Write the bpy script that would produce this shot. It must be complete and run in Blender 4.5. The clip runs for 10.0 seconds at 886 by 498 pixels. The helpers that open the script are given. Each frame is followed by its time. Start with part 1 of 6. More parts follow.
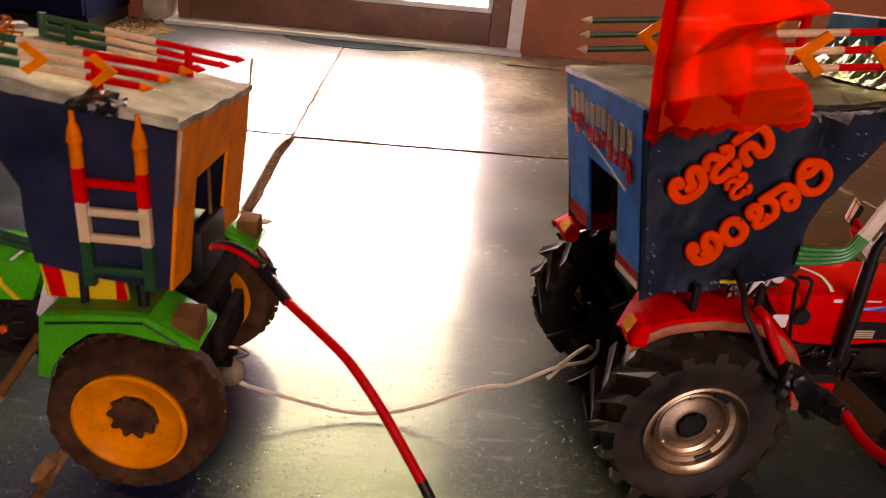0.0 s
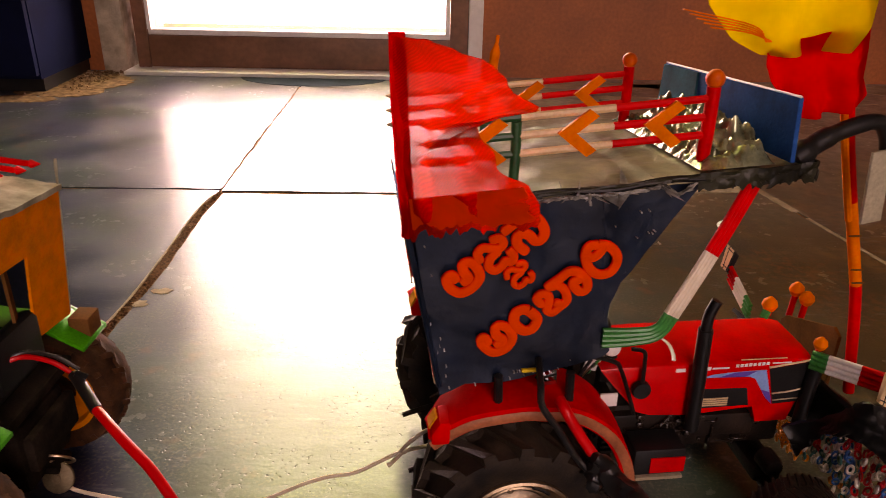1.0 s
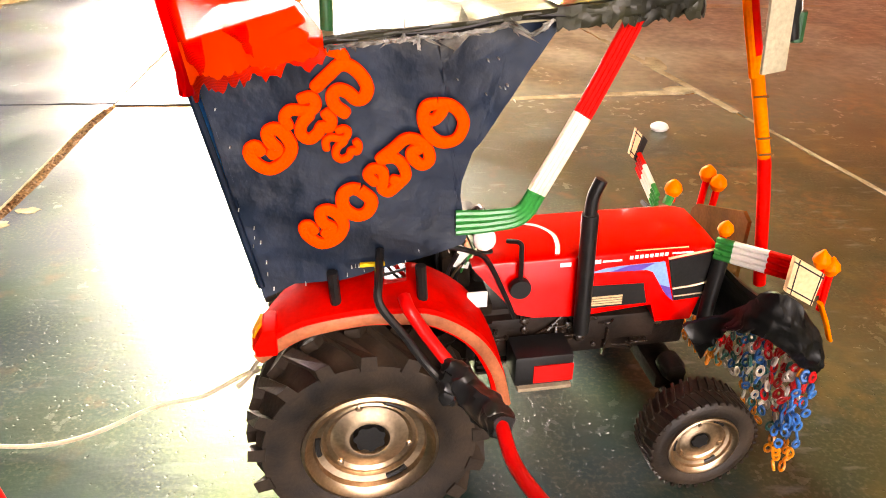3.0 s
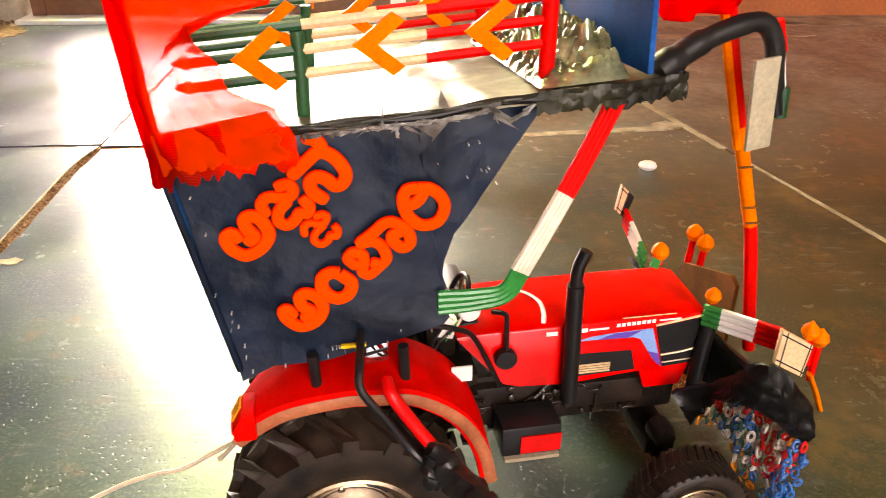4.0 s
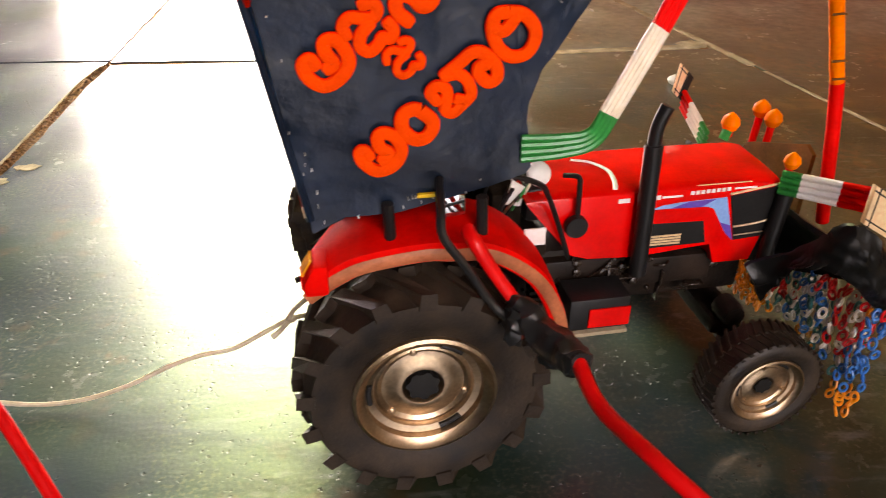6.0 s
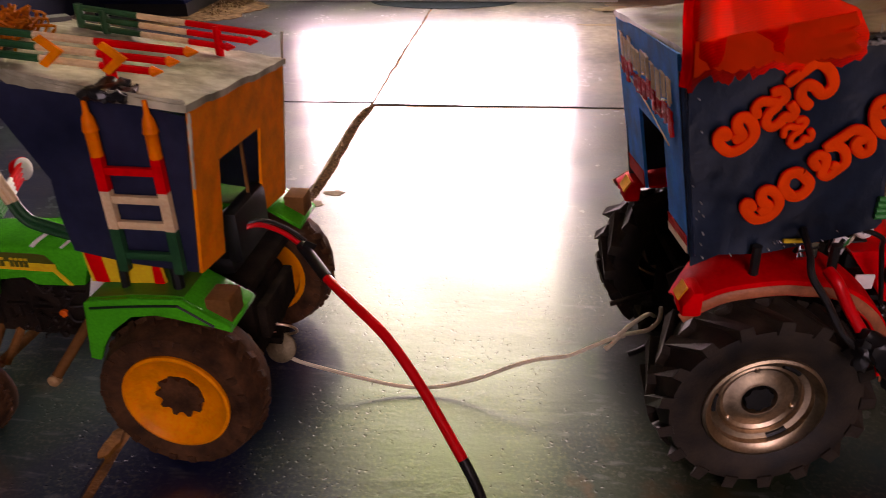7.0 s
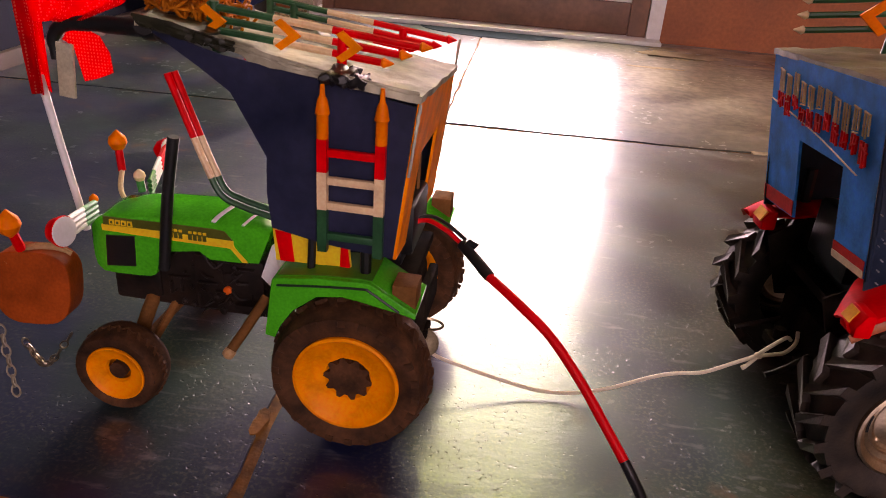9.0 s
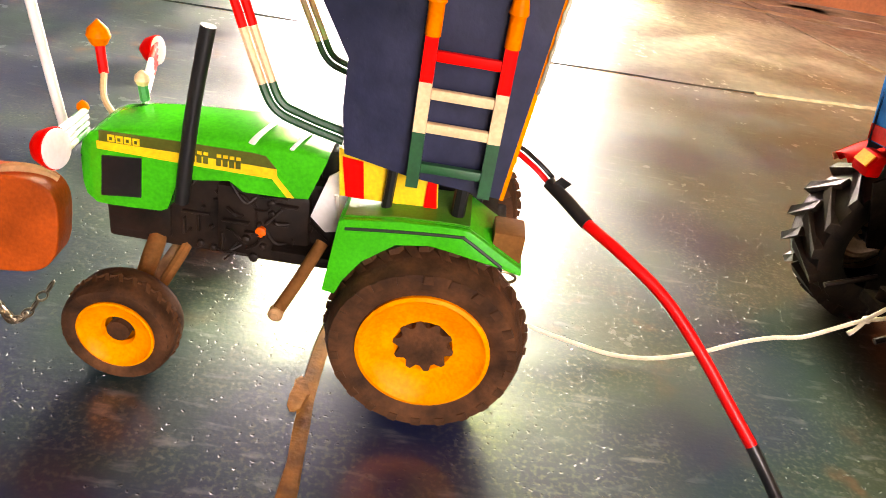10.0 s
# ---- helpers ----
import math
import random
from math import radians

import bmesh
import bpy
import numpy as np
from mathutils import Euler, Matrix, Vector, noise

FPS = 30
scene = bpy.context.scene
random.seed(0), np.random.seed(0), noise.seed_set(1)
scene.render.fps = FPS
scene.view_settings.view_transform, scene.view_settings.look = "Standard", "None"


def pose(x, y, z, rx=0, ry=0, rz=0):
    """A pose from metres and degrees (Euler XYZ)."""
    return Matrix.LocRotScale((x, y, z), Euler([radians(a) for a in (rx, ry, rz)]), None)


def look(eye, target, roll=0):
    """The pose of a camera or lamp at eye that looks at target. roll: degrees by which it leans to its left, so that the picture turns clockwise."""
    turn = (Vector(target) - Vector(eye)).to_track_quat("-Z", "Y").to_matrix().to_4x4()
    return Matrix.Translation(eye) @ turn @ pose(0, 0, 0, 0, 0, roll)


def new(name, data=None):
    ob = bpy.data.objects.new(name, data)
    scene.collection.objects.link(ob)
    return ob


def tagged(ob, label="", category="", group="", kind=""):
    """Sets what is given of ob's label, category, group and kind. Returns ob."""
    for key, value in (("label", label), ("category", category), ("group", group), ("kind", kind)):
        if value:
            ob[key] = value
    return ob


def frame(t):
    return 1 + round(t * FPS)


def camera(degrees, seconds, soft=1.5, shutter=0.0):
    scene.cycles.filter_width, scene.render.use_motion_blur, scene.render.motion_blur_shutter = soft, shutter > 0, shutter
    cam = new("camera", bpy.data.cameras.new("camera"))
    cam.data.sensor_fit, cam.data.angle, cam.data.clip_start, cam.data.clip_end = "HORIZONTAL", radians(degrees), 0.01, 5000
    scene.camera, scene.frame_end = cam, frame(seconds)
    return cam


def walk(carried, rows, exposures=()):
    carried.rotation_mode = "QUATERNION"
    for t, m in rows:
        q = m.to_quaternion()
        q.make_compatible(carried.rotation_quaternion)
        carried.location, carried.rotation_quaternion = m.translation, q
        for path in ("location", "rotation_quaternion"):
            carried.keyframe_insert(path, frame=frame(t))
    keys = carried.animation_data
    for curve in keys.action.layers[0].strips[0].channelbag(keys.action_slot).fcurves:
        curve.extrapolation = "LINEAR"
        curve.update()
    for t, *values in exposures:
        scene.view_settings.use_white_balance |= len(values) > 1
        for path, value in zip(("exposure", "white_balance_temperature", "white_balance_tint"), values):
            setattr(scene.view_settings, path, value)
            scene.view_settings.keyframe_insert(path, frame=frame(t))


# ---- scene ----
cam = camera(61.23, 10.0, soft=0.8, shutter=0.2)
PATH = [
    (0, (0.07308, 0.06092, 0.35478), (0.01089, 0.96191, -0.07457), 5.98),
    (0.5, (0.14258, 0.09377, 0.39300), (0.05572, 0.99833, -0.02441), 1.79),
    (1, (0.20636, 0.11703, 0.39985), (0.10479, 1.01892, -0.02000), 1.20),
    (1.5, (0.24739, 0.13265, 0.39388), (0.18329, 1.03546, -0.03136), 3.28),
    (2, (0.28256, 0.14628, 0.35708), (0.23458, 1.02215, -0.12308), 2.09),
    (2.5, (0.28537, 0.16615, 0.34076), (0.24454, 1.03401, -0.15437), 1.49),
    (2.7, (0.27962, 0.17311, 0.33680), (0.23065, 1.03797, -0.16281), 1.23),
    (3.8, (0.26602, 0.18979, 0.36405), (0.20184, 1.06654, -0.11259), 0.35),
    (4, (0.27476, 0.19762, 0.36387), (0.22516, 1.07619, -0.11115), 0.44),
    (4.5, (0.29258, 0.20073, 0.34642), (0.26243, 1.06926, -0.14830), 0.42),
    (5, (0.29583, 0.20510, 0.32733), (0.27312, 1.06309, -0.18584), 0.37),
    (5.2, (0.29371, 0.21071, 0.32089), (0.28361, 1.06501, -0.19880), 0.77),
    (6.3, (0.19892, 0.16721, 0.31040), (0.11913, 1.01334, -0.21657), 0.59),
    (6.5, (0.17248, 0.14864, 0.32059), (0.03229, 0.98375, -0.21133), -0.45),
    (7, (0.12167, 0.09259, 0.35273), (-0.09305, 0.94120, -0.13074), -1.19),
    (7.5, (0.08022, 0.04607, 0.36299), (-0.16826, 0.89777, -0.09838), 0.96),
    (8, (0.05240, 0.03104, 0.35745), (-0.20868, 0.87522, -0.11074), 1.77),
    (8.5, (0.04003, 0.03584, 0.35376), (-0.18342, 0.89339, -0.10957), 2.07),
    (9, (0.01036, 0.03861, 0.34327), (-0.18320, 0.91134, -0.10492), 4.41),
    (9.5, (-0.05447, 0.05930, 0.30126), (-0.17291, 0.92979, -0.17647), 9.88),
    (10, (-0.10088, 0.10167, 0.29232), (-0.16659, 0.95820, -0.21957), 9.91),
]
EXPOSURES = [
    (0.0, 2.05, 8600, 52), (0.5, 1.72, 8900, 52), (1.0, 1.85, 9200, 54), (1.5, 2.3, 9200, 48), (1.8, 3.0, 8900, 38), (2.5, 4.1, 8400, 26), (3.8, 3.6, 8200, 30), (4.5, 3.42, 8200, 28),
    (5.2, 3.7, 8000, 20), (6.3, 2.65, 7700, 38), (6.5, 2.4, 7700, 48), (7.0, 1.6, 7700, 54), (7.5, 1.88, 7750, 56), (8.0, 1.98, 7700, 56), (9.0, 2.2, 7700, 56), (9.3, 2.4, 7500, 46), (9.5, 3.12, 7600, 36), (10.0, 3.98, 8100, 30)]
walk(cam, [(t, look(eye, target, roll)) for t, eye, target, roll in PATH], EXPOSURES)
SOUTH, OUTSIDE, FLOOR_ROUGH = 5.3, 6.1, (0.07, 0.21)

# ---- world and light ----
world = bpy.data.worlds.new("world")
scene.world = world
world.use_nodes = True
wn = world.node_tree
sky = wn.nodes.new("ShaderNodeTexSky")
sky.sky_type = "NISHITA"
sky.sun_disc = False
sky.sun_elevation = radians(50)
sky.sun_rotation = radians(200)
wn.nodes["Background"].inputs["Strength"].default_value = 0.12
wn.links.new(sky.outputs["Color"], wn.nodes["Background"].inputs["Color"])

ROOM = pose(0, 0, 0, 0, 0, 7)


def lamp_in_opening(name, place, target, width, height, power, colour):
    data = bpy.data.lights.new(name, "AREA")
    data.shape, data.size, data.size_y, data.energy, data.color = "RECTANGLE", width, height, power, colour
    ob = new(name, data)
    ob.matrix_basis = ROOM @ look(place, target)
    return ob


# fill light from an assumed, unseen doorway behind the camera
lamp_in_opening("south_fill_light", (0.9, -2.02, 1.35), (0.5, 0.7, 0.3), 1.3, 1.5, SOUTH, (1.0, 0.93, 0.82))

# ---- materials ----


def material(name, colour, rough=0.5, metal=0.0, vary=0.25, scale=60.0, bump=0.15, fine=500.0, coat=0.0, other=None, spec=0.5):
    """A surface with stains at one scale, grain and relief at another."""
    m = bpy.data.materials.new(name)
    m.use_nodes = True
    n, l = m.node_tree.nodes, m.node_tree.links
    b = n["Principled BSDF"]
    tc = n.new("ShaderNodeTexCoord")
    big, small = n.new("ShaderNodeTexNoise"), n.new("ShaderNodeTexNoise")
    big.inputs["Scale"].default_value, big.inputs["Detail"].default_value = scale, 6
    small.inputs["Scale"].default_value, small.inputs["Detail"].default_value = fine, 4
    for t in (big, small):
        l.new(tc.outputs["Object"], t.inputs["Vector"])
    ramp = n.new("ShaderNodeValToRGB")
    c = Vector(colour)
    dark = c * (1 - vary)
    light = Vector(other) if other else c * (1 + vary)
    ramp.color_ramp.elements[0].position, ramp.color_ramp.elements[1].position = 0.3, 0.72
    ramp.color_ramp.elements[0].color, ramp.color_ramp.elements[1].color = (*dark, 1), (*light, 1)
    l.new(big.outputs["Fac"], ramp.inputs["Fac"])
    mix = n.new("ShaderNodeMix")
    mix.data_type, mix.blend_type = "RGBA", "OVERLAY"
    mix.inputs["Factor"].default_value = 0.35
    l.new(ramp.outputs["Color"], mix.inputs["A"])
    l.new(small.outputs["Fac"], mix.inputs["B"])
    l.new(mix.outputs["Result"], b.inputs["Base Color"])
    rr = n.new("ShaderNodeMapRange")
    rr.inputs["To Min"].default_value, rr.inputs["To Max"].default_value = max(0.03, rough * 0.75), min(1, rough * 1.3)
    l.new(big.outputs["Fac"], rr.inputs["Value"])
    l.new(rr.outputs["Result"], b.inputs["Roughness"])
    b.inputs["Metallic"].default_value = metal
    b.inputs["Coat Weight"].default_value = coat
    b.inputs["Specular IOR Level"].default_value = spec
    b.inputs["Coat Roughness"].default_value = 0.12
    bp = n.new("ShaderNodeBump")
    bp.inputs["Strength"].default_value, bp.inputs["Distance"].default_value = bump, 0.0006
    l.new(small.outputs["Fac"], bp.inputs["Height"])
    l.new(bp.outputs["Normal"], b.inputs["Normal"])
    return m


RED = material("red_paint", (0.76, 0.005, 0.003), 0.13, vary=0.2, scale=40, bump=0.05, spec=0.42)
GREEN = material("green_paint", (0.001, 0.40, 0.010), 0.18, vary=0.12, scale=45, bump=0.06, spec=0.3)
RUBBER = material("black_rubber", (0.010, 0.008, 0.007), 0.52, vary=0.4, bump=0.4, other=(0.048, 0.031, 0.019), spec=0.35)
MUDDY = material("dusty_rubber", (0.042, 0.019, 0.010), 0.75, vary=0.55, bump=0.6, other=(0.125, 0.050, 0.020), spec=0.15)
CHROME = material("bronzed_steel", (0.48, 0.35, 0.23), 0.33, metal=1.0, vary=0.25, bump=0.08)
YELLOW_RIM = material("yellow_plastic", (0.95, 0.26, 0.001), 0.38, vary=0.2, bump=0.15, spec=0.10)
BLACK = material("black_plastic", (0.010, 0.010, 0.010), 0.42, vary=0.3, bump=0.15, spec=0.3)
ENGINE = material("engine_black", (0.009, 0.007, 0.006), 0.5, vary=0.5, bump=0.6, fine=300, other=(0.026, 0.016, 0.011), spec=0.2)
NAVY = material("dark_blue_sheet", (0.010, 0.015, 0.042), 0.42, vary=0.4, scale=25, bump=0.5, fine=160, other=(0.024, 0.028, 0.062), spec=0.28)
VINYL = material("black_vinyl_sheet", (0.005, 0.0115, 0.025), 0.32, vary=0.45, scale=30, bump=0.9, fine=140, other=(0.010, 0.022, 0.046), spec=0.28)
BLUE = material("blue_paper", (0.003, 0.25, 0.78), 0.65, vary=0.3, bump=0.3, spec=0.08)
ORANGE = material("orange_card", (0.90, 0.22, 0.002), 0.7, vary=0.22, bump=0.3, spec=0.04)
BUD = material("orange_bud", (0.95, 0.185, 0.001), 0.45, vary=0.22, spec=0.06)
CREAM = material("cream_paint", (0.78, 0.54, 0.30), 0.45, vary=0.15, bump=0.1)
WHITE = material("white_paint", (0.82, 0.80, 0.76), 0.4, vary=0.06, bump=0.06)
DKGREEN = material("dark_green_paint", (0.005, 0.075, 0.024), 0.4, vary=0.3)
LTGREEN = material("green_straw", (0.006, 0.24, 0.045), 0.3, vary=0.2)
STICK_RED = material("red_stick", (0.77, 0.006, 0.003), 0.45, vary=0.2, bump=0.3, spec=0.08)
MATTE_RED = material("matte_red_paper", (0.62, 0.025, 0.015), 0.85, vary=0.2, spec=0.1)
FELT = material("orange_felt", (0.97, 0.068, 0.003), 0.85, vary=0.12, bump=0.6, fine=900, spec=0.06)
FELT_EDGE = material("red_felt_edge", (0.86, 0.022, 0.003), 0.9, vary=0.2, bump=0.6, fine=900, spec=0.03)
SILVERY = material("worn_sheet", (0.065, 0.058, 0.026), 0.36, vary=0.65, scale=30, bump=0.8, fine=150, other=(0.29, 0.26, 0.15), spec=0.4)
CARDBOARD = material("brown_card", (0.17, 0.07, 0.02), 0.85, vary=0.3, spec=0.06)
BEIGE = material("beige_board", (0.42, 0.37, 0.25), 0.6, vary=0.12)
YELLOW = material("yellow_card", (0.82, 0.52, 0.008), 0.5, vary=0.1)
ROPE = material("white_rope", (0.70, 0.60, 0.44), 0.7, vary=0.12, bump=0.6, fine=700)
CABLE = material("red_tubing", (0.78, 0.006, 0.005), 0.32, vary=0.1, bump=0.03, coat=0.1, spec=0.3)
TAPE = material("black_tape", (0.012, 0.012, 0.012), 0.32, vary=0.3, bump=0.2, fine=250)
BRASS = material("aged_metal", (0.30, 0.24, 0.17), 0.35, metal=1.0, vary=0.4)
BELL = material("tarnished_metal", (0.17, 0.13, 0.075), 0.5, metal=0.6, vary=0.5, bump=0.3, spec=0.2)
GUARD_RED = material("dull_red_paint", (0.74, 0.006, 0.003), 0.6, vary=0.3, scale=40, bump=0.15, spec=0.03)
PALE_ROOF = material("worn_pale_roof", (0.28, 0.26, 0.16), 0.75, vary=0.55, scale=30, bump=1.0, fine=150, other=(0.62, 0.58, 0.42), spec=0.06)
RUST = material("orange_drum", (0.33, 0.052, 0.005), 0.55, vary=0.35, scale=40, bump=0.3, spec=0.12)
GLASS_TAIL = material("lens_plastic", (0.85, 0.30, 0.012), 0.5, vary=0.25, bump=0.3, spec=0.06)
OLIVE = material("olive_band", (0.075, 0.085, 0.008), 0.4, vary=0.2)
LIP = material("lip_sheen_and_dust", (0.46, 0.14, 0.06), 0.45, vary=0.35, scale=50, bump=0.2, spec=0.25)
CEMENT = material("pale_cement", (0.34, 0.26, 0.16), 0.85, vary=0.4, scale=40, bump=0.5, other=(0.48, 0.39, 0.27), spec=0.2)
CASTING = material("oily_black_casting", (0.012, 0.009, 0.008), 0.26, vary=0.5, bump=0.5, fine=400, other=(0.04, 0.026, 0.018))
BUMPER = material("black_rubber_bumper", (0.004, 0.004, 0.004), 0.34, vary=0.4, bump=0.6, fine=160, spec=0.3)
BOARD_BLUE = material("blue_board", (0.004, 0.07, 0.26), 0.7, vary=0.35, bump=0.3, spec=0.03)
TEAL = material("teal_board", (0.006, 0.095, 0.15), 0.7, vary=0.35, bump=0.3, spec=0.03)
MATT_BLACK = material("dull_black", (0.010, 0.008, 0.007), 0.9, vary=0.5, bump=0.5, other=(0.028, 0.020, 0.014), spec=0.02)
TASSEL = material("rusty_orange_cloth", (0.42, 0.10, 0.008), 0.85, vary=0.5, scale=90, other=(0.75, 0.22, 0.01), spec=0.06)
TAN = material("tan_rim", (0.42, 0.24, 0.11), 0.7, vary=0.25, spec=0.15)
JOINT_BROWN = material("rough_brown_joint", (0.10, 0.042, 0.019), 0.85, vary=0.7, scale=230, bump=1.0, fine=520, other=(0.34, 0.17, 0.08), spec=0.08)
KNOB = material("red_orange_knob", (0.85, 0.12, 0.006), 0.45, vary=0.2, spec=0.15)
DUSTY_GREEN = material("dusty_green_paint", (0.003, 0.28, 0.012), 0.34, vary=0.25, scale=26, bump=0.15, other=(0.09, 0.16, 0.018), spec=0.25)
PURPLE = material("purple_decal", (0.12, 0.06, 0.38), 0.35, vary=0.1)
SKY_DECAL = material("pale_blue_decal", (0.20, 0.38, 0.72), 0.35, vary=0.1)
MIRROR = bpy.data.materials.new("mirror_glass")
MIRROR.use_nodes = True
MIRROR.node_tree.nodes["Principled BSDF"].inputs["Metallic"].default_value = 1.0
MIRROR.node_tree.nodes["Principled BSDF"].inputs["Base Color"].default_value = (0.85, 0.87, 0.88, 1)
MIRROR.node_tree.nodes["Principled BSDF"].inputs["Roughness"].default_value = 0.06
LINKS = [material("link_" + n, c, 0.3, vary=0.1, bump=0.0) for n, c in (
    ("red", (0.62, 0.01, 0.012)), ("blue", (0.012, 0.13, 0.42)), ("orange", (0.78, 0.24, 0.01)), ("white", (0.75, 0.68, 0.60)), ("green", (0.015, 0.13, 0.12)))]


def stone():
    """Dark polished slab: cloudy green, blue and brown stone under a worn polish with pits and scratches."""
    m = material("polished_stone", (0.008, 0.013, 0.011), 0.5, vary=0.5, scale=9, bump=0.16, fine=420, other=(0.024, 0.030, 0.021))
    n, l = m.node_tree.nodes, m.node_tree.links
    b = n["Principled BSDF"]
    tc = [x for x in n if x.type == "TEX_COORD"][0]

    def cloud(scale, detail, lo, hi, a, c):
        t, r = n.new("ShaderNodeTexNoise"), n.new("ShaderNodeMapRange")
        t.inputs["Scale"].default_value, t.inputs["Detail"].default_value = scale, detail
        r.inputs["From Min"].default_value, r.inputs["From Max"].default_value = lo, hi
        r.inputs["To Min"].default_value, r.inputs["To Max"].default_value = a, c
        r.interpolation_type = "SMOOTHSTEP"
        l.new(tc.outputs["Object"], t.inputs["Vector"])
        l.new(t.outputs["Fac"], r.inputs["Value"])
        return r.outputs["Result"]

    def joined(op, a, c):
        q = n.new("ShaderNodeMath")
        q.operation = op
        for s, v in zip(q.inputs, (a, c)):
            if isinstance(v, float):
                s.default_value = v
            else:
                l.new(v, s)
        return q.outputs[0]

    l.new(cloud(9, 7, 0.32, 0.68, 0.31, 0.52), b.inputs["Roughness"])
    b.inputs["Coat Weight"].default_value = 0.75
    b.inputs["Specular IOR Level"].default_value = 0.46
    b.inputs["Specular Tint"].default_value = (0.72, 0.92, 1.0, 1)
    b.inputs["Coat IOR"].default_value = 1.5
    l.new(joined("ADD", cloud(11, 4, 0.3, 0.72, *FLOOR_ROUGH), cloud(85, 5, 0.40, 0.66, -0.03, 0.10)), b.inputs["Coat Roughness"])
    # small sharp pits, denser in patches, over a shallow waviness of the polish
    jitter, shake = n.new("ShaderNodeTexNoise"), n.new("ShaderNodeVectorMath")
    jitter.inputs["Scale"].default_value, jitter.inputs["Detail"].default_value = 420, 2
    l.new(tc.outputs["Object"], jitter.inputs["Vector"])
    shake.operation, shake.inputs["Scale"].default_value = "SCALE", 0.0042
    l.new(jitter.outputs["Color"], shake.inputs[0])
    moved = n.new("ShaderNodeVectorMath")
    moved.operation = "ADD"
    l.new(tc.outputs["Object"], moved.inputs[0])
    l.new(shake.outputs["Vector"], moved.inputs[1])
    shaken = moved.outputs["Vector"]

    def pitted(scale, lo, hi, mask):
        p, q = n.new("ShaderNodeTexVoronoi"), n.new("ShaderNodeMapRange")
        p.inputs["Scale"].default_value = scale
        l.new(shaken, p.inputs["Vector"])
        q.inputs["From Min"].default_value, q.inputs["From Max"].default_value = lo, hi
        l.new(p.outputs["Distance"], q.inputs["Value"])
        return joined("MAXIMUM", q.outputs["Result"], mask)

    relief_pits = joined("MINIMUM", pitted(200, 0.06, 0.20, cloud(16, 4, 0.45, 0.54, 1.0, 0.0)), pitted(85, 0.03, 0.09, cloud(60, 2, 0.48, 0.52, 1.0, 0.0)))
    ripple, ripples = n.new("ShaderNodeMapping"), n.new("ShaderNodeTexNoise")
    ripple.inputs["Scale"].default_value = (16, 44, 1)
    l.new(tc.outputs["Object"], ripple.inputs["Vector"])
    l.new(ripple.outputs["Vector"], ripples.inputs["Vector"])
    ripples.inputs["Scale"].default_value, ripples.inputs["Detail"].default_value = 1.0, 8
    ripples.inputs["Roughness"].default_value = 0.62
    bp = [x for x in n if x.type == "BUMP"][0]
    bp2, bp3 = n.new("ShaderNodeBump"), n.new("ShaderNodeBump")
    bp2.inputs["Strength"].default_value, bp2.inputs["Distance"].default_value = 0.28, 0.0012
    bp3.inputs["Strength"].default_value, bp3.inputs["Distance"].default_value = 0.55, 0.0007
    l.new(ripples.outputs["Fac"], bp2.inputs["Height"])
    l.new(bp.outputs["Normal"], bp2.inputs["Normal"])
    l.new(relief_pits, bp3.inputs["Height"])
    l.new(bp2.outputs["Normal"], bp3.inputs["Normal"])
    l.new(bp3.outputs["Normal"], b.inputs["Normal"])
    l.new(bp3.outputs["Normal"], b.inputs["Coat Normal"])
    # blue, green and brown clouds, bluer at low x, browner at high x, rusty spots
    hr = n.new("ShaderNodeValToRGB")
    e = hr.color_ramp.elements
    e[0].position, e[0].color = 0.0, (0.008, 0.012, 0.052, 1)
    e[1].position, e[1].color = 1.0, (0.056, 0.042, 0.013, 1)
    for at, c in ((0.36, (0.008, 0.032, 0.028, 1)), (0.66, (0.026, 0.034, 0.013, 1))):
        e.new(at).color = c
    where, across = n.new("ShaderNodeSeparateXYZ"), n.new("ShaderNodeMapRange")
    l.new(tc.outputs["Object"], where.inputs[0])
    l.new(where.outputs["X"], across.inputs["Value"])
    across.inputs["From Min"].default_value, across.inputs["From Max"].default_value = -0.15, 0.75
    across.inputs["To Max"].default_value = 0.7
    brown_side = n.new("ShaderNodeMapRange")
    l.new(where.outputs["X"], brown_side.inputs["Value"])
    brown_side.inputs["From Min"].default_value, brown_side.inputs["From Max"].default_value, brown_side.inputs["To Max"].default_value = 0.30, 0.80, 0.75
    l.new(joined("ADD", across.outputs["Result"], cloud(5.5, 6, 0.34, 0.68, -0.16, 0.42)), hr.inputs["Fac"])
    old = [x for x in n if x.type == "MIX"][0]

    def laid(a, c, f):
        q = n.new("ShaderNodeMix")
        q.data_type = "RGBA"
        for s, v in (("Factor", f), ("A", a), ("B", c)):
            if isinstance(v, (float, tuple)):
                q.inputs[s].default_value = v
            else:
                l.new(v, q.inputs[s])
        return q.outputs["Result"]

    stretch, scratch, fine_line = n.new("ShaderNodeMapping"), n.new("ShaderNodeTexNoise"), n.new("ShaderNodeMapRange")
    stretch.inputs["Scale"].default_value, stretch.inputs["Rotation"].default_value = (34, 120, 1), (0, 0, 0.25)
    l.new(tc.outputs["Object"], stretch.inputs["Vector"])
    l.new(stretch.outputs["Vector"], scratch.inputs["Vector"])
    scratch.inputs["Scale"].default_value, scratch.inputs["Detail"].default_value = 1.0, 5
    fine_line.inputs["From Min"].default_value, fine_line.inputs["From Max"].default_value = 0.58, 0.72
    l.new(scratch.outputs["Fac"], fine_line.inputs["Value"])
    worn = joined("MULTIPLY", fine_line.outputs["Result"], cloud(7, 3, 0.42, 0.6, 0.0, 0.6))
    col = laid(old.outputs["Result"], hr.outputs["Color"], 0.8)
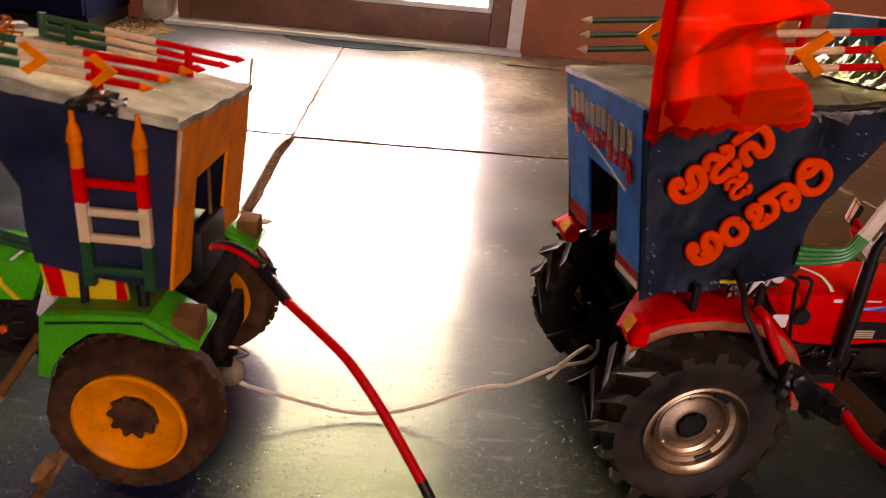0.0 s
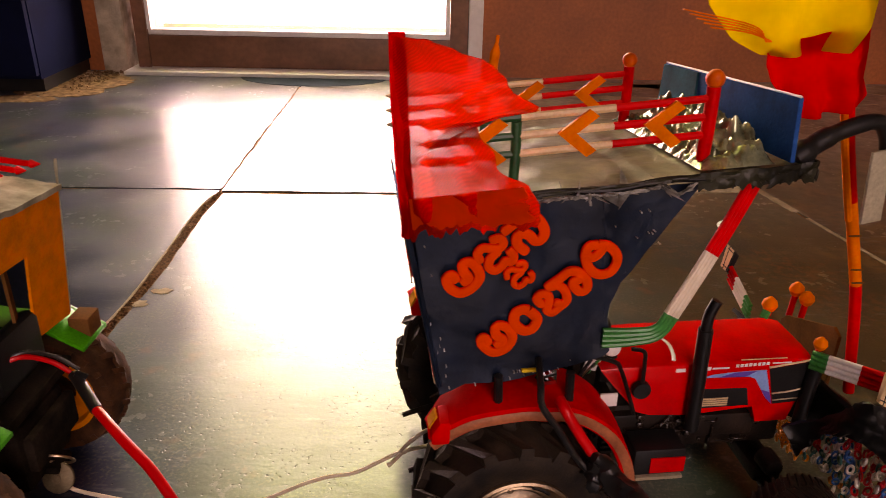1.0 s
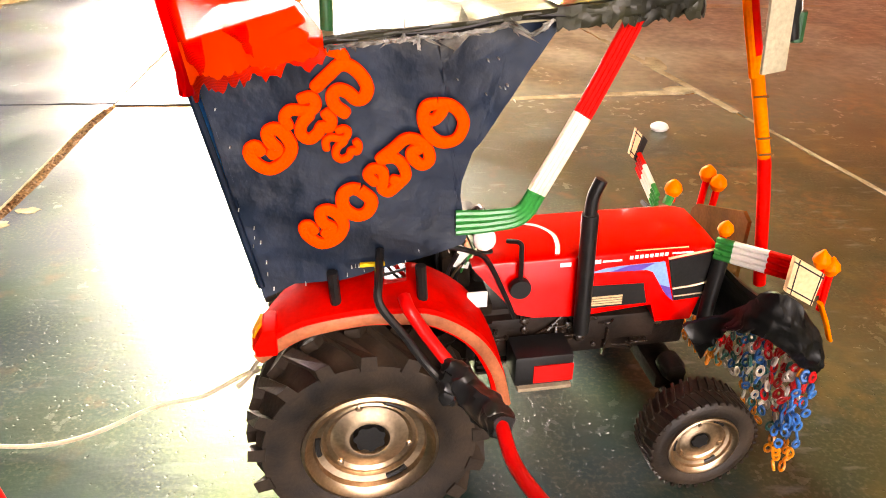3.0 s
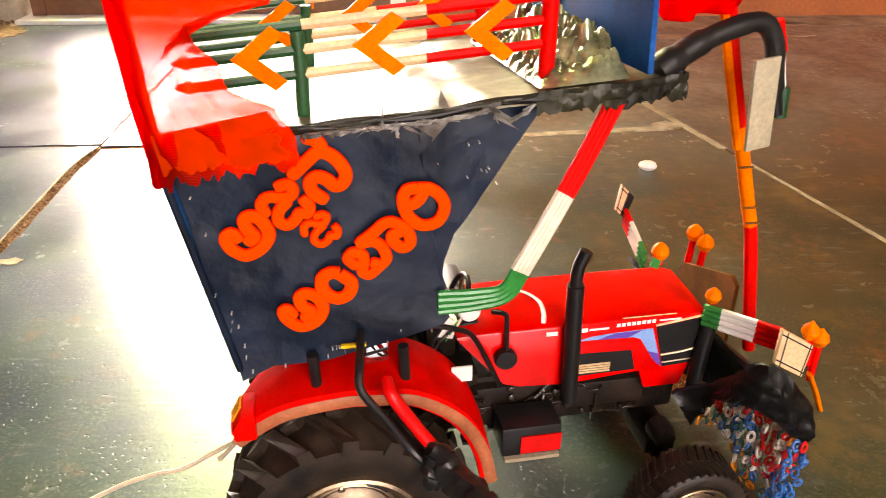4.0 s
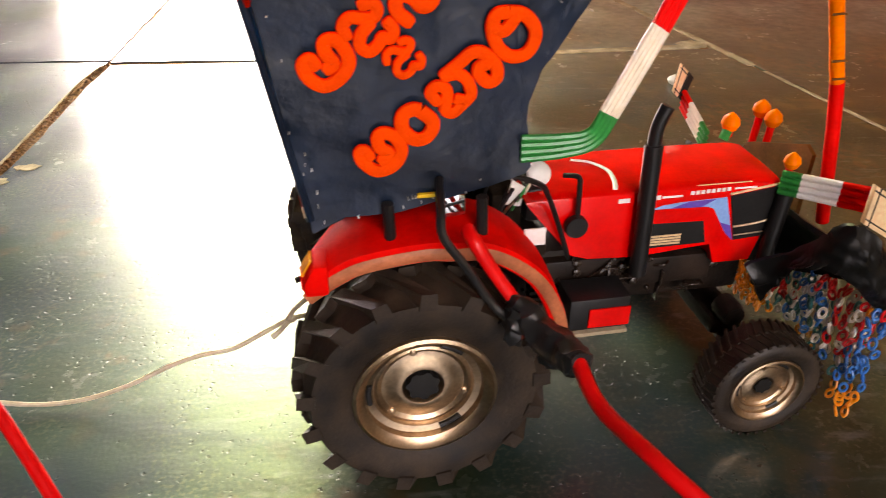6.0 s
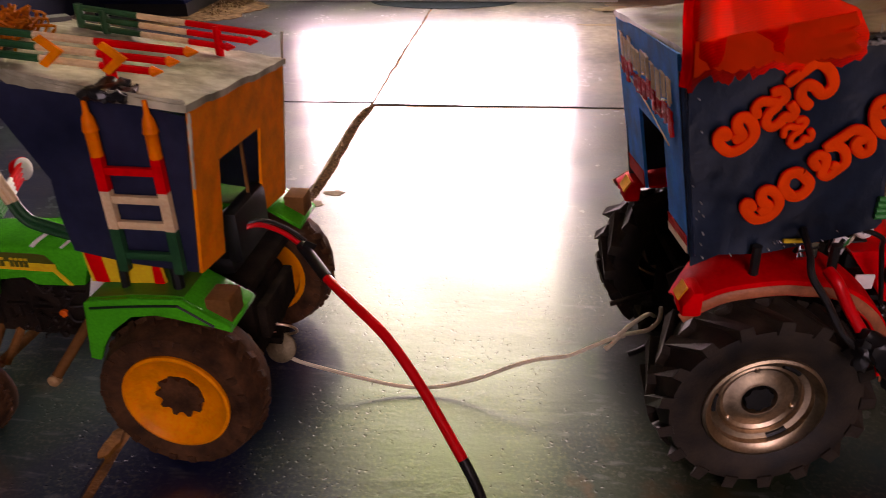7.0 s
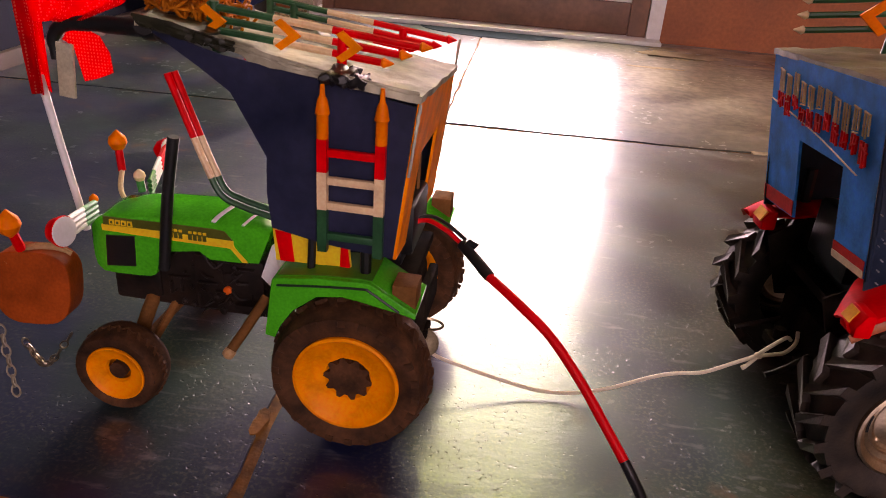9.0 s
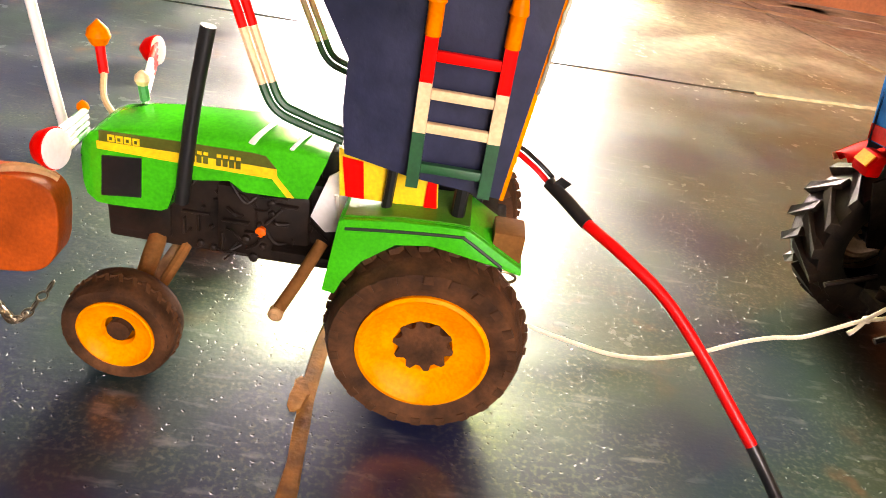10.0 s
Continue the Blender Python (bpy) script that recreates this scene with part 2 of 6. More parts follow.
    col = laid(col, (0.17, 0.060, 0.016, 1), joined("MULTIPLY", cloud(30, 4, 0.55, 0.75, 0.0, 0.8), cloud(2.6, 2, 0.5, 0.66, 0.0, 1.0)))
    col = laid(col, (0.11, 0.11, 0.075, 1), joined("MULTIPLY", cloud(330, 4, 0.46, 0.70, 0.0, 0.5), cloud(17, 3, 0.36, 0.62, 0.1, 1.0)))
    col = laid(col, (0.008, 0.008, 0.007, 1), joined("SUBTRACT", 1.0, relief_pits))
    col = laid(col, (0.115, 0.075, 0.022, 1), joined("MULTIPLY", joined("MULTIPLY", cloud(12, 6, 0.47, 0.66, 0.0, 1.3), brown_side.outputs["Result"]), cloud(48, 4, 0.40, 0.62, 0.15, 1.0)))
    col = laid(col, (0.20, 0.075, 0.020, 1), joined("MULTIPLY", joined("MULTIPLY", cloud(5, 5, 0.55, 0.68, 0.0, 0.9), across.outputs["Result"]), cloud(90, 4, 0.42, 0.66, 0.0, 0.9)))
    col = laid(col, (0.16, 0.17, 0.17, 1), worn)
    # dust plus pale glare painted into the colour, stronger towards the far wall
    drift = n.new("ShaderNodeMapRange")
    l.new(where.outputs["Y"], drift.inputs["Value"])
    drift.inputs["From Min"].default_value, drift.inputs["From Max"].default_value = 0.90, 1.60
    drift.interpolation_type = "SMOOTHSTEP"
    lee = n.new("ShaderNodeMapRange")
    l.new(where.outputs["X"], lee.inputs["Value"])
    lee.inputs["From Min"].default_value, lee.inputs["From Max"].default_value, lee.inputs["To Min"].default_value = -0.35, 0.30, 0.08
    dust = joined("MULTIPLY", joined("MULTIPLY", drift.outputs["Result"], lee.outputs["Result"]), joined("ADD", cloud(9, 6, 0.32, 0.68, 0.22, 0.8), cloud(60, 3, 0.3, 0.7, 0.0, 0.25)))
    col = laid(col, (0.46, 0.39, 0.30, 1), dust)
    l.new(joined("SUBTRACT", 0.75, joined("MULTIPLY", dust, 0.5)), b.inputs["Coat Weight"])
    l.new(col, b.inputs["Base Color"])
    return m


STONE = stone()
MORTAR = material("brown_mortar", (0.17, 0.056, 0.007), 0.75, vary=0.65, scale=60, bump=1.0, fine=260, other=(0.40, 0.17, 0.035), spec=0.18)
WALL_BROWN = material("brown_wall_paint", (0.45, 0.125, 0.034), 0.55, vary=0.25, scale=5, bump=0.3, fine=120)
WALL_CREAM = material("cream_wall_paint", (0.36, 0.29, 0.20), 0.75, vary=0.1, scale=4, bump=0.2, fine=120)
# ceiling is unseen; kept dark to limit the light bounced into the room
CEILING_GREY = material("dark_unseen_ceiling", (0.11, 0.085, 0.065), 0.85, vary=0.2, scale=4, bump=0.2, fine=120)
WOOD = material("brown_door_wood", (0.20, 0.085, 0.045), 0.45, vary=0.3, scale=9, bump=0.3, fine=80)
PLASTER = material("worn_pale_plaster", (0.42, 0.33, 0.22), 0.9, vary=0.4, scale=22, bump=0.6, other=(0.68, 0.58, 0.44), spec=0.15)
BROWN_DUST = material("brown_dust", (0.13, 0.065, 0.028), 0.95, vary=0.5, scale=70, bump=0.8, fine=300, other=(0.32, 0.20, 0.11), spec=0.05)
SKIRT = material("dull_skirting_paint", (0.10, 0.075, 0.068), 0.7, vary=0.3, scale=10, spec=0.15)
# unlit west wall: the shade is put into this near-black blue
DARK_WALL = material("shaded_west_wall", (0.010, 0.012, 0.024), 0.7, vary=0.3, scale=6, spec=0.1)
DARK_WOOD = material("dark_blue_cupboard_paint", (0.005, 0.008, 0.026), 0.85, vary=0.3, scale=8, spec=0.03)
GLOW = bpy.data.materials.new("daylight_outside")
GLOW.use_nodes = True
gn = GLOW.node_tree
em = gn.nodes.new("ShaderNodeEmission")
em.inputs["Strength"].default_value = OUTSIDE
# glow dimmer and greener with height, graded to make the floor's glare fall off
height, fall, tone = gn.nodes.new("ShaderNodeTexCoord"), gn.nodes.new("ShaderNodeSeparateXYZ"), gn.nodes.new("ShaderNodeValToRGB")
gn.links.new(height.outputs["Object"], fall.inputs[0])
span = gn.nodes.new("ShaderNodeMapRange")
span.inputs["From Min"].default_value, span.inputs["From Max"].default_value = 0.6, 2.4
gn.links.new(fall.outputs["Z"], span.inputs["Value"])
gn.links.new(span.outputs["Result"], tone.inputs["Fac"])
tone.color_ramp.elements[0].color = (0.92, 0.88, 0.92, 1)
tone.color_ramp.elements[1].color = (0.19, 0.28, 0.08, 1)
tone.color_ramp.elements.new(0.5).color = (0.58, 0.72, 0.50, 1)
# glow dimmed to the left, added to trim the floor glare's left edge
side_on, dim = gn.nodes.new("ShaderNodeMapRange"), gn.nodes.new("ShaderNodeMath")
side_on.inputs["From Min"].default_value, side_on.inputs["From Max"].default_value = -0.95, -0.50
side_on.inputs["To Min"].default_value = 0.22
gn.links.new(fall.outputs["X"], side_on.inputs["Value"])
dim.operation, dim.inputs[1].default_value = "MULTIPLY", OUTSIDE
gn.links.new(side_on.outputs["Result"], dim.inputs[0])
gn.links.new(dim.outputs[0], em.inputs["Strength"])
gn.links.new(tone.outputs["Color"], em.inputs["Color"])
gn.links.new(em.outputs[0], gn.nodes["Material Output"].inputs["Surface"])

# ---- mesh tools ----


def soften(bm, angle=38):
    bm.normal_update()
    for f in bm.faces:
        f.smooth = True
    for e in bm.edges:
        e.smooth = len(e.link_faces) == 2 and e.calc_face_angle(0) < radians(angle)


def part(name, bm, mat, parent=None, label="", at=None):
    bmesh.ops.recalc_face_normals(bm, faces=bm.faces)
    soften(bm)
    me = bpy.data.meshes.new(name)
    bm.to_mesh(me)
    bm.free()
    me.materials.append(mat)
    ob = new(name, me)
    ob.parent = parent
    if at is not None:
        ob.matrix_basis = at
    if label:
        tagged(ob, label)
    return ob


def again(ob, at, parent=None):
    """Another object on the same mesh."""
    o = new(ob.name.split(".")[0], ob.data)
    o.parent = parent if parent else ob.parent
    o.matrix_basis = at
    return o


def thing(name, at, label, category, group="", kind=""):
    ob = new(name)
    ob.matrix_basis = at
    ob.empty_display_size = 0.02
    return tagged(ob, label, category, group, kind)


def box(x0, x1, y0, y1, z0, z1, bev=0.0, seg=2):
    bm = bmesh.new()
    bmesh.ops.create_cube(bm, size=1, matrix=Matrix.LocRotScale(((x0 + x1) / 2, (y0 + y1) / 2, (z0 + z1) / 2), None, (x1 - x0, y1 - y0, z1 - z0)))
    if bev:
        bmesh.ops.bevel(bm, geom=bm.edges[:], offset=bev, segments=seg, affect="EDGES", profile=0.6)
    return bm


def prism(outline, lo, hi, axis="y", bev=0.0, seg=2):
    """An outline in the plane across an axis, drawn out along it from lo to hi."""
    def place(a, b, c):
        return (a, c, b) if axis == "y" else (c, a, b) if axis == "x" else (a, b, c)
    bm = bmesh.new()
    low = [bm.verts.new(place(a, b, lo)) for a, b in outline]
    top = [bm.verts.new(place(a, b, hi)) for a, b in outline]
    bm.faces.new(low), bm.faces.new(top[::-1])
    for i in range(len(low)):
        j = (i + 1) % len(low)
        bm.faces.new((low[i], top[i], top[j], low[j]))
    bmesh.ops.recalc_face_normals(bm, faces=bm.faces)
    if bev:
        bmesh.ops.bevel(bm, geom=bm.edges[:], offset=bev, segments=seg, affect="EDGES", profile=0.6, clamp_overlap=True)
    return bm


def smooth_line(points, steps=6):
    pts = [Vector(p) for p in points]
    if len(pts) < 3:
        return pts
    ext = [pts[0] * 2 - pts[1]] + pts + [pts[-1] * 2 - pts[-2]]
    out = []
    for i in range(1, len(ext) - 2):
        a, b, c, d = ext[i - 1:i + 3]
        for k in range(steps):
            t = k / steps
            out.append(0.5 * (2 * b + (c - a) * t + (2 * a - 5 * b + 4 * c - d) * t * t + (3 * b - a - 3 * c + d) * t ** 3))
    return out + [pts[-1]]


def tube(points, radius, sides=10, steps=6, flat=1.0, radii=None, bm=None):
    pts = smooth_line(points, steps) if steps else [Vector(p) for p in points]
    bm = bm or bmesh.new()
    rings = []
    side = None
    for i, p in enumerate(pts):
        ahead = (pts[min(i + 1, len(pts) - 1)] - pts[max(i - 1, 0)]).normalized()
        if side is None:
            side = ahead.cross(Vector((0, 0, 1)) if abs(ahead.z) < 0.9 else Vector((0, 1, 0))).normalized()
        side = (side - ahead * side.dot(ahead)).normalized()
        up = side.cross(ahead)
        r = radius if radii is None else radii[min(len(radii) - 1, round(i * (len(radii) - 1) / (len(pts) - 1)))]
        rings.append([bm.verts.new(p + side * (r * math.cos(a)) + up * (r * flat * math.sin(a))) for a in (2 * math.pi * k / sides for k in range(sides))])
    for a, b in zip(rings, rings[1:]):
        for k in range(sides):
            j = (k + 1) % sides
            bm.faces.new((a[k], a[j], b[j], b[k]))
    bm.faces.new(rings[0][::-1]), bm.faces.new(rings[-1])
    return bm


def lathe(profile, n=40, centre=(0, 0, 0), axis="y", bm=None, close=False, open_ends=False):
    """A profile of (radius, along the axis) turned round the axis."""
    bm = bm or bmesh.new()
    c = Vector(centre)
    rings = []
    for r, h in profile:
        ring = []
        for k in range(n):
            a = 2 * math.pi * k / n
            u, v = r * math.cos(a), r * math.sin(a)
            ring.append(bm.verts.new(c + Vector((u, h, v) if axis == "y" else (h, u, v) if axis == "x" else (u, v, h))))
        rings.append(ring)
    pairs = list(zip(rings, rings[1:])) + ([(rings[-1], rings[0])] if close else [])
    for a, b in pairs:
        for k in range(n):
            j = (k + 1) % n
            bm.faces.new((a[k], a[j], b[j], b[k]))
    if not close and not open_ends:
        bm.faces.new(rings[0][::-1]), bm.faces.new(rings[-1])
    return bm


def sheet(fn, nu, nv, thick):
    """A thin bent sheet through fn(u, v), u and v from 0 to 1."""
    bm = bmesh.new()
    g = [[bm.verts.new(fn(i / nu, j / nv)) for j in range(nv + 1)] for i in range(nu + 1)]
    for i in range(nu):
        for j in range(nv):
            bm.faces.new((g[i][j], g[i + 1][j], g[i + 1][j + 1], g[i][j + 1]))
    bm.normal_update()
    bmesh.ops.solidify(bm, geom=bm.faces[:], thickness=thick)
    return bm


def slab(fn, nu, nv, depth):
    """A crumpled sheet through fn(u, v) whose back is the same sheet moved along y."""
    bm = bmesh.new()
    f, b = ([[bm.verts.new(Vector(fn(i / nu, j / nv)) + Vector((0, d, 0))) for j in range(nv + 1)] for i in range(nu + 1)] for d in (0, depth))
    for i in range(nu):
        for j in range(nv):
            bm.faces.new((f[i][j], f[i + 1][j], f[i + 1][j + 1], f[i][j + 1]))
            bm.faces.new((b[i][j + 1], b[i + 1][j + 1], b[i + 1][j], b[i][j]))
    rim = [(i, 0) for i in range(nu)] + [(nu, j) for j in range(nv)] + [(i, nv) for i in range(nu, 0, -1)] + [(0, j) for j in range(nv, 0, -1)]
    for (i, j), (p, q) in zip(rim, rim[1:] + rim[:1]):
        bm.faces.new((f[p][q], f[i][j], b[i][j], b[p][q]))
    return bm


def ball(centre, r, squash=(1, 1, 1), n=14):
    bm = bmesh.new()
    bmesh.ops.create_uvsphere(bm, u_segments=n, v_segments=max(6, n * 2 // 3), radius=r, matrix=Matrix.LocRotScale(centre, None, squash))
    return bm


def merge(*bms):
    out = bms[0]
    for b in bms[1:]:
        me = bpy.data.meshes.new("tmp")
        b.to_mesh(me)
        b.free()
        out.from_mesh(me)
        bpy.data.meshes.remove(me)
    return out


def shifted(bm, m):
    bmesh.ops.transform(bm, matrix=m, verts=bm.verts[:])
    return bm


def lumpy(bm, amount, scale):
    """Uneven wrapping: every point pushed a little by noise."""
    for v in bm.verts:
        q = v.co * scale
        v.co += Vector((noise.noise(q), noise.noise(q + Vector((9, 4, 2))), noise.noise(q + Vector((3, 8, 5))))) * amount
    return bm


def letters(text, size, depth):
    """Built-in font, as a solid mesh lying in x, y."""
    c = bpy.data.curves.new("letters", "FONT")
    c.body, c.size, c.extrude = text, size, depth / 2
    c.resolution_u = 3
    o = new("letters", c)
    bpy.context.view_layer.update()
    me = o.to_mesh()
    bm = bmesh.new()
    bm.from_mesh(me)
    o.to_mesh_clear()
    bpy.data.objects.remove(o)
    bpy.data.curves.remove(c)
    return bm

# ---- the room: floor, walls, door ----


def structure(name, bm, mat, label=""):
    return tagged(part(name, bm, mat, None, label, ROOM), kind="structure")


def wobbly(corners, rough, step=0.02, seed=0):
    """An outline with straight sides broken into small uneven steps."""
    rng = random.Random(seed)
    out = []
    for (a, b), (c, d) in zip(corners, corners[1:] + corners[:1]):
        length = math.hypot(c - a, d - b)
        n = min(70, max(1, int(length / step)))
        nx, ny = (d - b) / length, -(c - a) / length
        for k in range(n):
            t = k / n
            j = rng.uniform(-rough, rough) if k else 0
            out.append((a + (c - a) * t + nx * j, b + (d - b) * t + ny * j))
    return out


floor = structure("floor", box(-1.35, 2.4, -2.2, 2.2, -0.08, -0.0022), MORTAR, "floor of dark polished stone slabs with brown mortar joints")
DG = lambda v: 0.669 + (1.42 - v) * 0.235
JR = [(-0.125, -2.1), (-0.1225, 0.30), (-0.1275, 0.40), (-0.1290, 0.46), (-0.109, 0.70), (-0.1015, 0.87), (-0.104, 1.07), (-0.1005, 1.14)]
JL = [(-0.134, -2.1), (-0.1335, 0.322), (-0.1335, 0.332), (-0.1365, 0.40), (-0.1385, 0.47), (-0.121, 0.72), (-0.116, 0.87), (-0.119, 1.07), (-0.1085, 1.153)]
SLABS = [
    [JR[0], (DG(-2.1) - 0.003, -2.1), (DG(1.18) - 0.003, 1.184), (0.30, 1.150)] + JR[:0:-1],
    [(-1.3, 0.332)] + JL[2:] + [(-1.3, 1.13)],
    [(-1.3, -2.1)] + JL[:2] + [(-1.3, 0.322)],
    [(-1.3, 1.137), (-0.1085, 1.161), (-0.1112, 1.40), (-0.1100, 1.68), (-0.1100, 2.1), (-1.3, 2.1)],
    [(-0.1050, 1.152), (0.30, 1.158), (DG(1.2) - 0.003, 1.200), (DG(2.1) - 0.003, 2.1), (-0.1066, 2.1), (-0.1066, 1.68), (-0.1052, 1.40)],
    [(DG(-2.1) + 0.004, -2.1), (2.35, -2.1), (2.35, 2.1), (DG(2.1) + 0.004, 2.1)],
]
for i, corners in enumerate(SLABS):
    bm = prism(wobbly(corners, 0.0016, seed=i), -0.03, 0.0, "z")
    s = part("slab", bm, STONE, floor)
# broken edges of the wide joint
def blot(u, v, a, c, seed, n=13, low=0.6):
    rng = random.Random(seed)
    return [(u + a * rng.uniform(low, 1.1) * math.cos(t), v + c * rng.uniform(low, 1.1) * math.sin(t)) for t in (2 * math.pi * j / n for j in range(n))]


for k, (u, v, a, c) in enumerate([(-0.1385, 0.426, 0.0055, 0.016), (-0.086, 0.83, 0.014, 0.008), (-0.100, 0.80, 0.009, 0.010)]):
    part("mortar_patch", prism(blot(u, v, a, c, k), -0.004, 0.0007, "z"), MORTAR if v < 0.6 else CEMENT, floor)
# pale cement smeared along the joints
def smear(line, width, seed, mat=CEMENT, label="pale cement smeared along a joint"):
    rng = random.Random(seed)
    pts = smooth_line([(u, v, 0) for u, v in line], 10)
    left, right = [], []
    for a, c in zip(pts, pts[1:]):
        d = (c - a).normalized()
        w = width * rng.uniform(0.8, 1.1)
        left.append((a.x - d.y * w, a.y + d.x * w))
        w = width * rng.uniform(0.8, 1.1)
        right.append((a.x + d.y * w, a.y - d.x * w))
    return part("cement_smear", prism(left + right[::-1], -0.004, 0.0005, "z"), mat, floor, label)


def rough_fill(line, width, mat, label):
    """Lumpy filling of a wide joint, rising a little over the slabs' edges."""
    pts = smooth_line([(u, v, 0) for u, v in line], 62)
    def fn(u, v):
        i = min(int(u * (len(pts) - 1) + 0.5), len(pts) - 1)
        d = (pts[min(i + 1, len(pts) - 1)] - pts[max(i - 1, 0)]).normalized()
        k = (2 * v - 1) * width * (1 + 0.14 * noise.noise((i * 0.06, v, 3)))
        x, y = pts[i].x - d.y * k, pts[i].y + d.x * k
        lump = abs(noise.noise((x * 330, y * 260, 2))) + 0.6 * abs(noise.noise((x * 800, y * 640, 5)))
        return (x, y, -0.0012 + 0.0046 * lump * min(1.0, 6 * v * (1 - v)))
    bm = bmesh.new()
    n, w = len(pts) - 1, 9
    g = [[bm.verts.new(fn(i / n, j / w)) for j in range(w + 1)] for i in range(n + 1)]
    for i in range(n):
        for j in range(w):
            bm.faces.new((g[i][j], g[i][j + 1], g[i + 1][j + 1], g[i + 1][j]))
    bm.normal_update()
    return part("joint_filling", bm, mat, floor, label)


rough_fill([(-0.122, 0.64), (-0.1155, 0.72), (-0.1095, 0.80), (-0.1085, 0.87), (-0.110, 0.97), (-0.1115, 1.07), (-0.106, 1.14)], 0.0068, JOINT_BROWN, "rough brown joint filling")
smear([(-0.129, 0.64), (-0.1225, 0.72), (-0.1165, 0.80), (-0.1155, 0.87), (-0.117, 0.97), (-0.1185, 1.07), (-0.1125, 1.14)], 0.0013, 10)
smear([(0.36, 1.1595), (0.413, 1.164), (0.513, 1.175), (0.642, 1.189), (0.705, 1.197)], 0.0080, 1)
smear([(DG(1.50), 1.50), (DG(1.40), 1.40), (DG(1.30), 1.30), (DG(1.22), 1.22), (DG(1.15), 1.15), (DG(1.10), 1.10)], 0.0065, 2)
smear([(DG(1.08), 1.08), (DG(0.92), 0.92), (DG(0.78), 0.78), (DG(0.6), 0.6)], 0.0034, 3)
part("cement_smear", prism(blot(DG(1.33) + 0.012, 1.335, 0.016, 0.05, 5), -0.004, 0.0007, "z"), CEMENT, floor)
part("cement_smear", prism(blot(DG(1.2) - 0.022, 1.205, 0.028, 0.016, 6), -0.004, 0.0008, "z"), CEMENT, floor)

D0, D1, DT = -0.555, 0.325, 2.05
structure("wall_north", merge(box(-1.3, D0, 2.0, 2.2, 0, 2.8), box(D1, 2.4, 2.0, 2.2, 0, 2.8), box(D0, D1, 2.0, 2.2, DT, 2.8)), WALL_BROWN, "brown painted wall with the open doorway")
structure("wall_west", box(-1.5, -0.862, -2.2, 2.2, 0, 2.8), DARK_WALL, "west wall, its shade put into a dark blue")
structure("wall_east", box(2.4, 2.6, -2.2, 2.2, 0, 2.8), WALL_CREAM, "cream painted wall")
# unseen wall; its doorway is assumed, to carry the fill light
structure("wall_south", merge(box(-1.5, 0.2, -2.2, -2.05, 0, 2.8), box(1.6, 2.6, -2.2, -2.05, 0, 2.8), box(0.2, 1.6, -2.2, -2.05, 2.1, 2.8)), WALL_CREAM, "unseen cream wall with an assumed doorway for the fill light")
structure("ceiling", box(-1.5, 2.6, -2.2, 2.2, 2.8, 2.95), CEILING_GREY, "unseen ceiling, darkened to limit bounce light")

door = tagged(part("door_1", merge(box(D0 + 0.02, D0 + 0.05, 1.995, 2.12, 0.0105, DT), box(D1 - 0.08, D1 - 0.036, 1.995, 2.12, 0.0105, DT), box(D0 + 0.05, D1 - 0.08, 1.995, 2.12, DT - 0.05, DT)), WOOD, None, "brown wooden door frame of an open doorway in daylight", ROOM), kind="structure")
part("bottom_rail", box(D0 + 0.05, D1 - 0.08, 2.0, 2.05, 0.0105, 0.088, 0.004), WOOD, door)
part("weather_strip", box(D0 + 0.05, D1 - 0.08, 2.005, 2.04, 0.0885, 0.102, 0.002), WHITE, door, "white strip on top of the rail")
part("white_edge", box(D1 - 0.035, D1, 1.985, 2.1, 0.0, DT), WHITE, door, "white painted edge of the frame")
part("plaster_edge", box(D0 - 0.060, D0 + 0.002, 1.975, 2.1, 0.0, DT, 0.004), PLASTER, door, "worn pale plaster edge")
part("threshold", box(D0, D1, 1.940, 2.12, 0.0, 0.010, 0.003), WHITE, door, "pale stone threshold")
part("rebate", box(D1 - 0.092, D1 - 0.081, 2.0, 2.03, 0.1025, DT - 0.05), WHITE, door)
part("rebate", box(D0 + 0.051, D0 + 0.060, 2.0, 2.03, 0.1025, DT - 0.05), WHITE, door)

# pale skirting of the wall beside the cupboard, cupboard and worn plaster
structure("baseboard", box(-0.8615, -0.848, -2.0, 1.7, 0.0, 0.028, 0.003), SKIRT, "pale skirting along the wall")
cup = thing("cupboard", ROOM @ pose(-0.752, 1.86, 0), "narrow dark blue painted cupboard against the wall", "cupboard")
part("body", box(-0.105, 0.100, -0.12, 0.135, 0.03, 1.7, 0.004), DARK_WOOD, cup)
part("plinth", box(-0.100, 0.095, -0.105, 0.13, 0.0, 0.0298), BLACK, cup)
part("door", box(-0.103, 0.098, -0.136, -0.1205, 0.04, 1.69, 0.003), DARK_WOOD, cup)

# crumbled plaster at the foot of the door frame
bm = bmesh.new()
rng = random.Random(4)
for k in range(260):
    u, v, r = D0 - 0.01 - abs(rng.gauss(0, 0.07)), 1.972 - abs(rng.gauss(0, 0.09)), rng.uniform(0.0015, 0.006)
    bmesh.ops.create_icosphere(bm, subdivisions=1, radius=r, matrix=Matrix.LocRotScale((u, v, r * 0.3), Euler((rng.random(), rng.random(), rng.random())), (1, 1.2, 0.5)))
tagged(part("plaster_crumbs", bm, BROWN_DUST, None, "crumbled plaster at the foot of the door frame", ROOM), category="debris", kind="stuff")

# dark half-round patch in front of the threshold
out = [(-0.27 + 0.36 * k / 16, 1.953) for k in range(17)] + [(-0.09 + 0.18 * math.cos(a), 1.953 + 0.095 * math.sin(a)) for a in (-math.pi * k / 20 for k in range(1, 20))]
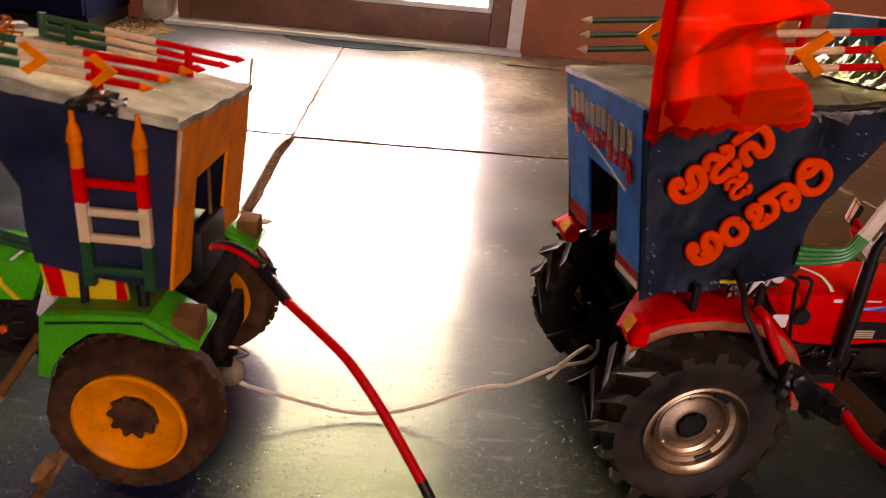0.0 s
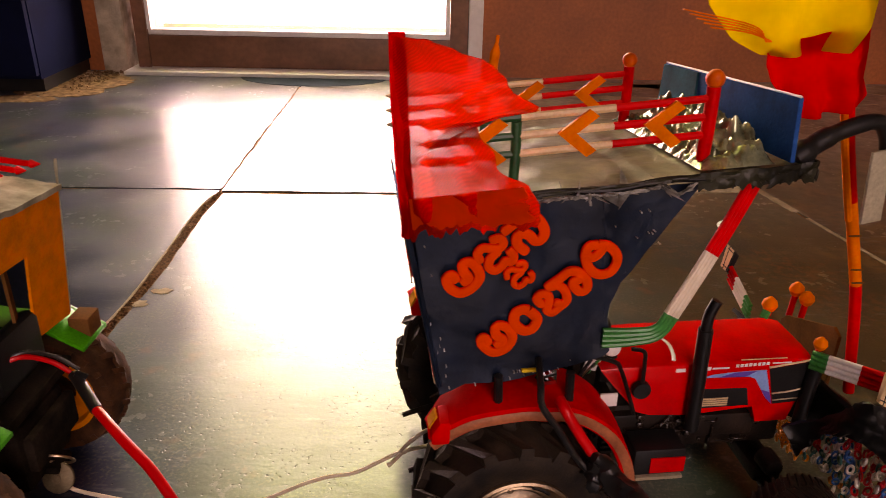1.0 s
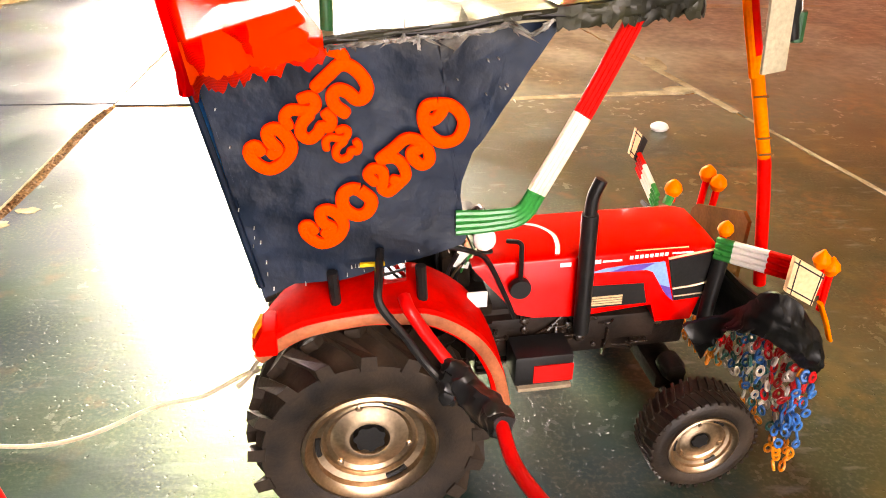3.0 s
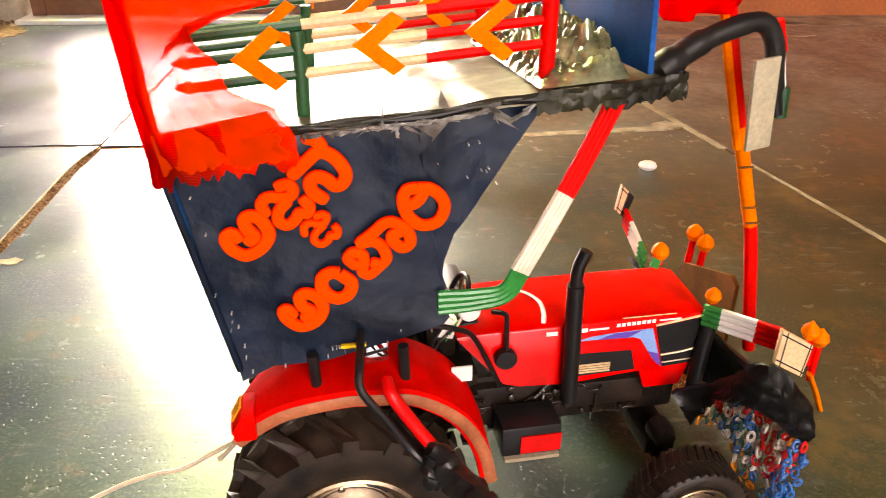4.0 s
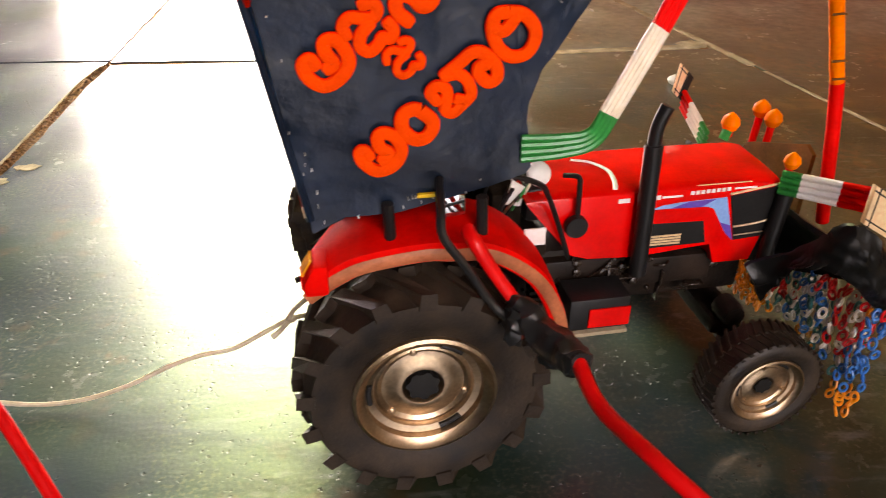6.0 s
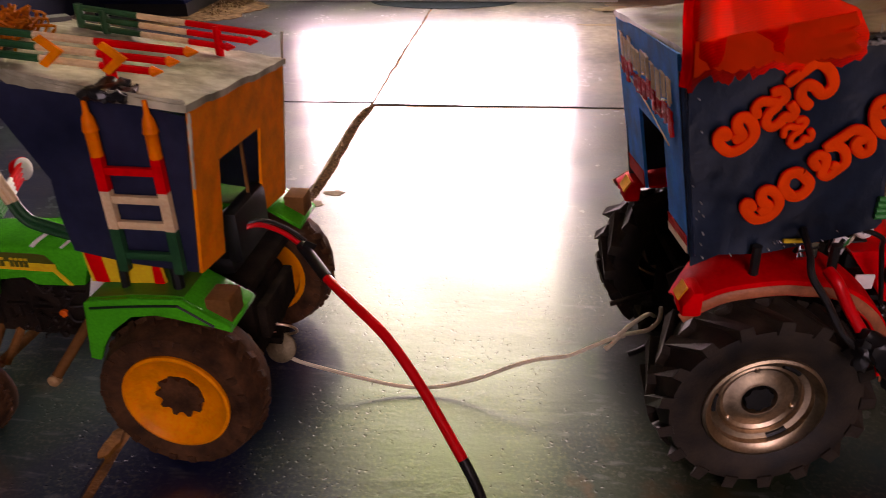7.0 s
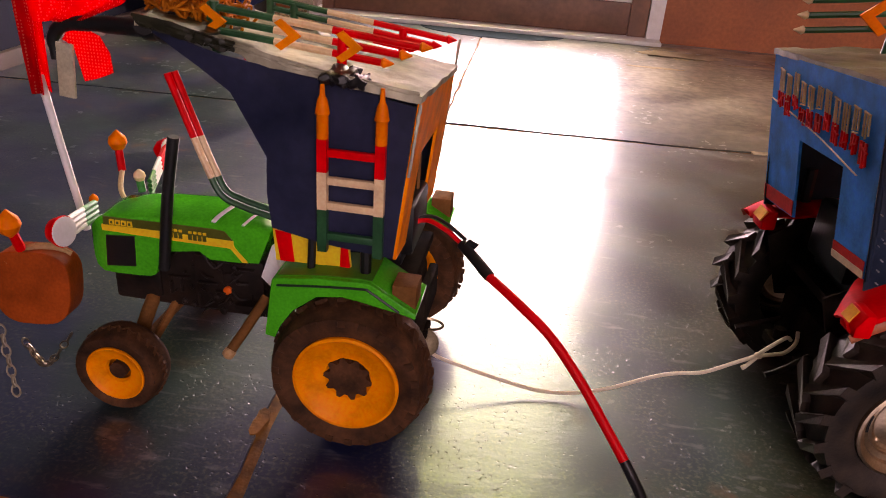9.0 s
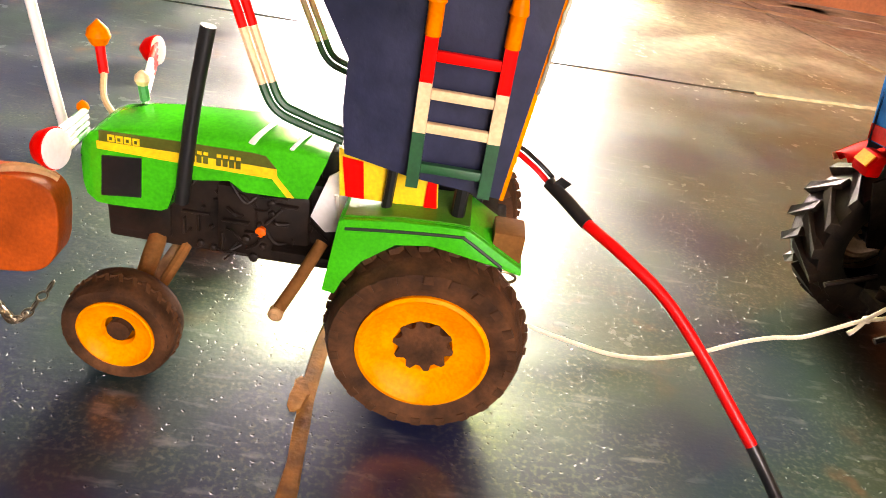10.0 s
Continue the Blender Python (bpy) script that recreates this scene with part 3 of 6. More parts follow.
part("dark_floor_patch", prism(out, -0.01, 0.0012, "z"), material("dark_half_round", (0.03, 0.042, 0.060), 0.95, vary=0.25, scale=12, spec=0.02), floor, "dark half-round patch before the threshold")

# the bright yard outside
structure("backdrop", box(-2.2, 2.0, 3.0, 3.02, -0.5, 3.2), GLOW, "overexposed daylight outside the doorway")
structure("ground", box(-3, 3, 2.201, 3.0, -0.2, -0.03), MORTAR, "bare ground outside")

tagged(part("pebble", ball((0.4847, 1.1046, 0.005), 0.011, (1.1, 0.9, 0.6), 10), WHITE, None, "small white pebble on the stone floor"), category="pebble")

# dust and whitewash drift along the foot of the wall
DUST = material("tan_dust", (0.42, 0.30, 0.17), 0.9, vary=0.35, scale=14, bump=0.4, other=(0.62, 0.50, 0.34))
rng = random.Random(21)
for u, v, a, b in ((0.55, 1.93, 0.26, 0.05), (0.95, 1.92, 0.30, 0.06), (0.36, 1.86, 0.10, 0.05), (0.62, 1.80, 0.16, 0.018), (0.28, 1.70, 0.06, 0.010), (-0.62, 1.94, 0.07, 0.045), (0.90, 1.78, 0.3, 0.02), (1.35, 1.93, 0.3, 0.05)):
    out = [(u + a * rng.uniform(0.72, 1.1) * math.cos(t), v + b * rng.uniform(0.55, 1.15) * math.sin(t)) for t in (2 * math.pi * k / 46 for k in range(46))]
    part("dust_film", prism(out, -0.005, 0.0006, "z"), DUST, floor, "tan dust at the foot of the wall")

for u, v, a, b in ((-0.72, 1.685, 0.12, 0.030), (-0.59, 1.86, 0.09, 0.075), (-0.63, 1.76, 0.10, 0.05)):
    part("dust_film", prism(wobbly([(u + a * math.cos(t), v + b * math.sin(t)) for t in (2 * math.pi * k / 16 for k in range(16))], 0.010, 0.012, int(u * -1000)), -0.005, 0.0009 + 0.0003 * (v > 1.8), "z"), BROWN_DUST, floor, "brown dust and crumbs by the door frame")

# ---- the two toy tractors ----
RT = pose(0.1924, 0.5583, 0, 0, 0, 13.5)
GT = pose(-0.1338, 0.4885, 0, 0, 0, 185.5)


def tyre(r, w, rim, lugs, deep):
    """Round tyre about its own axis y, outer face at +w/2, with slanted lugs."""
    h = w / 2
    prof = [(rim, -h * 0.82), (rim + (r - rim) * 0.35, -h), (rim + (r - rim) * 0.7, -h * 0.98), (r - deep * 1.6, -h * 0.84), (r - deep, -h * 0.55), (r - deep, 0),
            (r - deep, h * 0.55), (r - deep * 1.6, h * 0.84), (rim + (r - rim) * 0.7, h * 0.98), (rim + (r - rim) * 0.35, h), (rim, h * 0.82)]
    return lathe(prof, 56, open_ends=True)


def lug_bar(r, w, lugs, deep, s, shoulder):
    """One slanted tread bar, at the angle 0 of its tyre."""
    h = w / 2
    bm = bmesh.new()
    slant, wide = 0.62 * 2 * math.pi / lugs * 1.3, 0.42 * 2 * math.pi / lugs
    vs = []
    for y, a in ((-s * h * 0.08, 0.0), (s * h * (1.03 if deep > 0.002 else 0.95), slant)):
        for k, rad in enumerate((r - deep * (2.2 if abs(y) < h * 0.5 or deep < 0.002 else 1.9) - (0 if abs(y) < h * 0.5 else shoulder), r if abs(y) < h * 0.5 else r - deep * 0.35 - shoulder)):
            for da in (-wide / 2, wide / 2):
                w2 = da * (0.75 if k else 1.0)
                vs.append(bm.verts.new((rad * math.cos(a + w2), y, rad * math.sin(a + w2))))
    for f in ((0, 1, 3, 2), (4, 6, 7, 5), (0, 4, 5, 1), (2, 3, 7, 6), (0, 2, 6, 4), (1, 5, 7, 3)):
        bm.faces.new([vs[i] for i in f])
    return bm


def wheel(tractor, x, y, z, r, w, rim, lugs, deep, rubber, rim_mat, style, label, shoulder=0.0):
    """Tyre as the wheel itself, with rim and hub under it; y is the middle of the tread."""
    side = 1 if y > 0 else -1
    wh = part("wheel", tyre(r, w, rim, lugs, deep), rubber, tractor, label, Matrix.Translation((x, y, z)) @ (pose(0, 0, 0, 0, 0, 0) if side > 0 else pose(0, 0, 0, 0, 0, 180)))
    h = w / 2
    for s in (-1, 1):
        one = None
        for k in range(lugs):
            at = pose(0, 0, 0, 0, -360 * (k + (0.5 if s > 0 else 0)) / lugs, 0)
            if one is None:
                one = part("lug", lug_bar(r, w, lugs, deep, s, shoulder), rubber, wh, "", at)
            else:
                again(one, at)
    if style == "steel":
        prof = [(rim * 1.02, h * 0.5), (rim * 1.03, h * 0.95), (rim * 0.98, h * 0.98), (rim * 0.93, h * 0.86), (rim * 0.86, h * 0.80), (rim * 0.84, h * 0.66), (rim * 0.74, h * 0.62),
                (rim * 0.72, h * 0.52), (rim * 0.66, h * 0.56), (rim * 0.60, h * 0.50), (rim * 0.50, h * 0.52), (rim * 0.40, h * 0.60), (rim * 0.31, h * 0.59), (rim * 0.25, h * 0.42), (rim * 0.18, h * 0.2)]
        part("rim", lathe(prof, 48, open_ends=True), rim_mat, wh, "pressed grey steel rim")
        out = [(rim * (0.25 if k % 4 < 2 else 0.215) * math.cos(math.pi * k / 14), rim * (0.25 if k % 4 < 2 else 0.215) * math.sin(math.pi * k / 14)) for k in range(28)]
        part("hub", prism(out, h * 0.1, h * 0.585), BLACK, wh, "black hub")
        for k in range(3):
            a = 2 * math.pi * k / 3 + 1.35
            c = Vector((rim * 0.63 * math.cos(a), h * 0.5, rim * 0.63 * math.sin(a)))
            part("bolt", lathe([(rim * 0.058, 0), (rim * 0.058, 0.0012), (rim * 0.03, 0.002)], 10, c), rim_mat, wh)
            b = a + 0.75
            arc = [(rim * 0.79 * math.cos(b + t), h * 0.655, rim * 0.79 * math.sin(b + t)) for t in (-0.22, -0.11, 0, 0.11, 0.22)]
            part("slot", tube(arc, rim * 0.045, 6, 2), BLACK, wh)
    else:
        prof = [(rim * 1.02, h * 0.5), (rim * 1.03, h * 0.95), (rim * 0.97, h * 0.99), (rim * 0.92, h * 0.9), (rim * 0.86, h * 0.80), (rim * 0.80, h * 0.78), (rim * 0.72, h * 0.66), (rim * 0.46, h * 0.60), (rim * 0.40, h * 0.4)]
        part("rim", lathe(prof, 48, open_ends=True), rim_mat, wh, "yellow plastic rim")
        part("rim_back", lathe([(rim * 1.02, -h * 0.4), (rim * 1.02, -h * 0.86), (rim * 0.9, -h * 0.84), (rim * 0.84, -h * 0.5), (rim * 0.45, -h * 0.4)], 40, open_ends=True), rim_mat, wh)
        n = 10 if rim > 0.025 else 16
        out = []
        for k in range(n * 4):
            a = 2 * math.pi * k / (n * 4)
            q = rim * (0.37 if rim > 0.025 else 0.30) * (1.0 + (0.28 if k % 4 in (0, 1) and rim > 0.025 else 0.0))
            out.append((q * math.cos(a), q * math.sin(a)))
        part("hub", prism(out, h * 0.3, h * 0.64), rubber, wh, "dark splined hub")
    return wh


def strip_along(line, y0, y1, lip, thick=0.002, crown=0.003, taper=0.0):
    """A mudguard: a sheet over an x, z line between two y, with a lip hanging from the edge at y1."""
    pts = [(p.x, p.y) for p in smooth_line([(a, b, 0) for a, b in line], 5)]
    def fn(u, v):
        i = min(int(u * (len(pts) - 1) + 0.5), len(pts) - 1)
        x, z = pts[i]
        if v < 0.75:
            t = v / 0.75
            a = y0 + taper * max(0.0, 1 - u / 0.22)
            return (x, a + (y1 - a) * t, z + crown * math.sin(math.pi * t))
        t = (v - 0.75) / 0.25
        cx, cz = 0.005, 0.07
        d = Vector((cx - x, cz - z)).normalized() * lip * t
        return (x + d.x, y1 + (0.0015 if y1 > 0 else -0.0015) * t, z + d.y)
    return sheet(fn, len(pts) - 1, 16, thick)


# ---- red tractor ----
red = thing("toy_tractor", RT, "red toy tractor with grey steel rims on the stone floor", "toy tractor", "toy tractors")
for s in (-1, 1):
    wheel(red, 0.0, s * (0.0855 if s < 0 else 0.0775), 0.063, 0.063, 0.044, 0.0340, 17, 0.0055, RUBBER, CHROME, "steel", "black rubber rear tyre with deep slanted lugs")
    wheel(red, 0.1893, s * (0.090 if s < 0 else 0.0795), 0.0328 if s < 0 else 0.0365, 0.0328 if s < 0 else 0.0365, 0.025, 0.0205, 38, 0.0010, RUBBER, CHROME, "steel", "small black front tyre")
    line = [(-0.0524, 0.1205), (-0.040, 0.1285), (-0.026, 0.1345), (-0.0005, 0.1378), (0.0131, 0.1370), (0.034, 0.1340), (0.0554, 0.1190), (0.068, 0.0975), (0.0735, 0.0750)]
    f = part("mudguard", strip_along(line, s * 0.048, s * 0.0895, 0.007, taper=s * 0.026), GUARD_RED, red, "red mudguard over the rear wheel")
    part("inner_plate", prism([(-0.048, 0.118), (-0.02, 0.134), (0.034, 0.133), (0.06, 0.108), (0.06, 0.070), (-0.03, 0.070)], s * 0.046, s * 0.048), MATT_BLACK, f, "dark inner plate")
    # tan strip paints the reflection along the lip, with some dust
    part("lip_sheen_strip", tube([(x * 0.985 + 0.0005, s * 0.0922, z - 0.0040) for x, z in line], 0.0011, 8, 5, flat=3.0), LIP, f, "painted pale sheen and dust on the mudguard's lip")
    c = -0.0855 if s < 0 else 0.062
    lamp = part("tail_lamp", prism([(-0.0520, 0.119), (-0.041, 0.119), (-0.041, 0.1345), (-0.0470, 0.1345), (-0.0520, 0.1260)], c - 0.0095, c + 0.0085, bev=0.0020), GUARD_RED, red, "red tail lamp block")
    part("lens", prism([(-0.0529, 0.1260), (-0.0519, 0.1255), (-0.0477, 0.1330), (-0.0487, 0.1336)], c - 0.0020 if s < 0 else c - 0.0066, c + 0.0074), GLASS_TAIL, lamp, "amber tail lamp lens")

# bonnets: a flat side towards the wheels, a crisp crease, a gently crowned top
def bonnet(rows, near, far, shoulder):
    """A hood lofted from cross-sections; rows of x, bottom z, crease z, top z, narrowing; shoulder says where the top turns down again."""
    bm = bmesh.new()
    rings = []
    mid, wide = (near + far) / 2, near - far
    for x, z0, zc, zt, k in rows:
        d = zt - zc
        prof = [(0, z0), (0, z0 + (zc - z0) * 0.5), (0, zc - 0.0012), (0.006, zc - 0.0003), (0.025, zc + 0.18 * d), (0.10, zc + 0.55 * d), (0.25, zc + 0.88 * d), (shoulder, zt), (shoulder + 0.07, zt - 0.0017),
                (shoulder + 0.13, zt - 0.0055), (shoulder + 0.20, zt - 0.0095), (shoulder + 0.27, zt - 0.0145)]
        prof = [(f, max(z, z0 + 0.0002)) for f, z in prof]
        last = min(1.0, shoulder + 0.31)
        prof += [(last, max(z0 + 0.0001, zt - 0.021)), (last, z0)]
        rings.append([bm.verts.new((x, mid + wide * (0.5 - f) * k, z)) for f, z in prof])
    for a, b in zip(rings, rings[1:]):
        for k in range(len(a)):
            j = (k + 1) % len(a)
            bm.faces.new((a[k], a[j], b[j], b[k]))
    bm.faces.new(rings[0]), bm.faces.new(rings[-1][::-1])
    return bm


HS = -0.0435
hood = part("bonnet", bonnet([
    (0.0630, 0.1282, 0.1292, 0.1296, 1), (0.0690, 0.1205, 0.1296, 0.1304, 1), (0.0750, 0.1130, 0.1298, 0.1312, 1), (0.0830, 0.1035, 0.1300, 0.1318, 1), (0.0905, 0.0942, 0.1300, 0.1322, 1), (0.1000, 0.0912, 0.1300, 0.1325, 1),
    (0.1290, 0.0895, 0.1302, 0.1327, 1), (0.1600, 0.0925, 0.1305, 0.1328, 1), (0.1722, 0.0934, 0.1305, 0.1328, 1), (0.1768, 0.0806, 0.1305, 0.1328, 1), (0.1990, 0.0806, 0.1303, 0.1325, 1),
    (0.2030, 0.0965, 0.1300, 0.1322, 1), (0.2090, 0.0985, 0.1285, 0.1308, 0.98), (0.2125, 0.1010, 0.1240, 0.1262, 0.95)], HS, 0.030, 0.66), RED, red, "glossy red bonnet with decals")


def decal(name, outline, lift, mat, label=""):
    return part(name, prism(outline, HS - lift, HS + 0.0004), mat, hood, label)


decal("vent", [(0.1315, 0.1102), (0.1654, 0.1093), (0.1690, 0.0955), (0.1330, 0.0947)], 0.0004, BLACK, "black side vent")
decal("decal", [(0.1320, 0.1190), (0.1400, 0.1212), (0.1500, 0.1222), (0.1765, 0.1231), (0.1855, 0.0952), (0.1790, 0.1020), (0.1700, 0.1165), (0.1660, 0.1182), (0.1500, 0.1190)], 0.0003, SKY_DECAL, "pale blue decal")
decal("decal", [(0.1440, 0.1190), (0.1545, 0.1222), (0.1700, 0.1226), (0.1620, 0.1185)], 0.0006, PURPLE, "purple decal")
decal("decal", [(0.1755, 0.1075), (0.1822, 0.1050), (0.1855, 0.0952), (0.1805, 0.1000)], 0.0007, PURPLE)
decal("headlamp", [(0.1786, 0.1236), (0.2066, 0.1276), (0.2060, 0.0970), (0.1860, 0.0956)], 0.0009, BLACK, "dark headlamp recess")
part("chrome_line", tube([(0.1835, HS - 0.0012, 0.1044), (0.196, HS - 0.0012, 0.1055), (0.2058, HS - 0.0012, 0.1075)], 0.0007, 6), CHROME, hood)
part("chrome_line", tube([(0.1852, HS - 0.0012, 0.0988), (0.2040, HS - 0.0012, 0.0998)], 0.0005, 6), CHROME, hood)
part("chrome_line", tube([(0.1780, HS - 0.0006, 0.1250), (0.2066, HS - 0.0006, 0.1292)], 0.0007, 6), CREAM, hood)
for k in range(4):
    part("slat", box(0.1330, 0.1532, HS - 0.0010, HS - 0.0002, 0.0966 + k * 0.0017, 0.0976 + k * 0.0017), CREAM, hood)
part("nose_grille", prism([(-0.040, 0.0985), (0.010, 0.0985), (0.010, 0.1235), (-0.040, 0.1255)], 0.2085, 0.2136, "x", bev=0.0008), BLACK, hood, "black grille at the nose")
# maker's lettering, as plain bars
for a, b, z, h in ((0.1135, 0.1200, 0.1246, 0.0026), (0.1325, 0.1375, 0.1249, 0.0026), (0.1385, 0.1500, 0.1255, 0.0012)):
    part("lettering_bar", box(a, b, HS - 0.0003, HS + 0.0003, z, z + h), WHITE, hood, "plain white bar of lettering")
for k in range(8):
    part("lettering_bar", box(0.1545 + k * 0.0030, 0.1566 + k * 0.0030, HS - 0.0003, HS + 0.0003, 0.1262 + k * 0.0001, 0.1284 + k * 0.0001), WHITE, hood)
part("lettering_bar", box(0.1800, 0.1930, HS - 0.0003, HS + 0.0003, 0.1276, 0.1286), WHITE, hood)
part("lettering_bar", box(0.158, 0.190, HS + 0.0004, HS + 0.0012, 0.1310, 0.1313), CREAM, hood)
arc = [(0.1000, -0.004), (0.1085, -0.008), (0.1135, -0.0145), (0.1158, -0.022), (0.1150, -0.032), (0.1125, -0.040)]
part("white_stripe", tube([(x, y, 0.1329 - max(0.0, -y - 0.024) * 0.09) for x, y in arc], 0.0013, 6, 6, flat=0.4), WHITE, hood, "white curved stripe")
part("exhaust", merge(tube([(0.128, -0.0495, 0.083), (0.1268, -0.0495, 0.12), (0.1255, -0.049, 0.160)], 0.0047, 14), tube([(0.1255, -0.049, 0.158), (0.126, -0.049, 0.170), (0.1295, -0.049, 0.180)], 0.0035, 12)), BLACK, red, "black upright exhaust pipe")
part("air_pipe", tube([(0.207, -0.047, 0.066), (0.206, -0.048, 0.09), (0.209, -0.047, 0.125)], 0.0045, 10), BLACK, red, "black front pipe")
part("mirror_stalk", tube([(0.083, -0.040, 0.142), (0.089, -0.0455, 0.143), (0.0895, -0.0475, 0.136), (0.090, -0.0475, 0.118)], 0.0014, 8), BLACK, red)
part("round_mirror", lathe([(0.0058, -0.0495), (0.0063, -0.0485), (0.0063, -0.0455), (0.005, -0.0440)], 20, (0.090, 0, 0.115)), BLACK, red, "round black mirror")
eng = part("engine", box(0.062, 0.205, -0.030, 0.030, 0.052, 0.090, 0.003), ENGINE, red, "black moulded engine and gearbox")
for q in ((0.075, 0.125, -0.036, 0.036, 0.060, 0.086, 0.003), (0.13, 0.18, -0.038, 0.038, 0.066, 0.084, 0.002)):
    part("engine_cover", box(*q), ENGINE, eng)
part("gearbox", box(-0.03, 0.0615, -0.034, 0.034, 0.045, 0.085, 0.004), MATT_BLACK, red)
part("clutch_housing", box(0.02, 0.0615, -0.040, 0.040, 0.0855, 0.0975, 0.003), ENGINE, red)
def castings(tractor, face, x0, x1, z0, z1, seed, mat=None):
    """Ribs, bolts and pipes of a moulded engine side; face gives the side's y at x."""
    rng = random.Random(seed)
    for k in range(46):
        x, z = rng.uniform(x0, x1), rng.uniform(z0, z1)
        y, s = face(x), 1 if face(x) > 0 else -1
        d = rng.uniform(0.0005, 0.0030)
        if k % 3 == 0:
            w, h = (rng.uniform(0.008, 0.018), 0.0012) if rng.random() < 0.6 else (0.0014, rng.uniform(0.006, 0.012))
            part("casting_rib", box(x, x + w, min(y - s * 0.002, y + s * d), max(y - s * 0.002, y + s * d), z, z + h, 0.0003, 1), mat or CASTING, tractor)
        elif k % 3 == 1:
            r = rng.uniform(0.0009, 0.0028)
            part("bolt_head", lathe([(r, y - s * 0.001), (r, y + s * d), (r * 0.6, y + s * (d + 0.0006))], 8, (x, 0, z)), mat or CASTING, tractor)
        else:
            part("small_pipe", tube([(x, y, z), (x + rng.uniform(-0.006, 0.006), y + s * 0.003, z + rng.uniform(-0.003, 0.003)), (x + rng.uniform(-0.014, 0.014), y, z + rng.uniform(-0.008, 0.008))], rng.uniform(0.0005, 0.0012), 6, 4), mat or CASTING, tractor)


castings(red, lambda x: -0.0382 if 0.13 < x < 0.18 else -0.0362 if 0.075 < x < 0.125 else -0.0302, 0.066, 0.192, 0.055, 0.084, 8)
part("axle", tube([(0.0, -0.06, 0.062), (0.0, 0.06, 0.062)], 0.008, 14), ENGINE, red)
part("front_axle", merge(tube([(0.187, -0.080, 0.0365), (0.187, 0.068, 0.0365)], 0.0045, 10), box(0.178, 0.198, -0.055, 0.055, 0.037, 0.048, 0.003), lathe([(0.006, -0.062), (0.0075, -0.058), (0.0075, -0.048), (0.005, -0.046)], 12, (0.187, 0, 0.054)), lathe([(0.006, 0.046), (0.0075, 0.05), (0.0075, 0.058), (0.005, 0.062)], 12, (0.187, 0, 0.054))), ENGINE, red, "black front axle")
part("foot_step", box(0.0862, 0.1212, -0.0620, -0.040, 0.0565, 0.0770, 0.002), BLACK, red, "black step box")
part("step_plate", box(0.0972, 0.1208, -0.0632, -0.0622, 0.0590, 0.0708), RED, red, "red plate of the step box")
part("step_tread", box(0.0880, 0.1205, -0.0640, -0.043, 0.0535, 0.0563, 0.001), CEMENT, red)
part("foot_step", box(0.095, 0.13, 0.046, 0.066, 0.036, 0.064, 0.002), BLACK, red)
part("seat", merge(box(-0.02, 0.025, -0.028, 0.028, 0.108, 0.122, 0.004), box(-0.028, -0.016, -0.028, 0.028, 0.118, 0.16, 0.004)), BLACK, red, "black driver's seat")
part("platform", box(-0.03, 0.075, -0.047, 0.047, 0.098, 0.106, 0.002), MATT_BLACK, red)
for k in range(9):
    part("pedal_rib", box(0.066, 0.074, -0.052, -0.044, 0.060 + k * 0.0042, 0.0622 + k * 0.0042), ENGINE, red)
sw = [(0.070 + 0.012 * math.cos(a) * 0.45, -0.010 + 0.0145 * math.sin(a), 0.134 + 0.0125 * math.cos(a)) for a in (2 * math.pi * k / 14 for k in range(15))]
part("steering_wheel", tube(sw, 0.0017, 8, 2), BLACK, red, "black steering wheel")
part("wheel_spoke", merge(tube([sw[1], sw[8]], 0.0011, 6, 0), tube([sw[4], sw[11]], 0.0011, 6, 0)), CHROME, red, "bright steering wheel spokes")
for k in range(5):
    part("lead", tube([(0.050 + 0.004 * k, -0.030 + 0.004 * k, 0.106), (0.056 + 0.003 * k, -0.036, 0.124 + 0.003 * k), (0.066 + 0.002 * k, -0.034 + 0.002 * k, 0.128 + 0.002 * k), (0.076, -0.036, 0.118)], 0.0008, 6), (CHROME, BLACK, LTGREEN, ROPE, BLACK)[k], red)
part("steering_column", tube([(0.080, -0.010, 0.122), (0.070, -0.010, 0.134)], 0.003, 8), BLACK, red)
part("dashboard", merge(box(0.066, 0.078, -0.034, 0.034, 0.112, 0.132, 0.003)), BLACK, red)
# block added for dark clutter; it hides the bright floor behind
part("clutter_block", box(0.048, 0.0655, -0.030, 0.030, 0.1065, 0.1285, 0.003), MATT_BLACK, red, "dull black block added for the clutter behind the bonnet")
part("bright_plate", prism([(0.0540, 0.1245), (0.0625, 0.1225), (0.0655, 0.1330), (0.0575, 0.1385)], -0.0345, -0.0330, bev=0.0004), WHITE, red, "bright plate behind the bonnet")
part("horn_cap", lathe([(0.0005, -0.0032), (0.0045, -0.0028), (0.0066, -0.0010), (0.0068, 0.0006), (0.0040, 0.0014), (0.0005, 0.0014)], 22), WHITE, red, "white cap of the steering wheel", pose(0.0715, -0.034, 0.1410, -32, 0, 12))
# white stands in for the sky reflected in this shiny plate
part("bright_plate", box(0.0560, 0.0672, -0.0655, -0.0640, 0.1170, 0.1265, 0.0006), WHITE, red, "plate above the gearbox, sky reflection painted white")
part("bright_plate", prism([(0.0112, 0.1450), (0.0226, 0.1462), (0.0222, 0.1560), (0.0120, 0.1575)], -0.0795, -0.0785, bev=0.0003), MIRROR, red, "shiny plate under the canopy's edge")
part("plate_band", prism([(0.0112, 0.1500), (0.0222, 0.1528), (0.0222, 0.1540), (0.0114, 0.1514)], -0.0800, -0.0796), BLACK, red)
part("control_box", box(0.040, 0.054, -0.052, -0.036, 0.106, 0.1135, 0.001), WHITE, red, "small white control box")
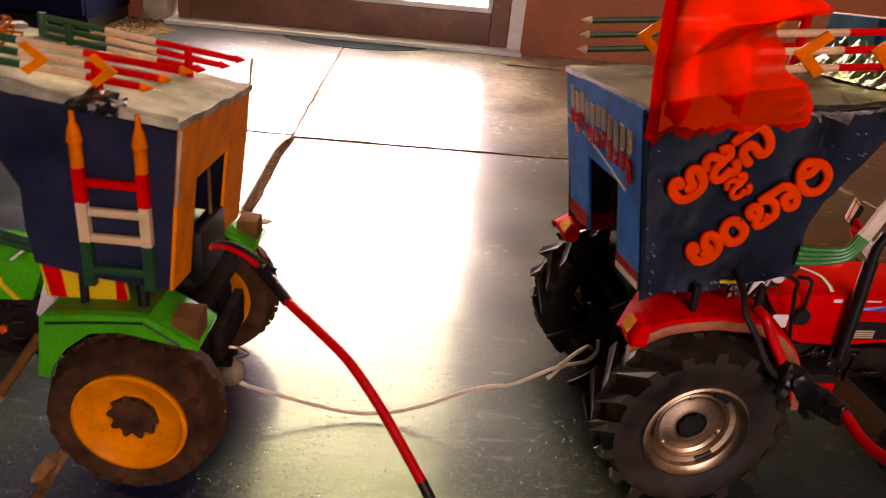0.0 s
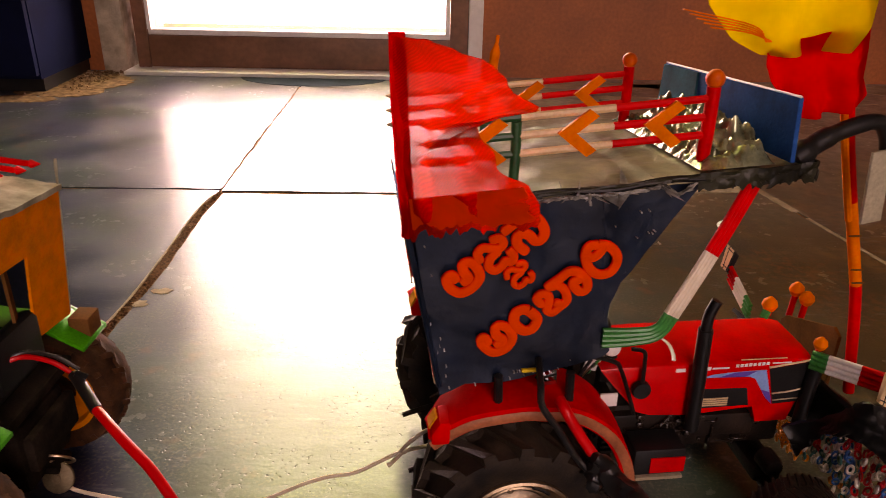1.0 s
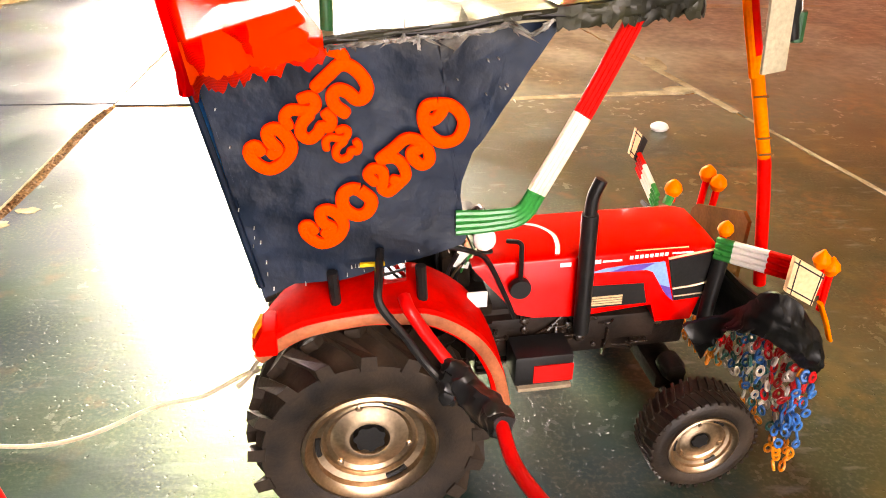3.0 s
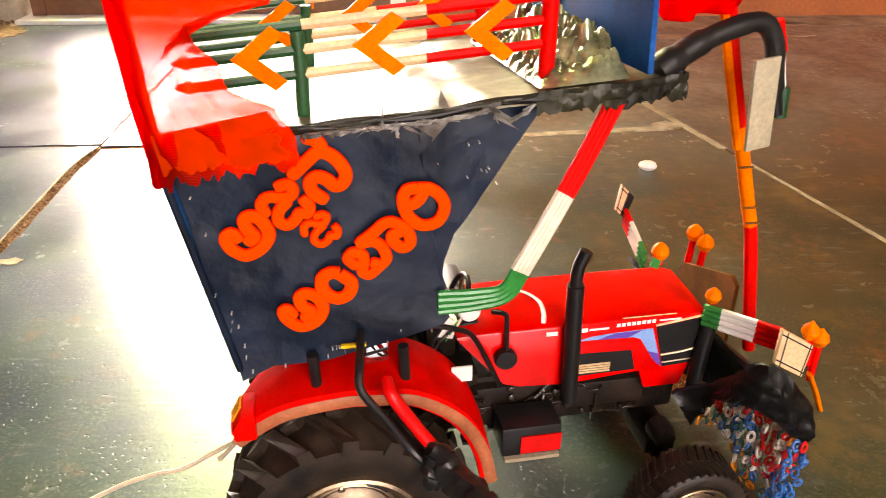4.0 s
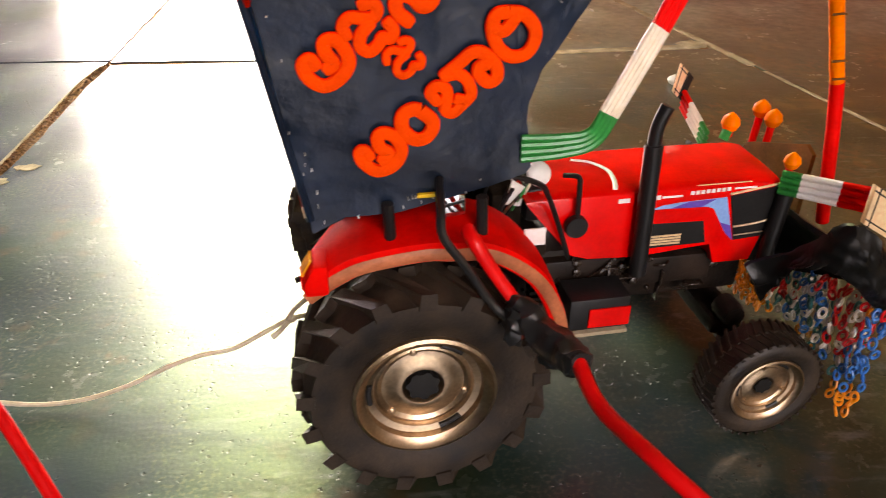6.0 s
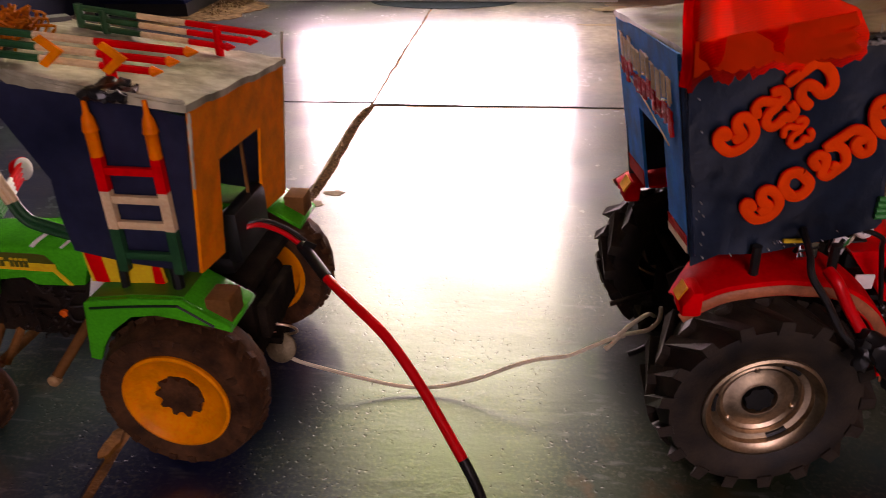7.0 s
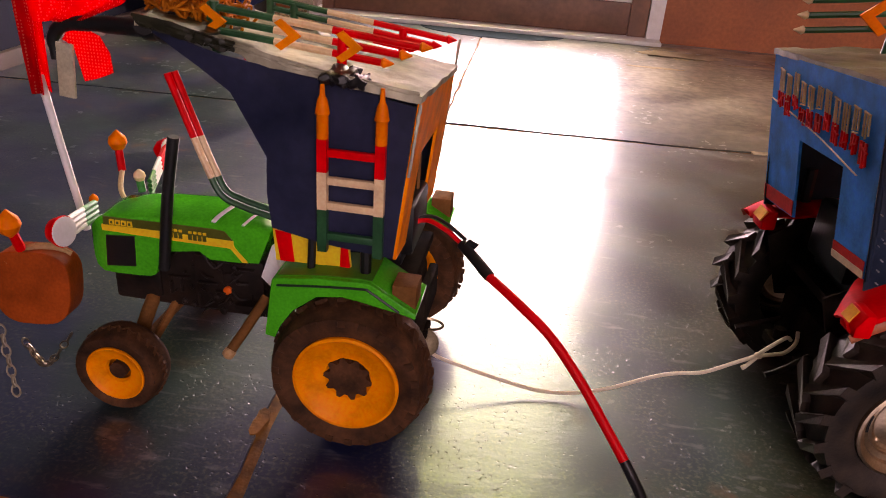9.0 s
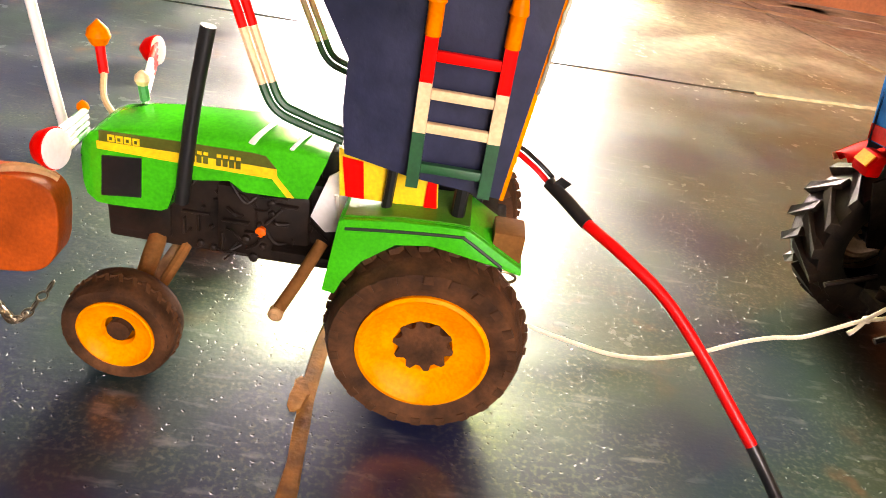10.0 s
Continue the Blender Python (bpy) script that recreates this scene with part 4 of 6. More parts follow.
for x, y in ((0.052, -0.044), (0.058, -0.03), (0.050, -0.02)):
    part("lever", tube([(x, y, 0.106), (x - 0.003, y, 0.125), (x + 0.002, y - 0.003, 0.140)], 0.0012, 6), BLACK, red)
part("bent_rod", tube([(0.012, -0.075, 0.148), (0.018, -0.078, 0.160), (0.040, -0.078, 0.163), (0.058, -0.074, 0.156), (0.068, -0.062, 0.142), (0.080, -0.052, 0.115), (0.088, -0.046, 0.095)], 0.0014, 8), BLACK, red, "black bent hand rail")
part("hitch", merge(box(-0.048, -0.028, -0.012, 0.012, 0.05, 0.058, 0.002), lathe([(0.004, 0.045), (0.004, 0.066)], 12, (-0.042, 0, 0), "z")), MATT_BLACK, red, "black tow hitch")
for s in (-1, 1):
    part("lift_arm", tube([(-0.03, s * 0.025, 0.06), (-0.05, s * 0.03, 0.05), (-0.06, s * 0.031, 0.046)], 0.002, 8), ENGINE, red)
def apron(u, v):
    """Curved black valance from the far side (u 0) to the near corner (u 1)."""
    y = 0.062 - 0.158 * u
    x = 0.208 + 0.022 * u + 0.016 * math.sin(v * 1.7) + 0.0016 * noise.noise((u * 9, v * 5, 1))
    return (x, y, 0.110 - 0.003 * u - (0.012 + 0.044 * min(1.0, (1 - u) * 1.6)) * v ** 1.6 - 0.004 * v)
bump = part("bumper", sheet(apron, 24, 10, 0.003), BUMPER, red, "black curved front bumper")
ARCH_TOP = smooth_line([(0.186, -0.060, 0.088), (0.1995, -0.070, 0.0995), (0.206, -0.080, 0.111), (0.209, -0.090, 0.1235), (0.2145, -0.096, 0.131), (0.2255, -0.098, 0.126), (0.238, -0.098, 0.1115), (0.2465, -0.098, 0.101)], 5)
ARCH_LOW = smooth_line([(0.2015, -0.060, 0.0625), (0.200, -0.070, 0.080), (0.2005, -0.080, 0.096), (0.208, -0.090, 0.102), (0.2155, -0.096, 0.101), (0.2285, -0.098, 0.0915), (0.237, -0.098, 0.083), (0.251, -0.098, 0.073)], 5)
def arch(u, v):
    """Black rubber arched from under the bonnet over to the hanging near corner, crumpled across."""
    i = round(u * (len(ARCH_TOP) - 1))
    p = ARCH_TOP[i].lerp(ARCH_LOW[i], v)
    n = noise.noise((p.x * 130, p.z * 130, 4)) + 0.6 * noise.noise((p.x * 300, p.z * 260, 9))
    return (p.x + 0.0012 * noise.noise((u * 22, v * 3, 2)), p.y - 0.0030 * n - 0.004 * math.sin(math.pi * v), p.z + 0.0014 * noise.noise((u * 26, v * 4, 7)))
part("bumper_end", slab(arch, len(ARCH_TOP) - 1, 14, 0.0024), BUMPER, bump, "crumpled black arch of the bumper")
part("bumper_bracket", box(0.200, 0.240, -0.020, 0.020, 0.080, 0.098, 0.003), BLACK, red)
part("orange_edge", tube([(0.2375, -0.099, 0.125), (0.2445, -0.099, 0.112), (0.2500, -0.099, 0.100)], 0.0024, 8, flat=0.5), BUD, red, "orange edging strip")
part("front_card", prism([(-0.033, 0.096), (0.032, 0.088), (0.032, 0.116), (0.026, 0.122), (-0.026, 0.1425), (-0.033, 0.139)], 0.230, 0.2325, "x"), CARDBOARD, red, "brown translucent card at the nose")


def mirror_arm(tractor, root, tip, cols, face, ahead, round_one):
    """A bundle of four painted straws with a mirror board at its end."""
    root, tip = Vector(root), Vector(tip)
    first = None
    for k in range(4):
        off = Vector((0, 0, (k - 1.5) * 0.0036))
        last = root + off
        for t, m in cols:
            nxt = root.lerp(tip, t) + off
            o = part("straw", tube([last, nxt], 0.0018, 8, 0), m, tractor)
            first = first or o
            last = nxt
    tagged(first, "bundle of straws painted green, cream and red")
    if round_one:
        d = Vector(face).normalized()
        q = d.to_track_quat("Y", "Z").to_matrix().to_4x4()
        part("mirror_back", lathe([(0.003, -0.010), (0.0075, -0.006), (0.0098, 0.0), (0.0098, 0.001)], 22), STICK_RED, tractor, "red cone-shaped mirror back", Matrix.Translation(tip) @ q)
        part("mirror_face", lathe([(0.0092, 0.0011), (0.0092, 0.002), (0.0080, 0.0024)], 22), WHITE, tractor, "white round mirror face", Matrix.Translation(tip) @ q)
    return first


# mirror arms of the red tractor
STRAW = ((0.24, LTGREEN), (0.70, WHITE), (1.0, STICK_RED))
mirror_arm(red, (0.205, -0.046, 0.131), (0.226, -0.086, 0.139), STRAW, (1, 0, 0), 1, False)
mirror_arm(red, (0.208, 0.040, 0.118), (0.2085, 0.079, 0.132), STRAW, (1, 0, 0), 1, False)
def board_mirror(q, y0, y1, line):
    """A square card seen flat-on: four x, z corners in order, thin ruled lines near two edges."""
    b = part("mirror_board", prism(q, y0, y1, bev=0.0004), CREAM, red, "square cream mirror board with thin black lines")
    p = [Vector(v) for v in q]
    for (a, c), (d, e), f in (((0, 1), (3, 2), 0.16), ((0, 1), (3, 2), 0.93), ((0, 3), (1, 2), 0.12), ((0, 3), (1, 2), 0.86)):
        s, t = p[a].lerp(p[c], f), p[d].lerp(p[e], f)
        part("ruled_line", tube([(s.x, y0 - 0.0001, s.y), (t.x, y0 - 0.0001, t.y)], line, 5, 0), BLACK, b)
    part("mirror_face", prism([tuple(v.lerp((p[0] + p[2]) / 2, 0.1)) for v in p], y1 + 0.0001, y1 + 0.0008), MIRROR, b, "mirror glass")
board_mirror([(0.2178, 0.1528), (0.2372, 0.1410), (0.2355, 0.1213), (0.2179, 0.1319)], -0.0965, -0.0935, 0.0004)
board_mirror([(0.2044, 0.1560), (0.2105, 0.1500), (0.2060, 0.1325), (0.2018, 0.1366)], 0.081, 0.084, 0.0004)
part("mirror_edge", prism([(0.2108, 0.1500), (0.2140, 0.1465), (0.2090, 0.1300), (0.2063, 0.1322)], 0.080, 0.084), BLACK, red, "black edge of the far mirror board")
def bud(tractor, c, r, stem, col=BUD, tall=1.15):
    b = part("bud", lathe([(0.0005, -r * tall), (r * 0.7, -r * 0.75), (r, -0.1 * r), (r * 0.85, r * 0.5), (r * 0.4, r * 0.95), (0.0005, r * tall)], 16, c, "z"), col, tractor, "glossy orange bud ornament")
    if stem:
        part("bud_stem", tube([stem, c], r * 0.42, 8, 0), STICK_RED, tractor)
    return b
bud(red, (0.2085, -0.046, 0.1430), 0.0046, (0.2075, -0.046, 0.134))
bud(red, (0.197, 0.0, 0.1475), 0.0055, (0.197, 0.0, 0.139))
part("bud_holder", tube([(0.193, -0.002, 0.138), (0.197, 0, 0.146)], 0.003, 8, 0), LTGREEN, red)
bud(red, (0.235, 0.0287, 0.1425), 0.0056, (0.2335, 0.0287, 0.120))
bud(red, (0.2375, 0.0185, 0.1400), 0.0056, (0.236, 0.0185, 0.119))
bud(red, (0.2365, -0.0925, 0.1475), 0.0046, (0.240, -0.092, 0.126), BUD, 1.35)
bud(red, (0.2425, -0.0935, 0.1430), 0.0046, (0.2435, -0.093, 0.116), BUD, 1.35)

# coloured chain curtain under the bumper
curtain = thing("chain_curtain", RT @ Matrix.Translation((0.245, -0.009, -0.010)), "curtain of red, blue and orange plastic chains", "chain")
link_bm = lathe([(0.0023 + 0.00090 * math.cos(a), 0.00090 * math.sin(a)) for a in (2 * math.pi * k / 6 for k in range(6))], 12, close=True)
link_bm = shifted(link_bm, Matrix.Diagonal((0.85, 1, 1.25, 1)))
first = None
rng = random.Random(3)
FOOT = (0.003, 0.005, 0.020, 0.026, 0.012, 0.009, 0.021, 0.025, 0.023, 0.021, 0.018, 0.014, 0.010, 0.007, 0.005, 0.005, 0.005)
GOLD = (0.026, 0.024, 0, 0, 0.021, 0.030, 0.036, 0.033, 0.029, 0.029, 0.029, 0.029, 0.031, 0.034, 0.037, 0.05, 0.06)
for j in range(34):
    edge, back = j % 17, j // 17
    y = -0.094 + edge * 0.0078 + 0.003 * back
    n = int((0.0775 - 0.0005 * edge - FOOT[edge]) / 0.0062)
    for k in range(n):
        z = 0.0875 - 0.0005 * edge - k * 0.0062
        pos = Matrix.Translation((rng.uniform(-0.002, 0.002) - 0.006 * back + 0.002 * math.sin(edge), y + rng.uniform(-0.0016, 0.0016), z)) @ pose(0, 0, 0, rng.uniform(-22, 22), rng.uniform(-22, 22), 90 * (k % 2) + rng.uniform(-40, 40))
        up = z - 0.010
        if up < GOLD[edge]:
            col = 2
        elif edge == 0 or (edge == 1 and up < 0.046) or (edge == 3 and up < 0.036):
            col = 1
        elif edge < 4:
            col = (0, 0, 3, 0, 3)[(k + edge) % 5] if up > 0.032 else (4, 3, 1)[(k + back) % 3]
        elif edge < 9:
            col = 0 if up > 0.066 and edge < 6 else (3, 1, 4, 3, 4, 1)[(k + 2 * edge + back) % 6]
        else:
            col = 0 if 0.036 < up < 0.054 and edge < 12 else (3, 4, 3, 4, 2)[(k + edge + back) % 5]
        if first is None:
            first = [part("link", link_bm.copy(), LINKS[c], curtain, "", pos) for c in range(5)]
            for o in first[1:]:
                o.matrix_basis = pos @ Matrix.Translation((0, 0.004 * first.index(o), -0.003))
        else:
            again(first[col], pos)
link_bm.free()

# ---- green tractor ----
grn = thing("toy_tractor", GT, "green toy tractor with yellow rims on the stone floor", "toy tractor", "toy tractors")
for s in (-1, 1):
    wheel(grn, 0.0, s * 0.0755, 0.0535, 0.0535, 0.036, 0.0332, 22, 0.003, MUDDY, YELLOW_RIM, "plastic", "dusty brown rear tyre with lugs", 0.0050)
    wheel(grn, 0.1585, s * 0.078, 0.0305, 0.0305, 0.024, 0.0198, 26, 0.0012, MUDDY, YELLOW_RIM, "plastic", "dusty brown front tyre", 0.0022)
    top = [(0.0545, 0.0762), (0.0490, 0.1165), (0.0465, 0.1180), (0.020, 0.1215), (-0.0064, 0.1228), (-0.0125, 0.1224), (-0.0405, 0.1060), (-0.0405, 0.1025)]
    low = [(-0.0300, 0.1052), (-0.0200, 0.1068), (-0.006, 0.1095), (0.0050, 0.1110), (0.021, 0.1085), (0.0360, 0.0965), (0.0445, 0.0838), (0.0480, 0.0750)]
    deck = top[1:-1]
    g = part("mudguard", merge(prism(top + low, s * 0.0805, s * 0.0840, bev=0.0008), prism(deck + [(a, b - 0.003) for a, b in deck[::-1]], s * 0.046, s * 0.0805, bev=0.0004)), GREEN, grn, "green mudguard over the rear wheel")
    part("dusty_top", prism([(a, b + 0.0005) for a, b in deck[1:-1]] + [(a, b - 0.0004) for a, b in deck[-2:0:-1]], s * 0.046, s * 0.0795), DUSTY_GREEN, g, "dusty brownish top of the mudguard")
    part("groove", tube([(0.0455, s * 0.0843, 0.1135), (0.02, s * 0.0843, 0.1165), (-0.0075, s * 0.0843, 0.1188), (-0.0120, s * 0.0843, 0.1178), (-0.0305, s * 0.0843, 0.1062)], 0.0008, 6), BLACK, g)
    part("tail_block", box(-0.0395, -0.0245, s * 0.070 - 0.009, s * 0.070 + 0.009, 0.1060, 0.1215, 0.001), CARDBOARD, grn, "small brown block on the mudguard")
GS0 = 0.0505
ghood = part("bonnet", bonnet([
    (0.0615, 0.1302, 0.1318, 0.1322, 1), (0.0660, 0.1180, 0.1320, 0.1335, 1), (0.0702, 0.1070, 0.1322, 0.1345, 1), (0.0850, 0.1055, 0.1322, 0.1360, 1), (0.1038, 0.1050, 0.1320, 0.1365, 1), (0.1110, 0.1100, 0.1318, 0.1362, 1),
    (0.1374, 0.1060, 0.1305, 0.1345, 1), (0.1435, 0.0880, 0.1300, 0.1340, 1), (0.1470, 0.0860, 0.1298, 0.1336, 1), (0.1600, 0.0852, 0.1290, 0.1320, 1), (0.1750, 0.0846, 0.1272, 0.1288, 0.99), (0.1815, 0.0846, 0.1245, 0.1254, 0.97),
    (0.1870, 0.0880, 0.1185, 0.1192, 0.93), (0.1895, 0.0940, 0.1115, 0.1121, 0.88)], GS0, -0.026, 0.42), GREEN, grn, "glossy green bonnet with a yellow stripe")


def mark(name, outline, lift, mat, label=""):
    return part(name, prism(outline, GS0 - 0.0004, GS0 + lift), mat, ghood, label)


mark("dark_band", [(0.1765, 0.1268), (0.1350, 0.1278), (0.0990, 0.1282), (0.0925, 0.1275), (0.0868, 0.1212), (0.1768, 0.1205)], 0.0004, OLIVE, "dark olive band above the stripe")
mark("stripe", [(0.1780, 0.1210), (0.1350, 0.1216), (0.0868, 0.1214), (0.0866, 0.1157), (0.1350, 0.1160), (0.1780, 0.1168)], 0.0007, YELLOW, "yellow stripe along the bonnet")
mark("stripe", [(0.0880, 0.1205), (0.0860, 0.1165), (0.0775, 0.1068), (0.0812, 0.1066), (0.0890, 0.1158)], 0.0009, YELLOW)
mark("side_grille", [(0.1760, 0.1131), (0.1557, 0.1150), (0.1571, 0.0923), (0.1780, 0.0901)], 0.0006, BLACK, "dark side grille")
for k in range(9):
    if k != 4:
        mark("lettering_bar", [(0.1050 + k * 0.0033, 0.1183), (0.1075 + k * 0.0033, 0.1183), (0.1075 + k * 0.0033, 0.1224), (0.1050 + k * 0.0033, 0.1224)], 0.0011, OLIVE, "plain dark bar of lettering" if k == 0 else "")
        mark("lettering_bar", [(0.1050 + k * 0.0033, 0.1229), (0.1072 + k * 0.0033, 0.1229), (0.1072 + k * 0.0033, 0.1245), (0.1050 + k * 0.0033, 0.1245)], 0.0010, YELLOW)
for k in range(4):
    x = 0.1560 + k * 0.0042
    mark("lettering_bar", [(x, 0.1218), (x + 0.0034, 0.1218), (x + 0.0034, 0.1255), (x, 0.1255)], 0.0010, YELLOW)
    mark("lettering_bar", [(x + 0.001, 0.1228), (x + 0.0024, 0.1228), (x + 0.0024, 0.1245), (x + 0.001, 0.1245)], 0.0014, OLIVE)
part("white_stripe", tube([(0.1000, 0.0500, 0.1328), (0.0985, 0.0450, 0.1347), (0.0962, 0.0370, 0.1360), (0.0940, 0.0285, 0.1366)], 0.0019, 8, 4, flat=0.35), WHITE, ghood, "white stripe across the bonnet")
part("white_stripe", tube([(0.0800, 0.0500, 0.1330), (0.0770, 0.0400, 0.1352), (0.0745, 0.0310, 0.1352)], 0.0013, 8, 4, flat=0.35), WHITE, ghood)
part("exhaust", tube([(0.1345, 0.0548, 0.096), (0.1275, 0.0546, 0.146), (0.1195, 0.0540, 0.189)], 0.0037, 14), BLACK, grn, "black upright exhaust pipe")
eng = part("engine", box(0.055, 0.182, -0.022, 0.039, 0.058, 0.110, 0.003), ENGINE, grn, "dark moulded engine and gearbox")
part("engine_cover", box(0.07, 0.12, -0.028, 0.044, 0.061, 0.104, 0.003), ENGINE, eng)
part("engine_cover", box(0.146, 0.180, -0.024, 0.041, 0.064, 0.086, 0.002), ENGINE, eng)
part("gearbox", box(-0.03, 0.0545, -0.030, 0.030, 0.04, 0.09, 0.006), MATT_BLACK, grn)
castings(grn, lambda x: 0.0442 if 0.07 < x < 0.12 else 0.0392, 0.06, 0.140, 0.062, 0.102, 9, ENGINE)
part("rusty_cap", lathe([(0.0030, 0.0440), (0.0030, 0.0462), (0.0018, 0.0470)], 12, (0.0955, 0, 0.0800)), KNOB, grn, "rusty orange cap on the engine")
part("axle", tube([(0.0, -0.058, 0.0545), (0.0, 0.058, 0.0545)], 0.007, 12), ENGINE, grn)
part("front_axle", merge(tube([(0.158, -0.070, 0.0328), (0.158, 0.070, 0.0328)], 0.0036, 10), tube([(0.152, 0.030, 0.072), (0.156, 0.044, 0.054), (0.158, 0.060, 0.034)], 0.0050, 10, 3), tube([(0.152, -0.020, 0.072), (0.156, -0.040, 0.054), (0.158, -0.060, 0.034)], 0.0050, 10, 3), tube([(0.136, 0.034, 0.066), (0.142, 0.040, 0.052), (0.150, 0.048, 0.036)], 0.0030, 8, 3)), CARDBOARD, grn, "brown front axle")
for s in (-1, 1):
    part("foot_board", box(0.055, 0.088, s * 0.043 - 0.010, s * 0.043 + 0.010, 0.070, 0.0745, 0.001), ENGINE, grn, "dark foot board")
part("side_rod", tube([(0.058, 0.070, 0.095), (0.066, 0.085, 0.080), (0.073, 0.095, 0.068)], 0.0032, 10), CARDBOARD, grn, "dark side rod")
part("rod_cap", lathe([(0.0038, -0.002), (0.0038, 0.002), (0.002, 0.0035)], 12, (0.0735, 0.096, 0.067)), TAN, grn, "tan cap of the side rod")
part("seat", merge(box(-0.02, 0.022, -0.026, 0.026, 0.105, 0.118, 0.004), box(-0.027, -0.016, -0.026, 0.026, 0.114, 0.15, 0.004)), BLACK, grn, "black driver's seat")
part("platform", box(-0.03, 0.06, -0.048, 0.048, 0.092, 0.10, 0.002), MATT_BLACK, grn)
sw = [(0.052 + 0.012 * math.cos(a) * 0.5, 0.017 * math.sin(a), 0.137 + 0.012 * math.cos(a)) for a in (2 * math.pi * k / 14 for k in range(15))]
part("steering_wheel", tube(sw, 0.0016, 8, 2), BLACK, grn, "black steering wheel")
part("dashboard", box(0.058, 0.068, -0.03, 0.03, 0.10, 0.127, 0.003), BLACK, grn)
part("white_panel", prism([(0.047, 0.094), (0.060, 0.091), (0.068, 0.099), (0.060, 0.123), (0.054, 0.1275), (0.047, 0.117)], 0.0515, 0.0530), WHITE, grn, "white plastic panel beside the seat")
part("panel_rib", tube([(0.054, 0.0535, 0.101), (0.0555, 0.0535, 0.114)], 0.0013, 8, 0), WHITE, grn)
part("hitch", merge(box(-0.038, -0.02, -0.010, 0.010, 0.040, 0.046, 0.002), box(-0.038, -0.031, -0.028, 0.028, 0.058, 0.084, 0.002)), MATT_BLACK, grn, "dark tow hitch")
card = part("side_card", prism([(0.004, 0.122), (0.052, 0.121), (0.054, 0.146), (0.006, 0.139)], 0.0645, 0.0665), YELLOW, grn, "yellow card with red ends on the mudguard")
part("red_end", prism([(0.040, 0.1215), (0.049, 0.1215), (0.052, 0.142), (0.042, 0.141)], 0.0667, 0.0674), STICK_RED, card)
part("red_end", prism([(0.0045, 0.1225), (0.011, 0.1225), (0.0105, 0.1385), (0.0065, 0.138)], 0.0667, 0.0674), STICK_RED, card)
part("card_post", tube([(0.029, 0.069, 0.114), (0.027, 0.070, 0.150)], 0.0026, 8, 0), BLACK, grn, "dark post behind the ladder")
part("card_post", tube([(-0.006, 0.070, 0.114), (-0.006, 0.071, 0.150)], 0.0035, 8, 0), BLACK, grn)
GSTRAW = ((0.4, LTGREEN), (1.0, WHITE))
mirror_arm(grn, (0.190, 0.036, 0.124), (0.1765, 0.092, 0.1345), GSTRAW, (-0.97, 0.16, 0.1), 1, True)
mirror_arm(grn, (0.190, -0.034, 0.112), (0.203, -0.087, 0.1235), ((0.25, LTGREEN), (0.6, WHITE), (1.0, STICK_RED)), (-0.98, 0.08, 0.1), 1, True)
part("bud_holder", tube([(0.168, 0.014, 0.131), (0.169, 0.014, 0.140)], 0.0028, 8, 0), LTGREEN, grn)
bud(grn, (0.169, 0.014, 0.1425), 0.0042, None, CREAM)
bud(grn, (0.191, 0.036, 0.131), 0.0032, None)
bud(grn, (0.223, -0.051, 0.140), 0.0072, (0.219, -0.046, 0.118), BUD, 1.3)
part("bud_stem", tube([(0.196, -0.018, 0.098), (0.212, -0.03, 0.108), (0.219, -0.046, 0.119)], 0.0020, 8), CREAM, grn)
bud(grn, (0.207, 0.098, 0.138), 0.0072, (0.207, 0.092, 0.118), BUD, 1.3)
out = []
for k in range(40):
    a = 2 * math.pi * k / 40
    u, v = math.cos(a), math.sin(a)
    u, v = math.copysign(abs(u) ** 0.62, u), math.copysign(abs(v) ** 0.66, v)
    out.append((0.0248 * u * (1 + 0.07 * v), 0.0250 * v))
part("drum", prism(out, -0.010, 0.010, bev=0.006, seg=4), RUST, grn, "brown-orange rounded drum at the nose", pose(0.2075, 0.082, 0.0885, 6, 0, 8))
part("drum_rim", tube([(0.188, 0.073, 0.1075), (0.196, 0.077, 0.1135), (0.205, 0.081, 0.1145), (0.213, 0.086, 0.112), (0.220, 0.090, 0.106)], 0.0022, 8, 5, flat=1.3), TAN, grn, "tan rim over the drum")
gcur = thing("chain", GT @ Matrix.Translation((0.205, 0, 0)), "loose metal chains hanging from the tractor's nose", "chain")
base = None
SAG = smooth_line([(0.026, 0.076, 0.034), (0.0202, 0.075, 0.022), (0.0157, 0.075, 0.0178), (0.0075, 0.075, 0.0241), (-0.0071, 0.075, 0.0441)], 3)
HANG = [Vector((0.008 - 0.0012 * k, 0.115 + 0.0012 * k, 0.072 - 0.0066 * k)) for k in range(7)]
for line in (HANG, SAG):
    for k, p in enumerate(line):
        ahead = (line[min(k + 1, len(line) - 1)] - line[max(k - 1, 0)]).normalized()
        at = Matrix.Translation(p) @ ahead.to_track_quat("Z", "Y").to_matrix().to_4x4() @ pose(0, 0, 0, 0, 0, 90 * (k % 2) + 20)
        if base is None:
            base = part("link", shifted(lathe([(0.0030 + 0.0007 * math.cos(a), 0.0007 * math.sin(a)) for a in (2 * math.pi * k2 / 6 for k2 in range(6))], 12, close=True), Matrix.Diagonal((0.8, 1, 1.3, 1))), BRASS, gcur, "", at)
        else:
            again(base, at)

# ---- canopies ----


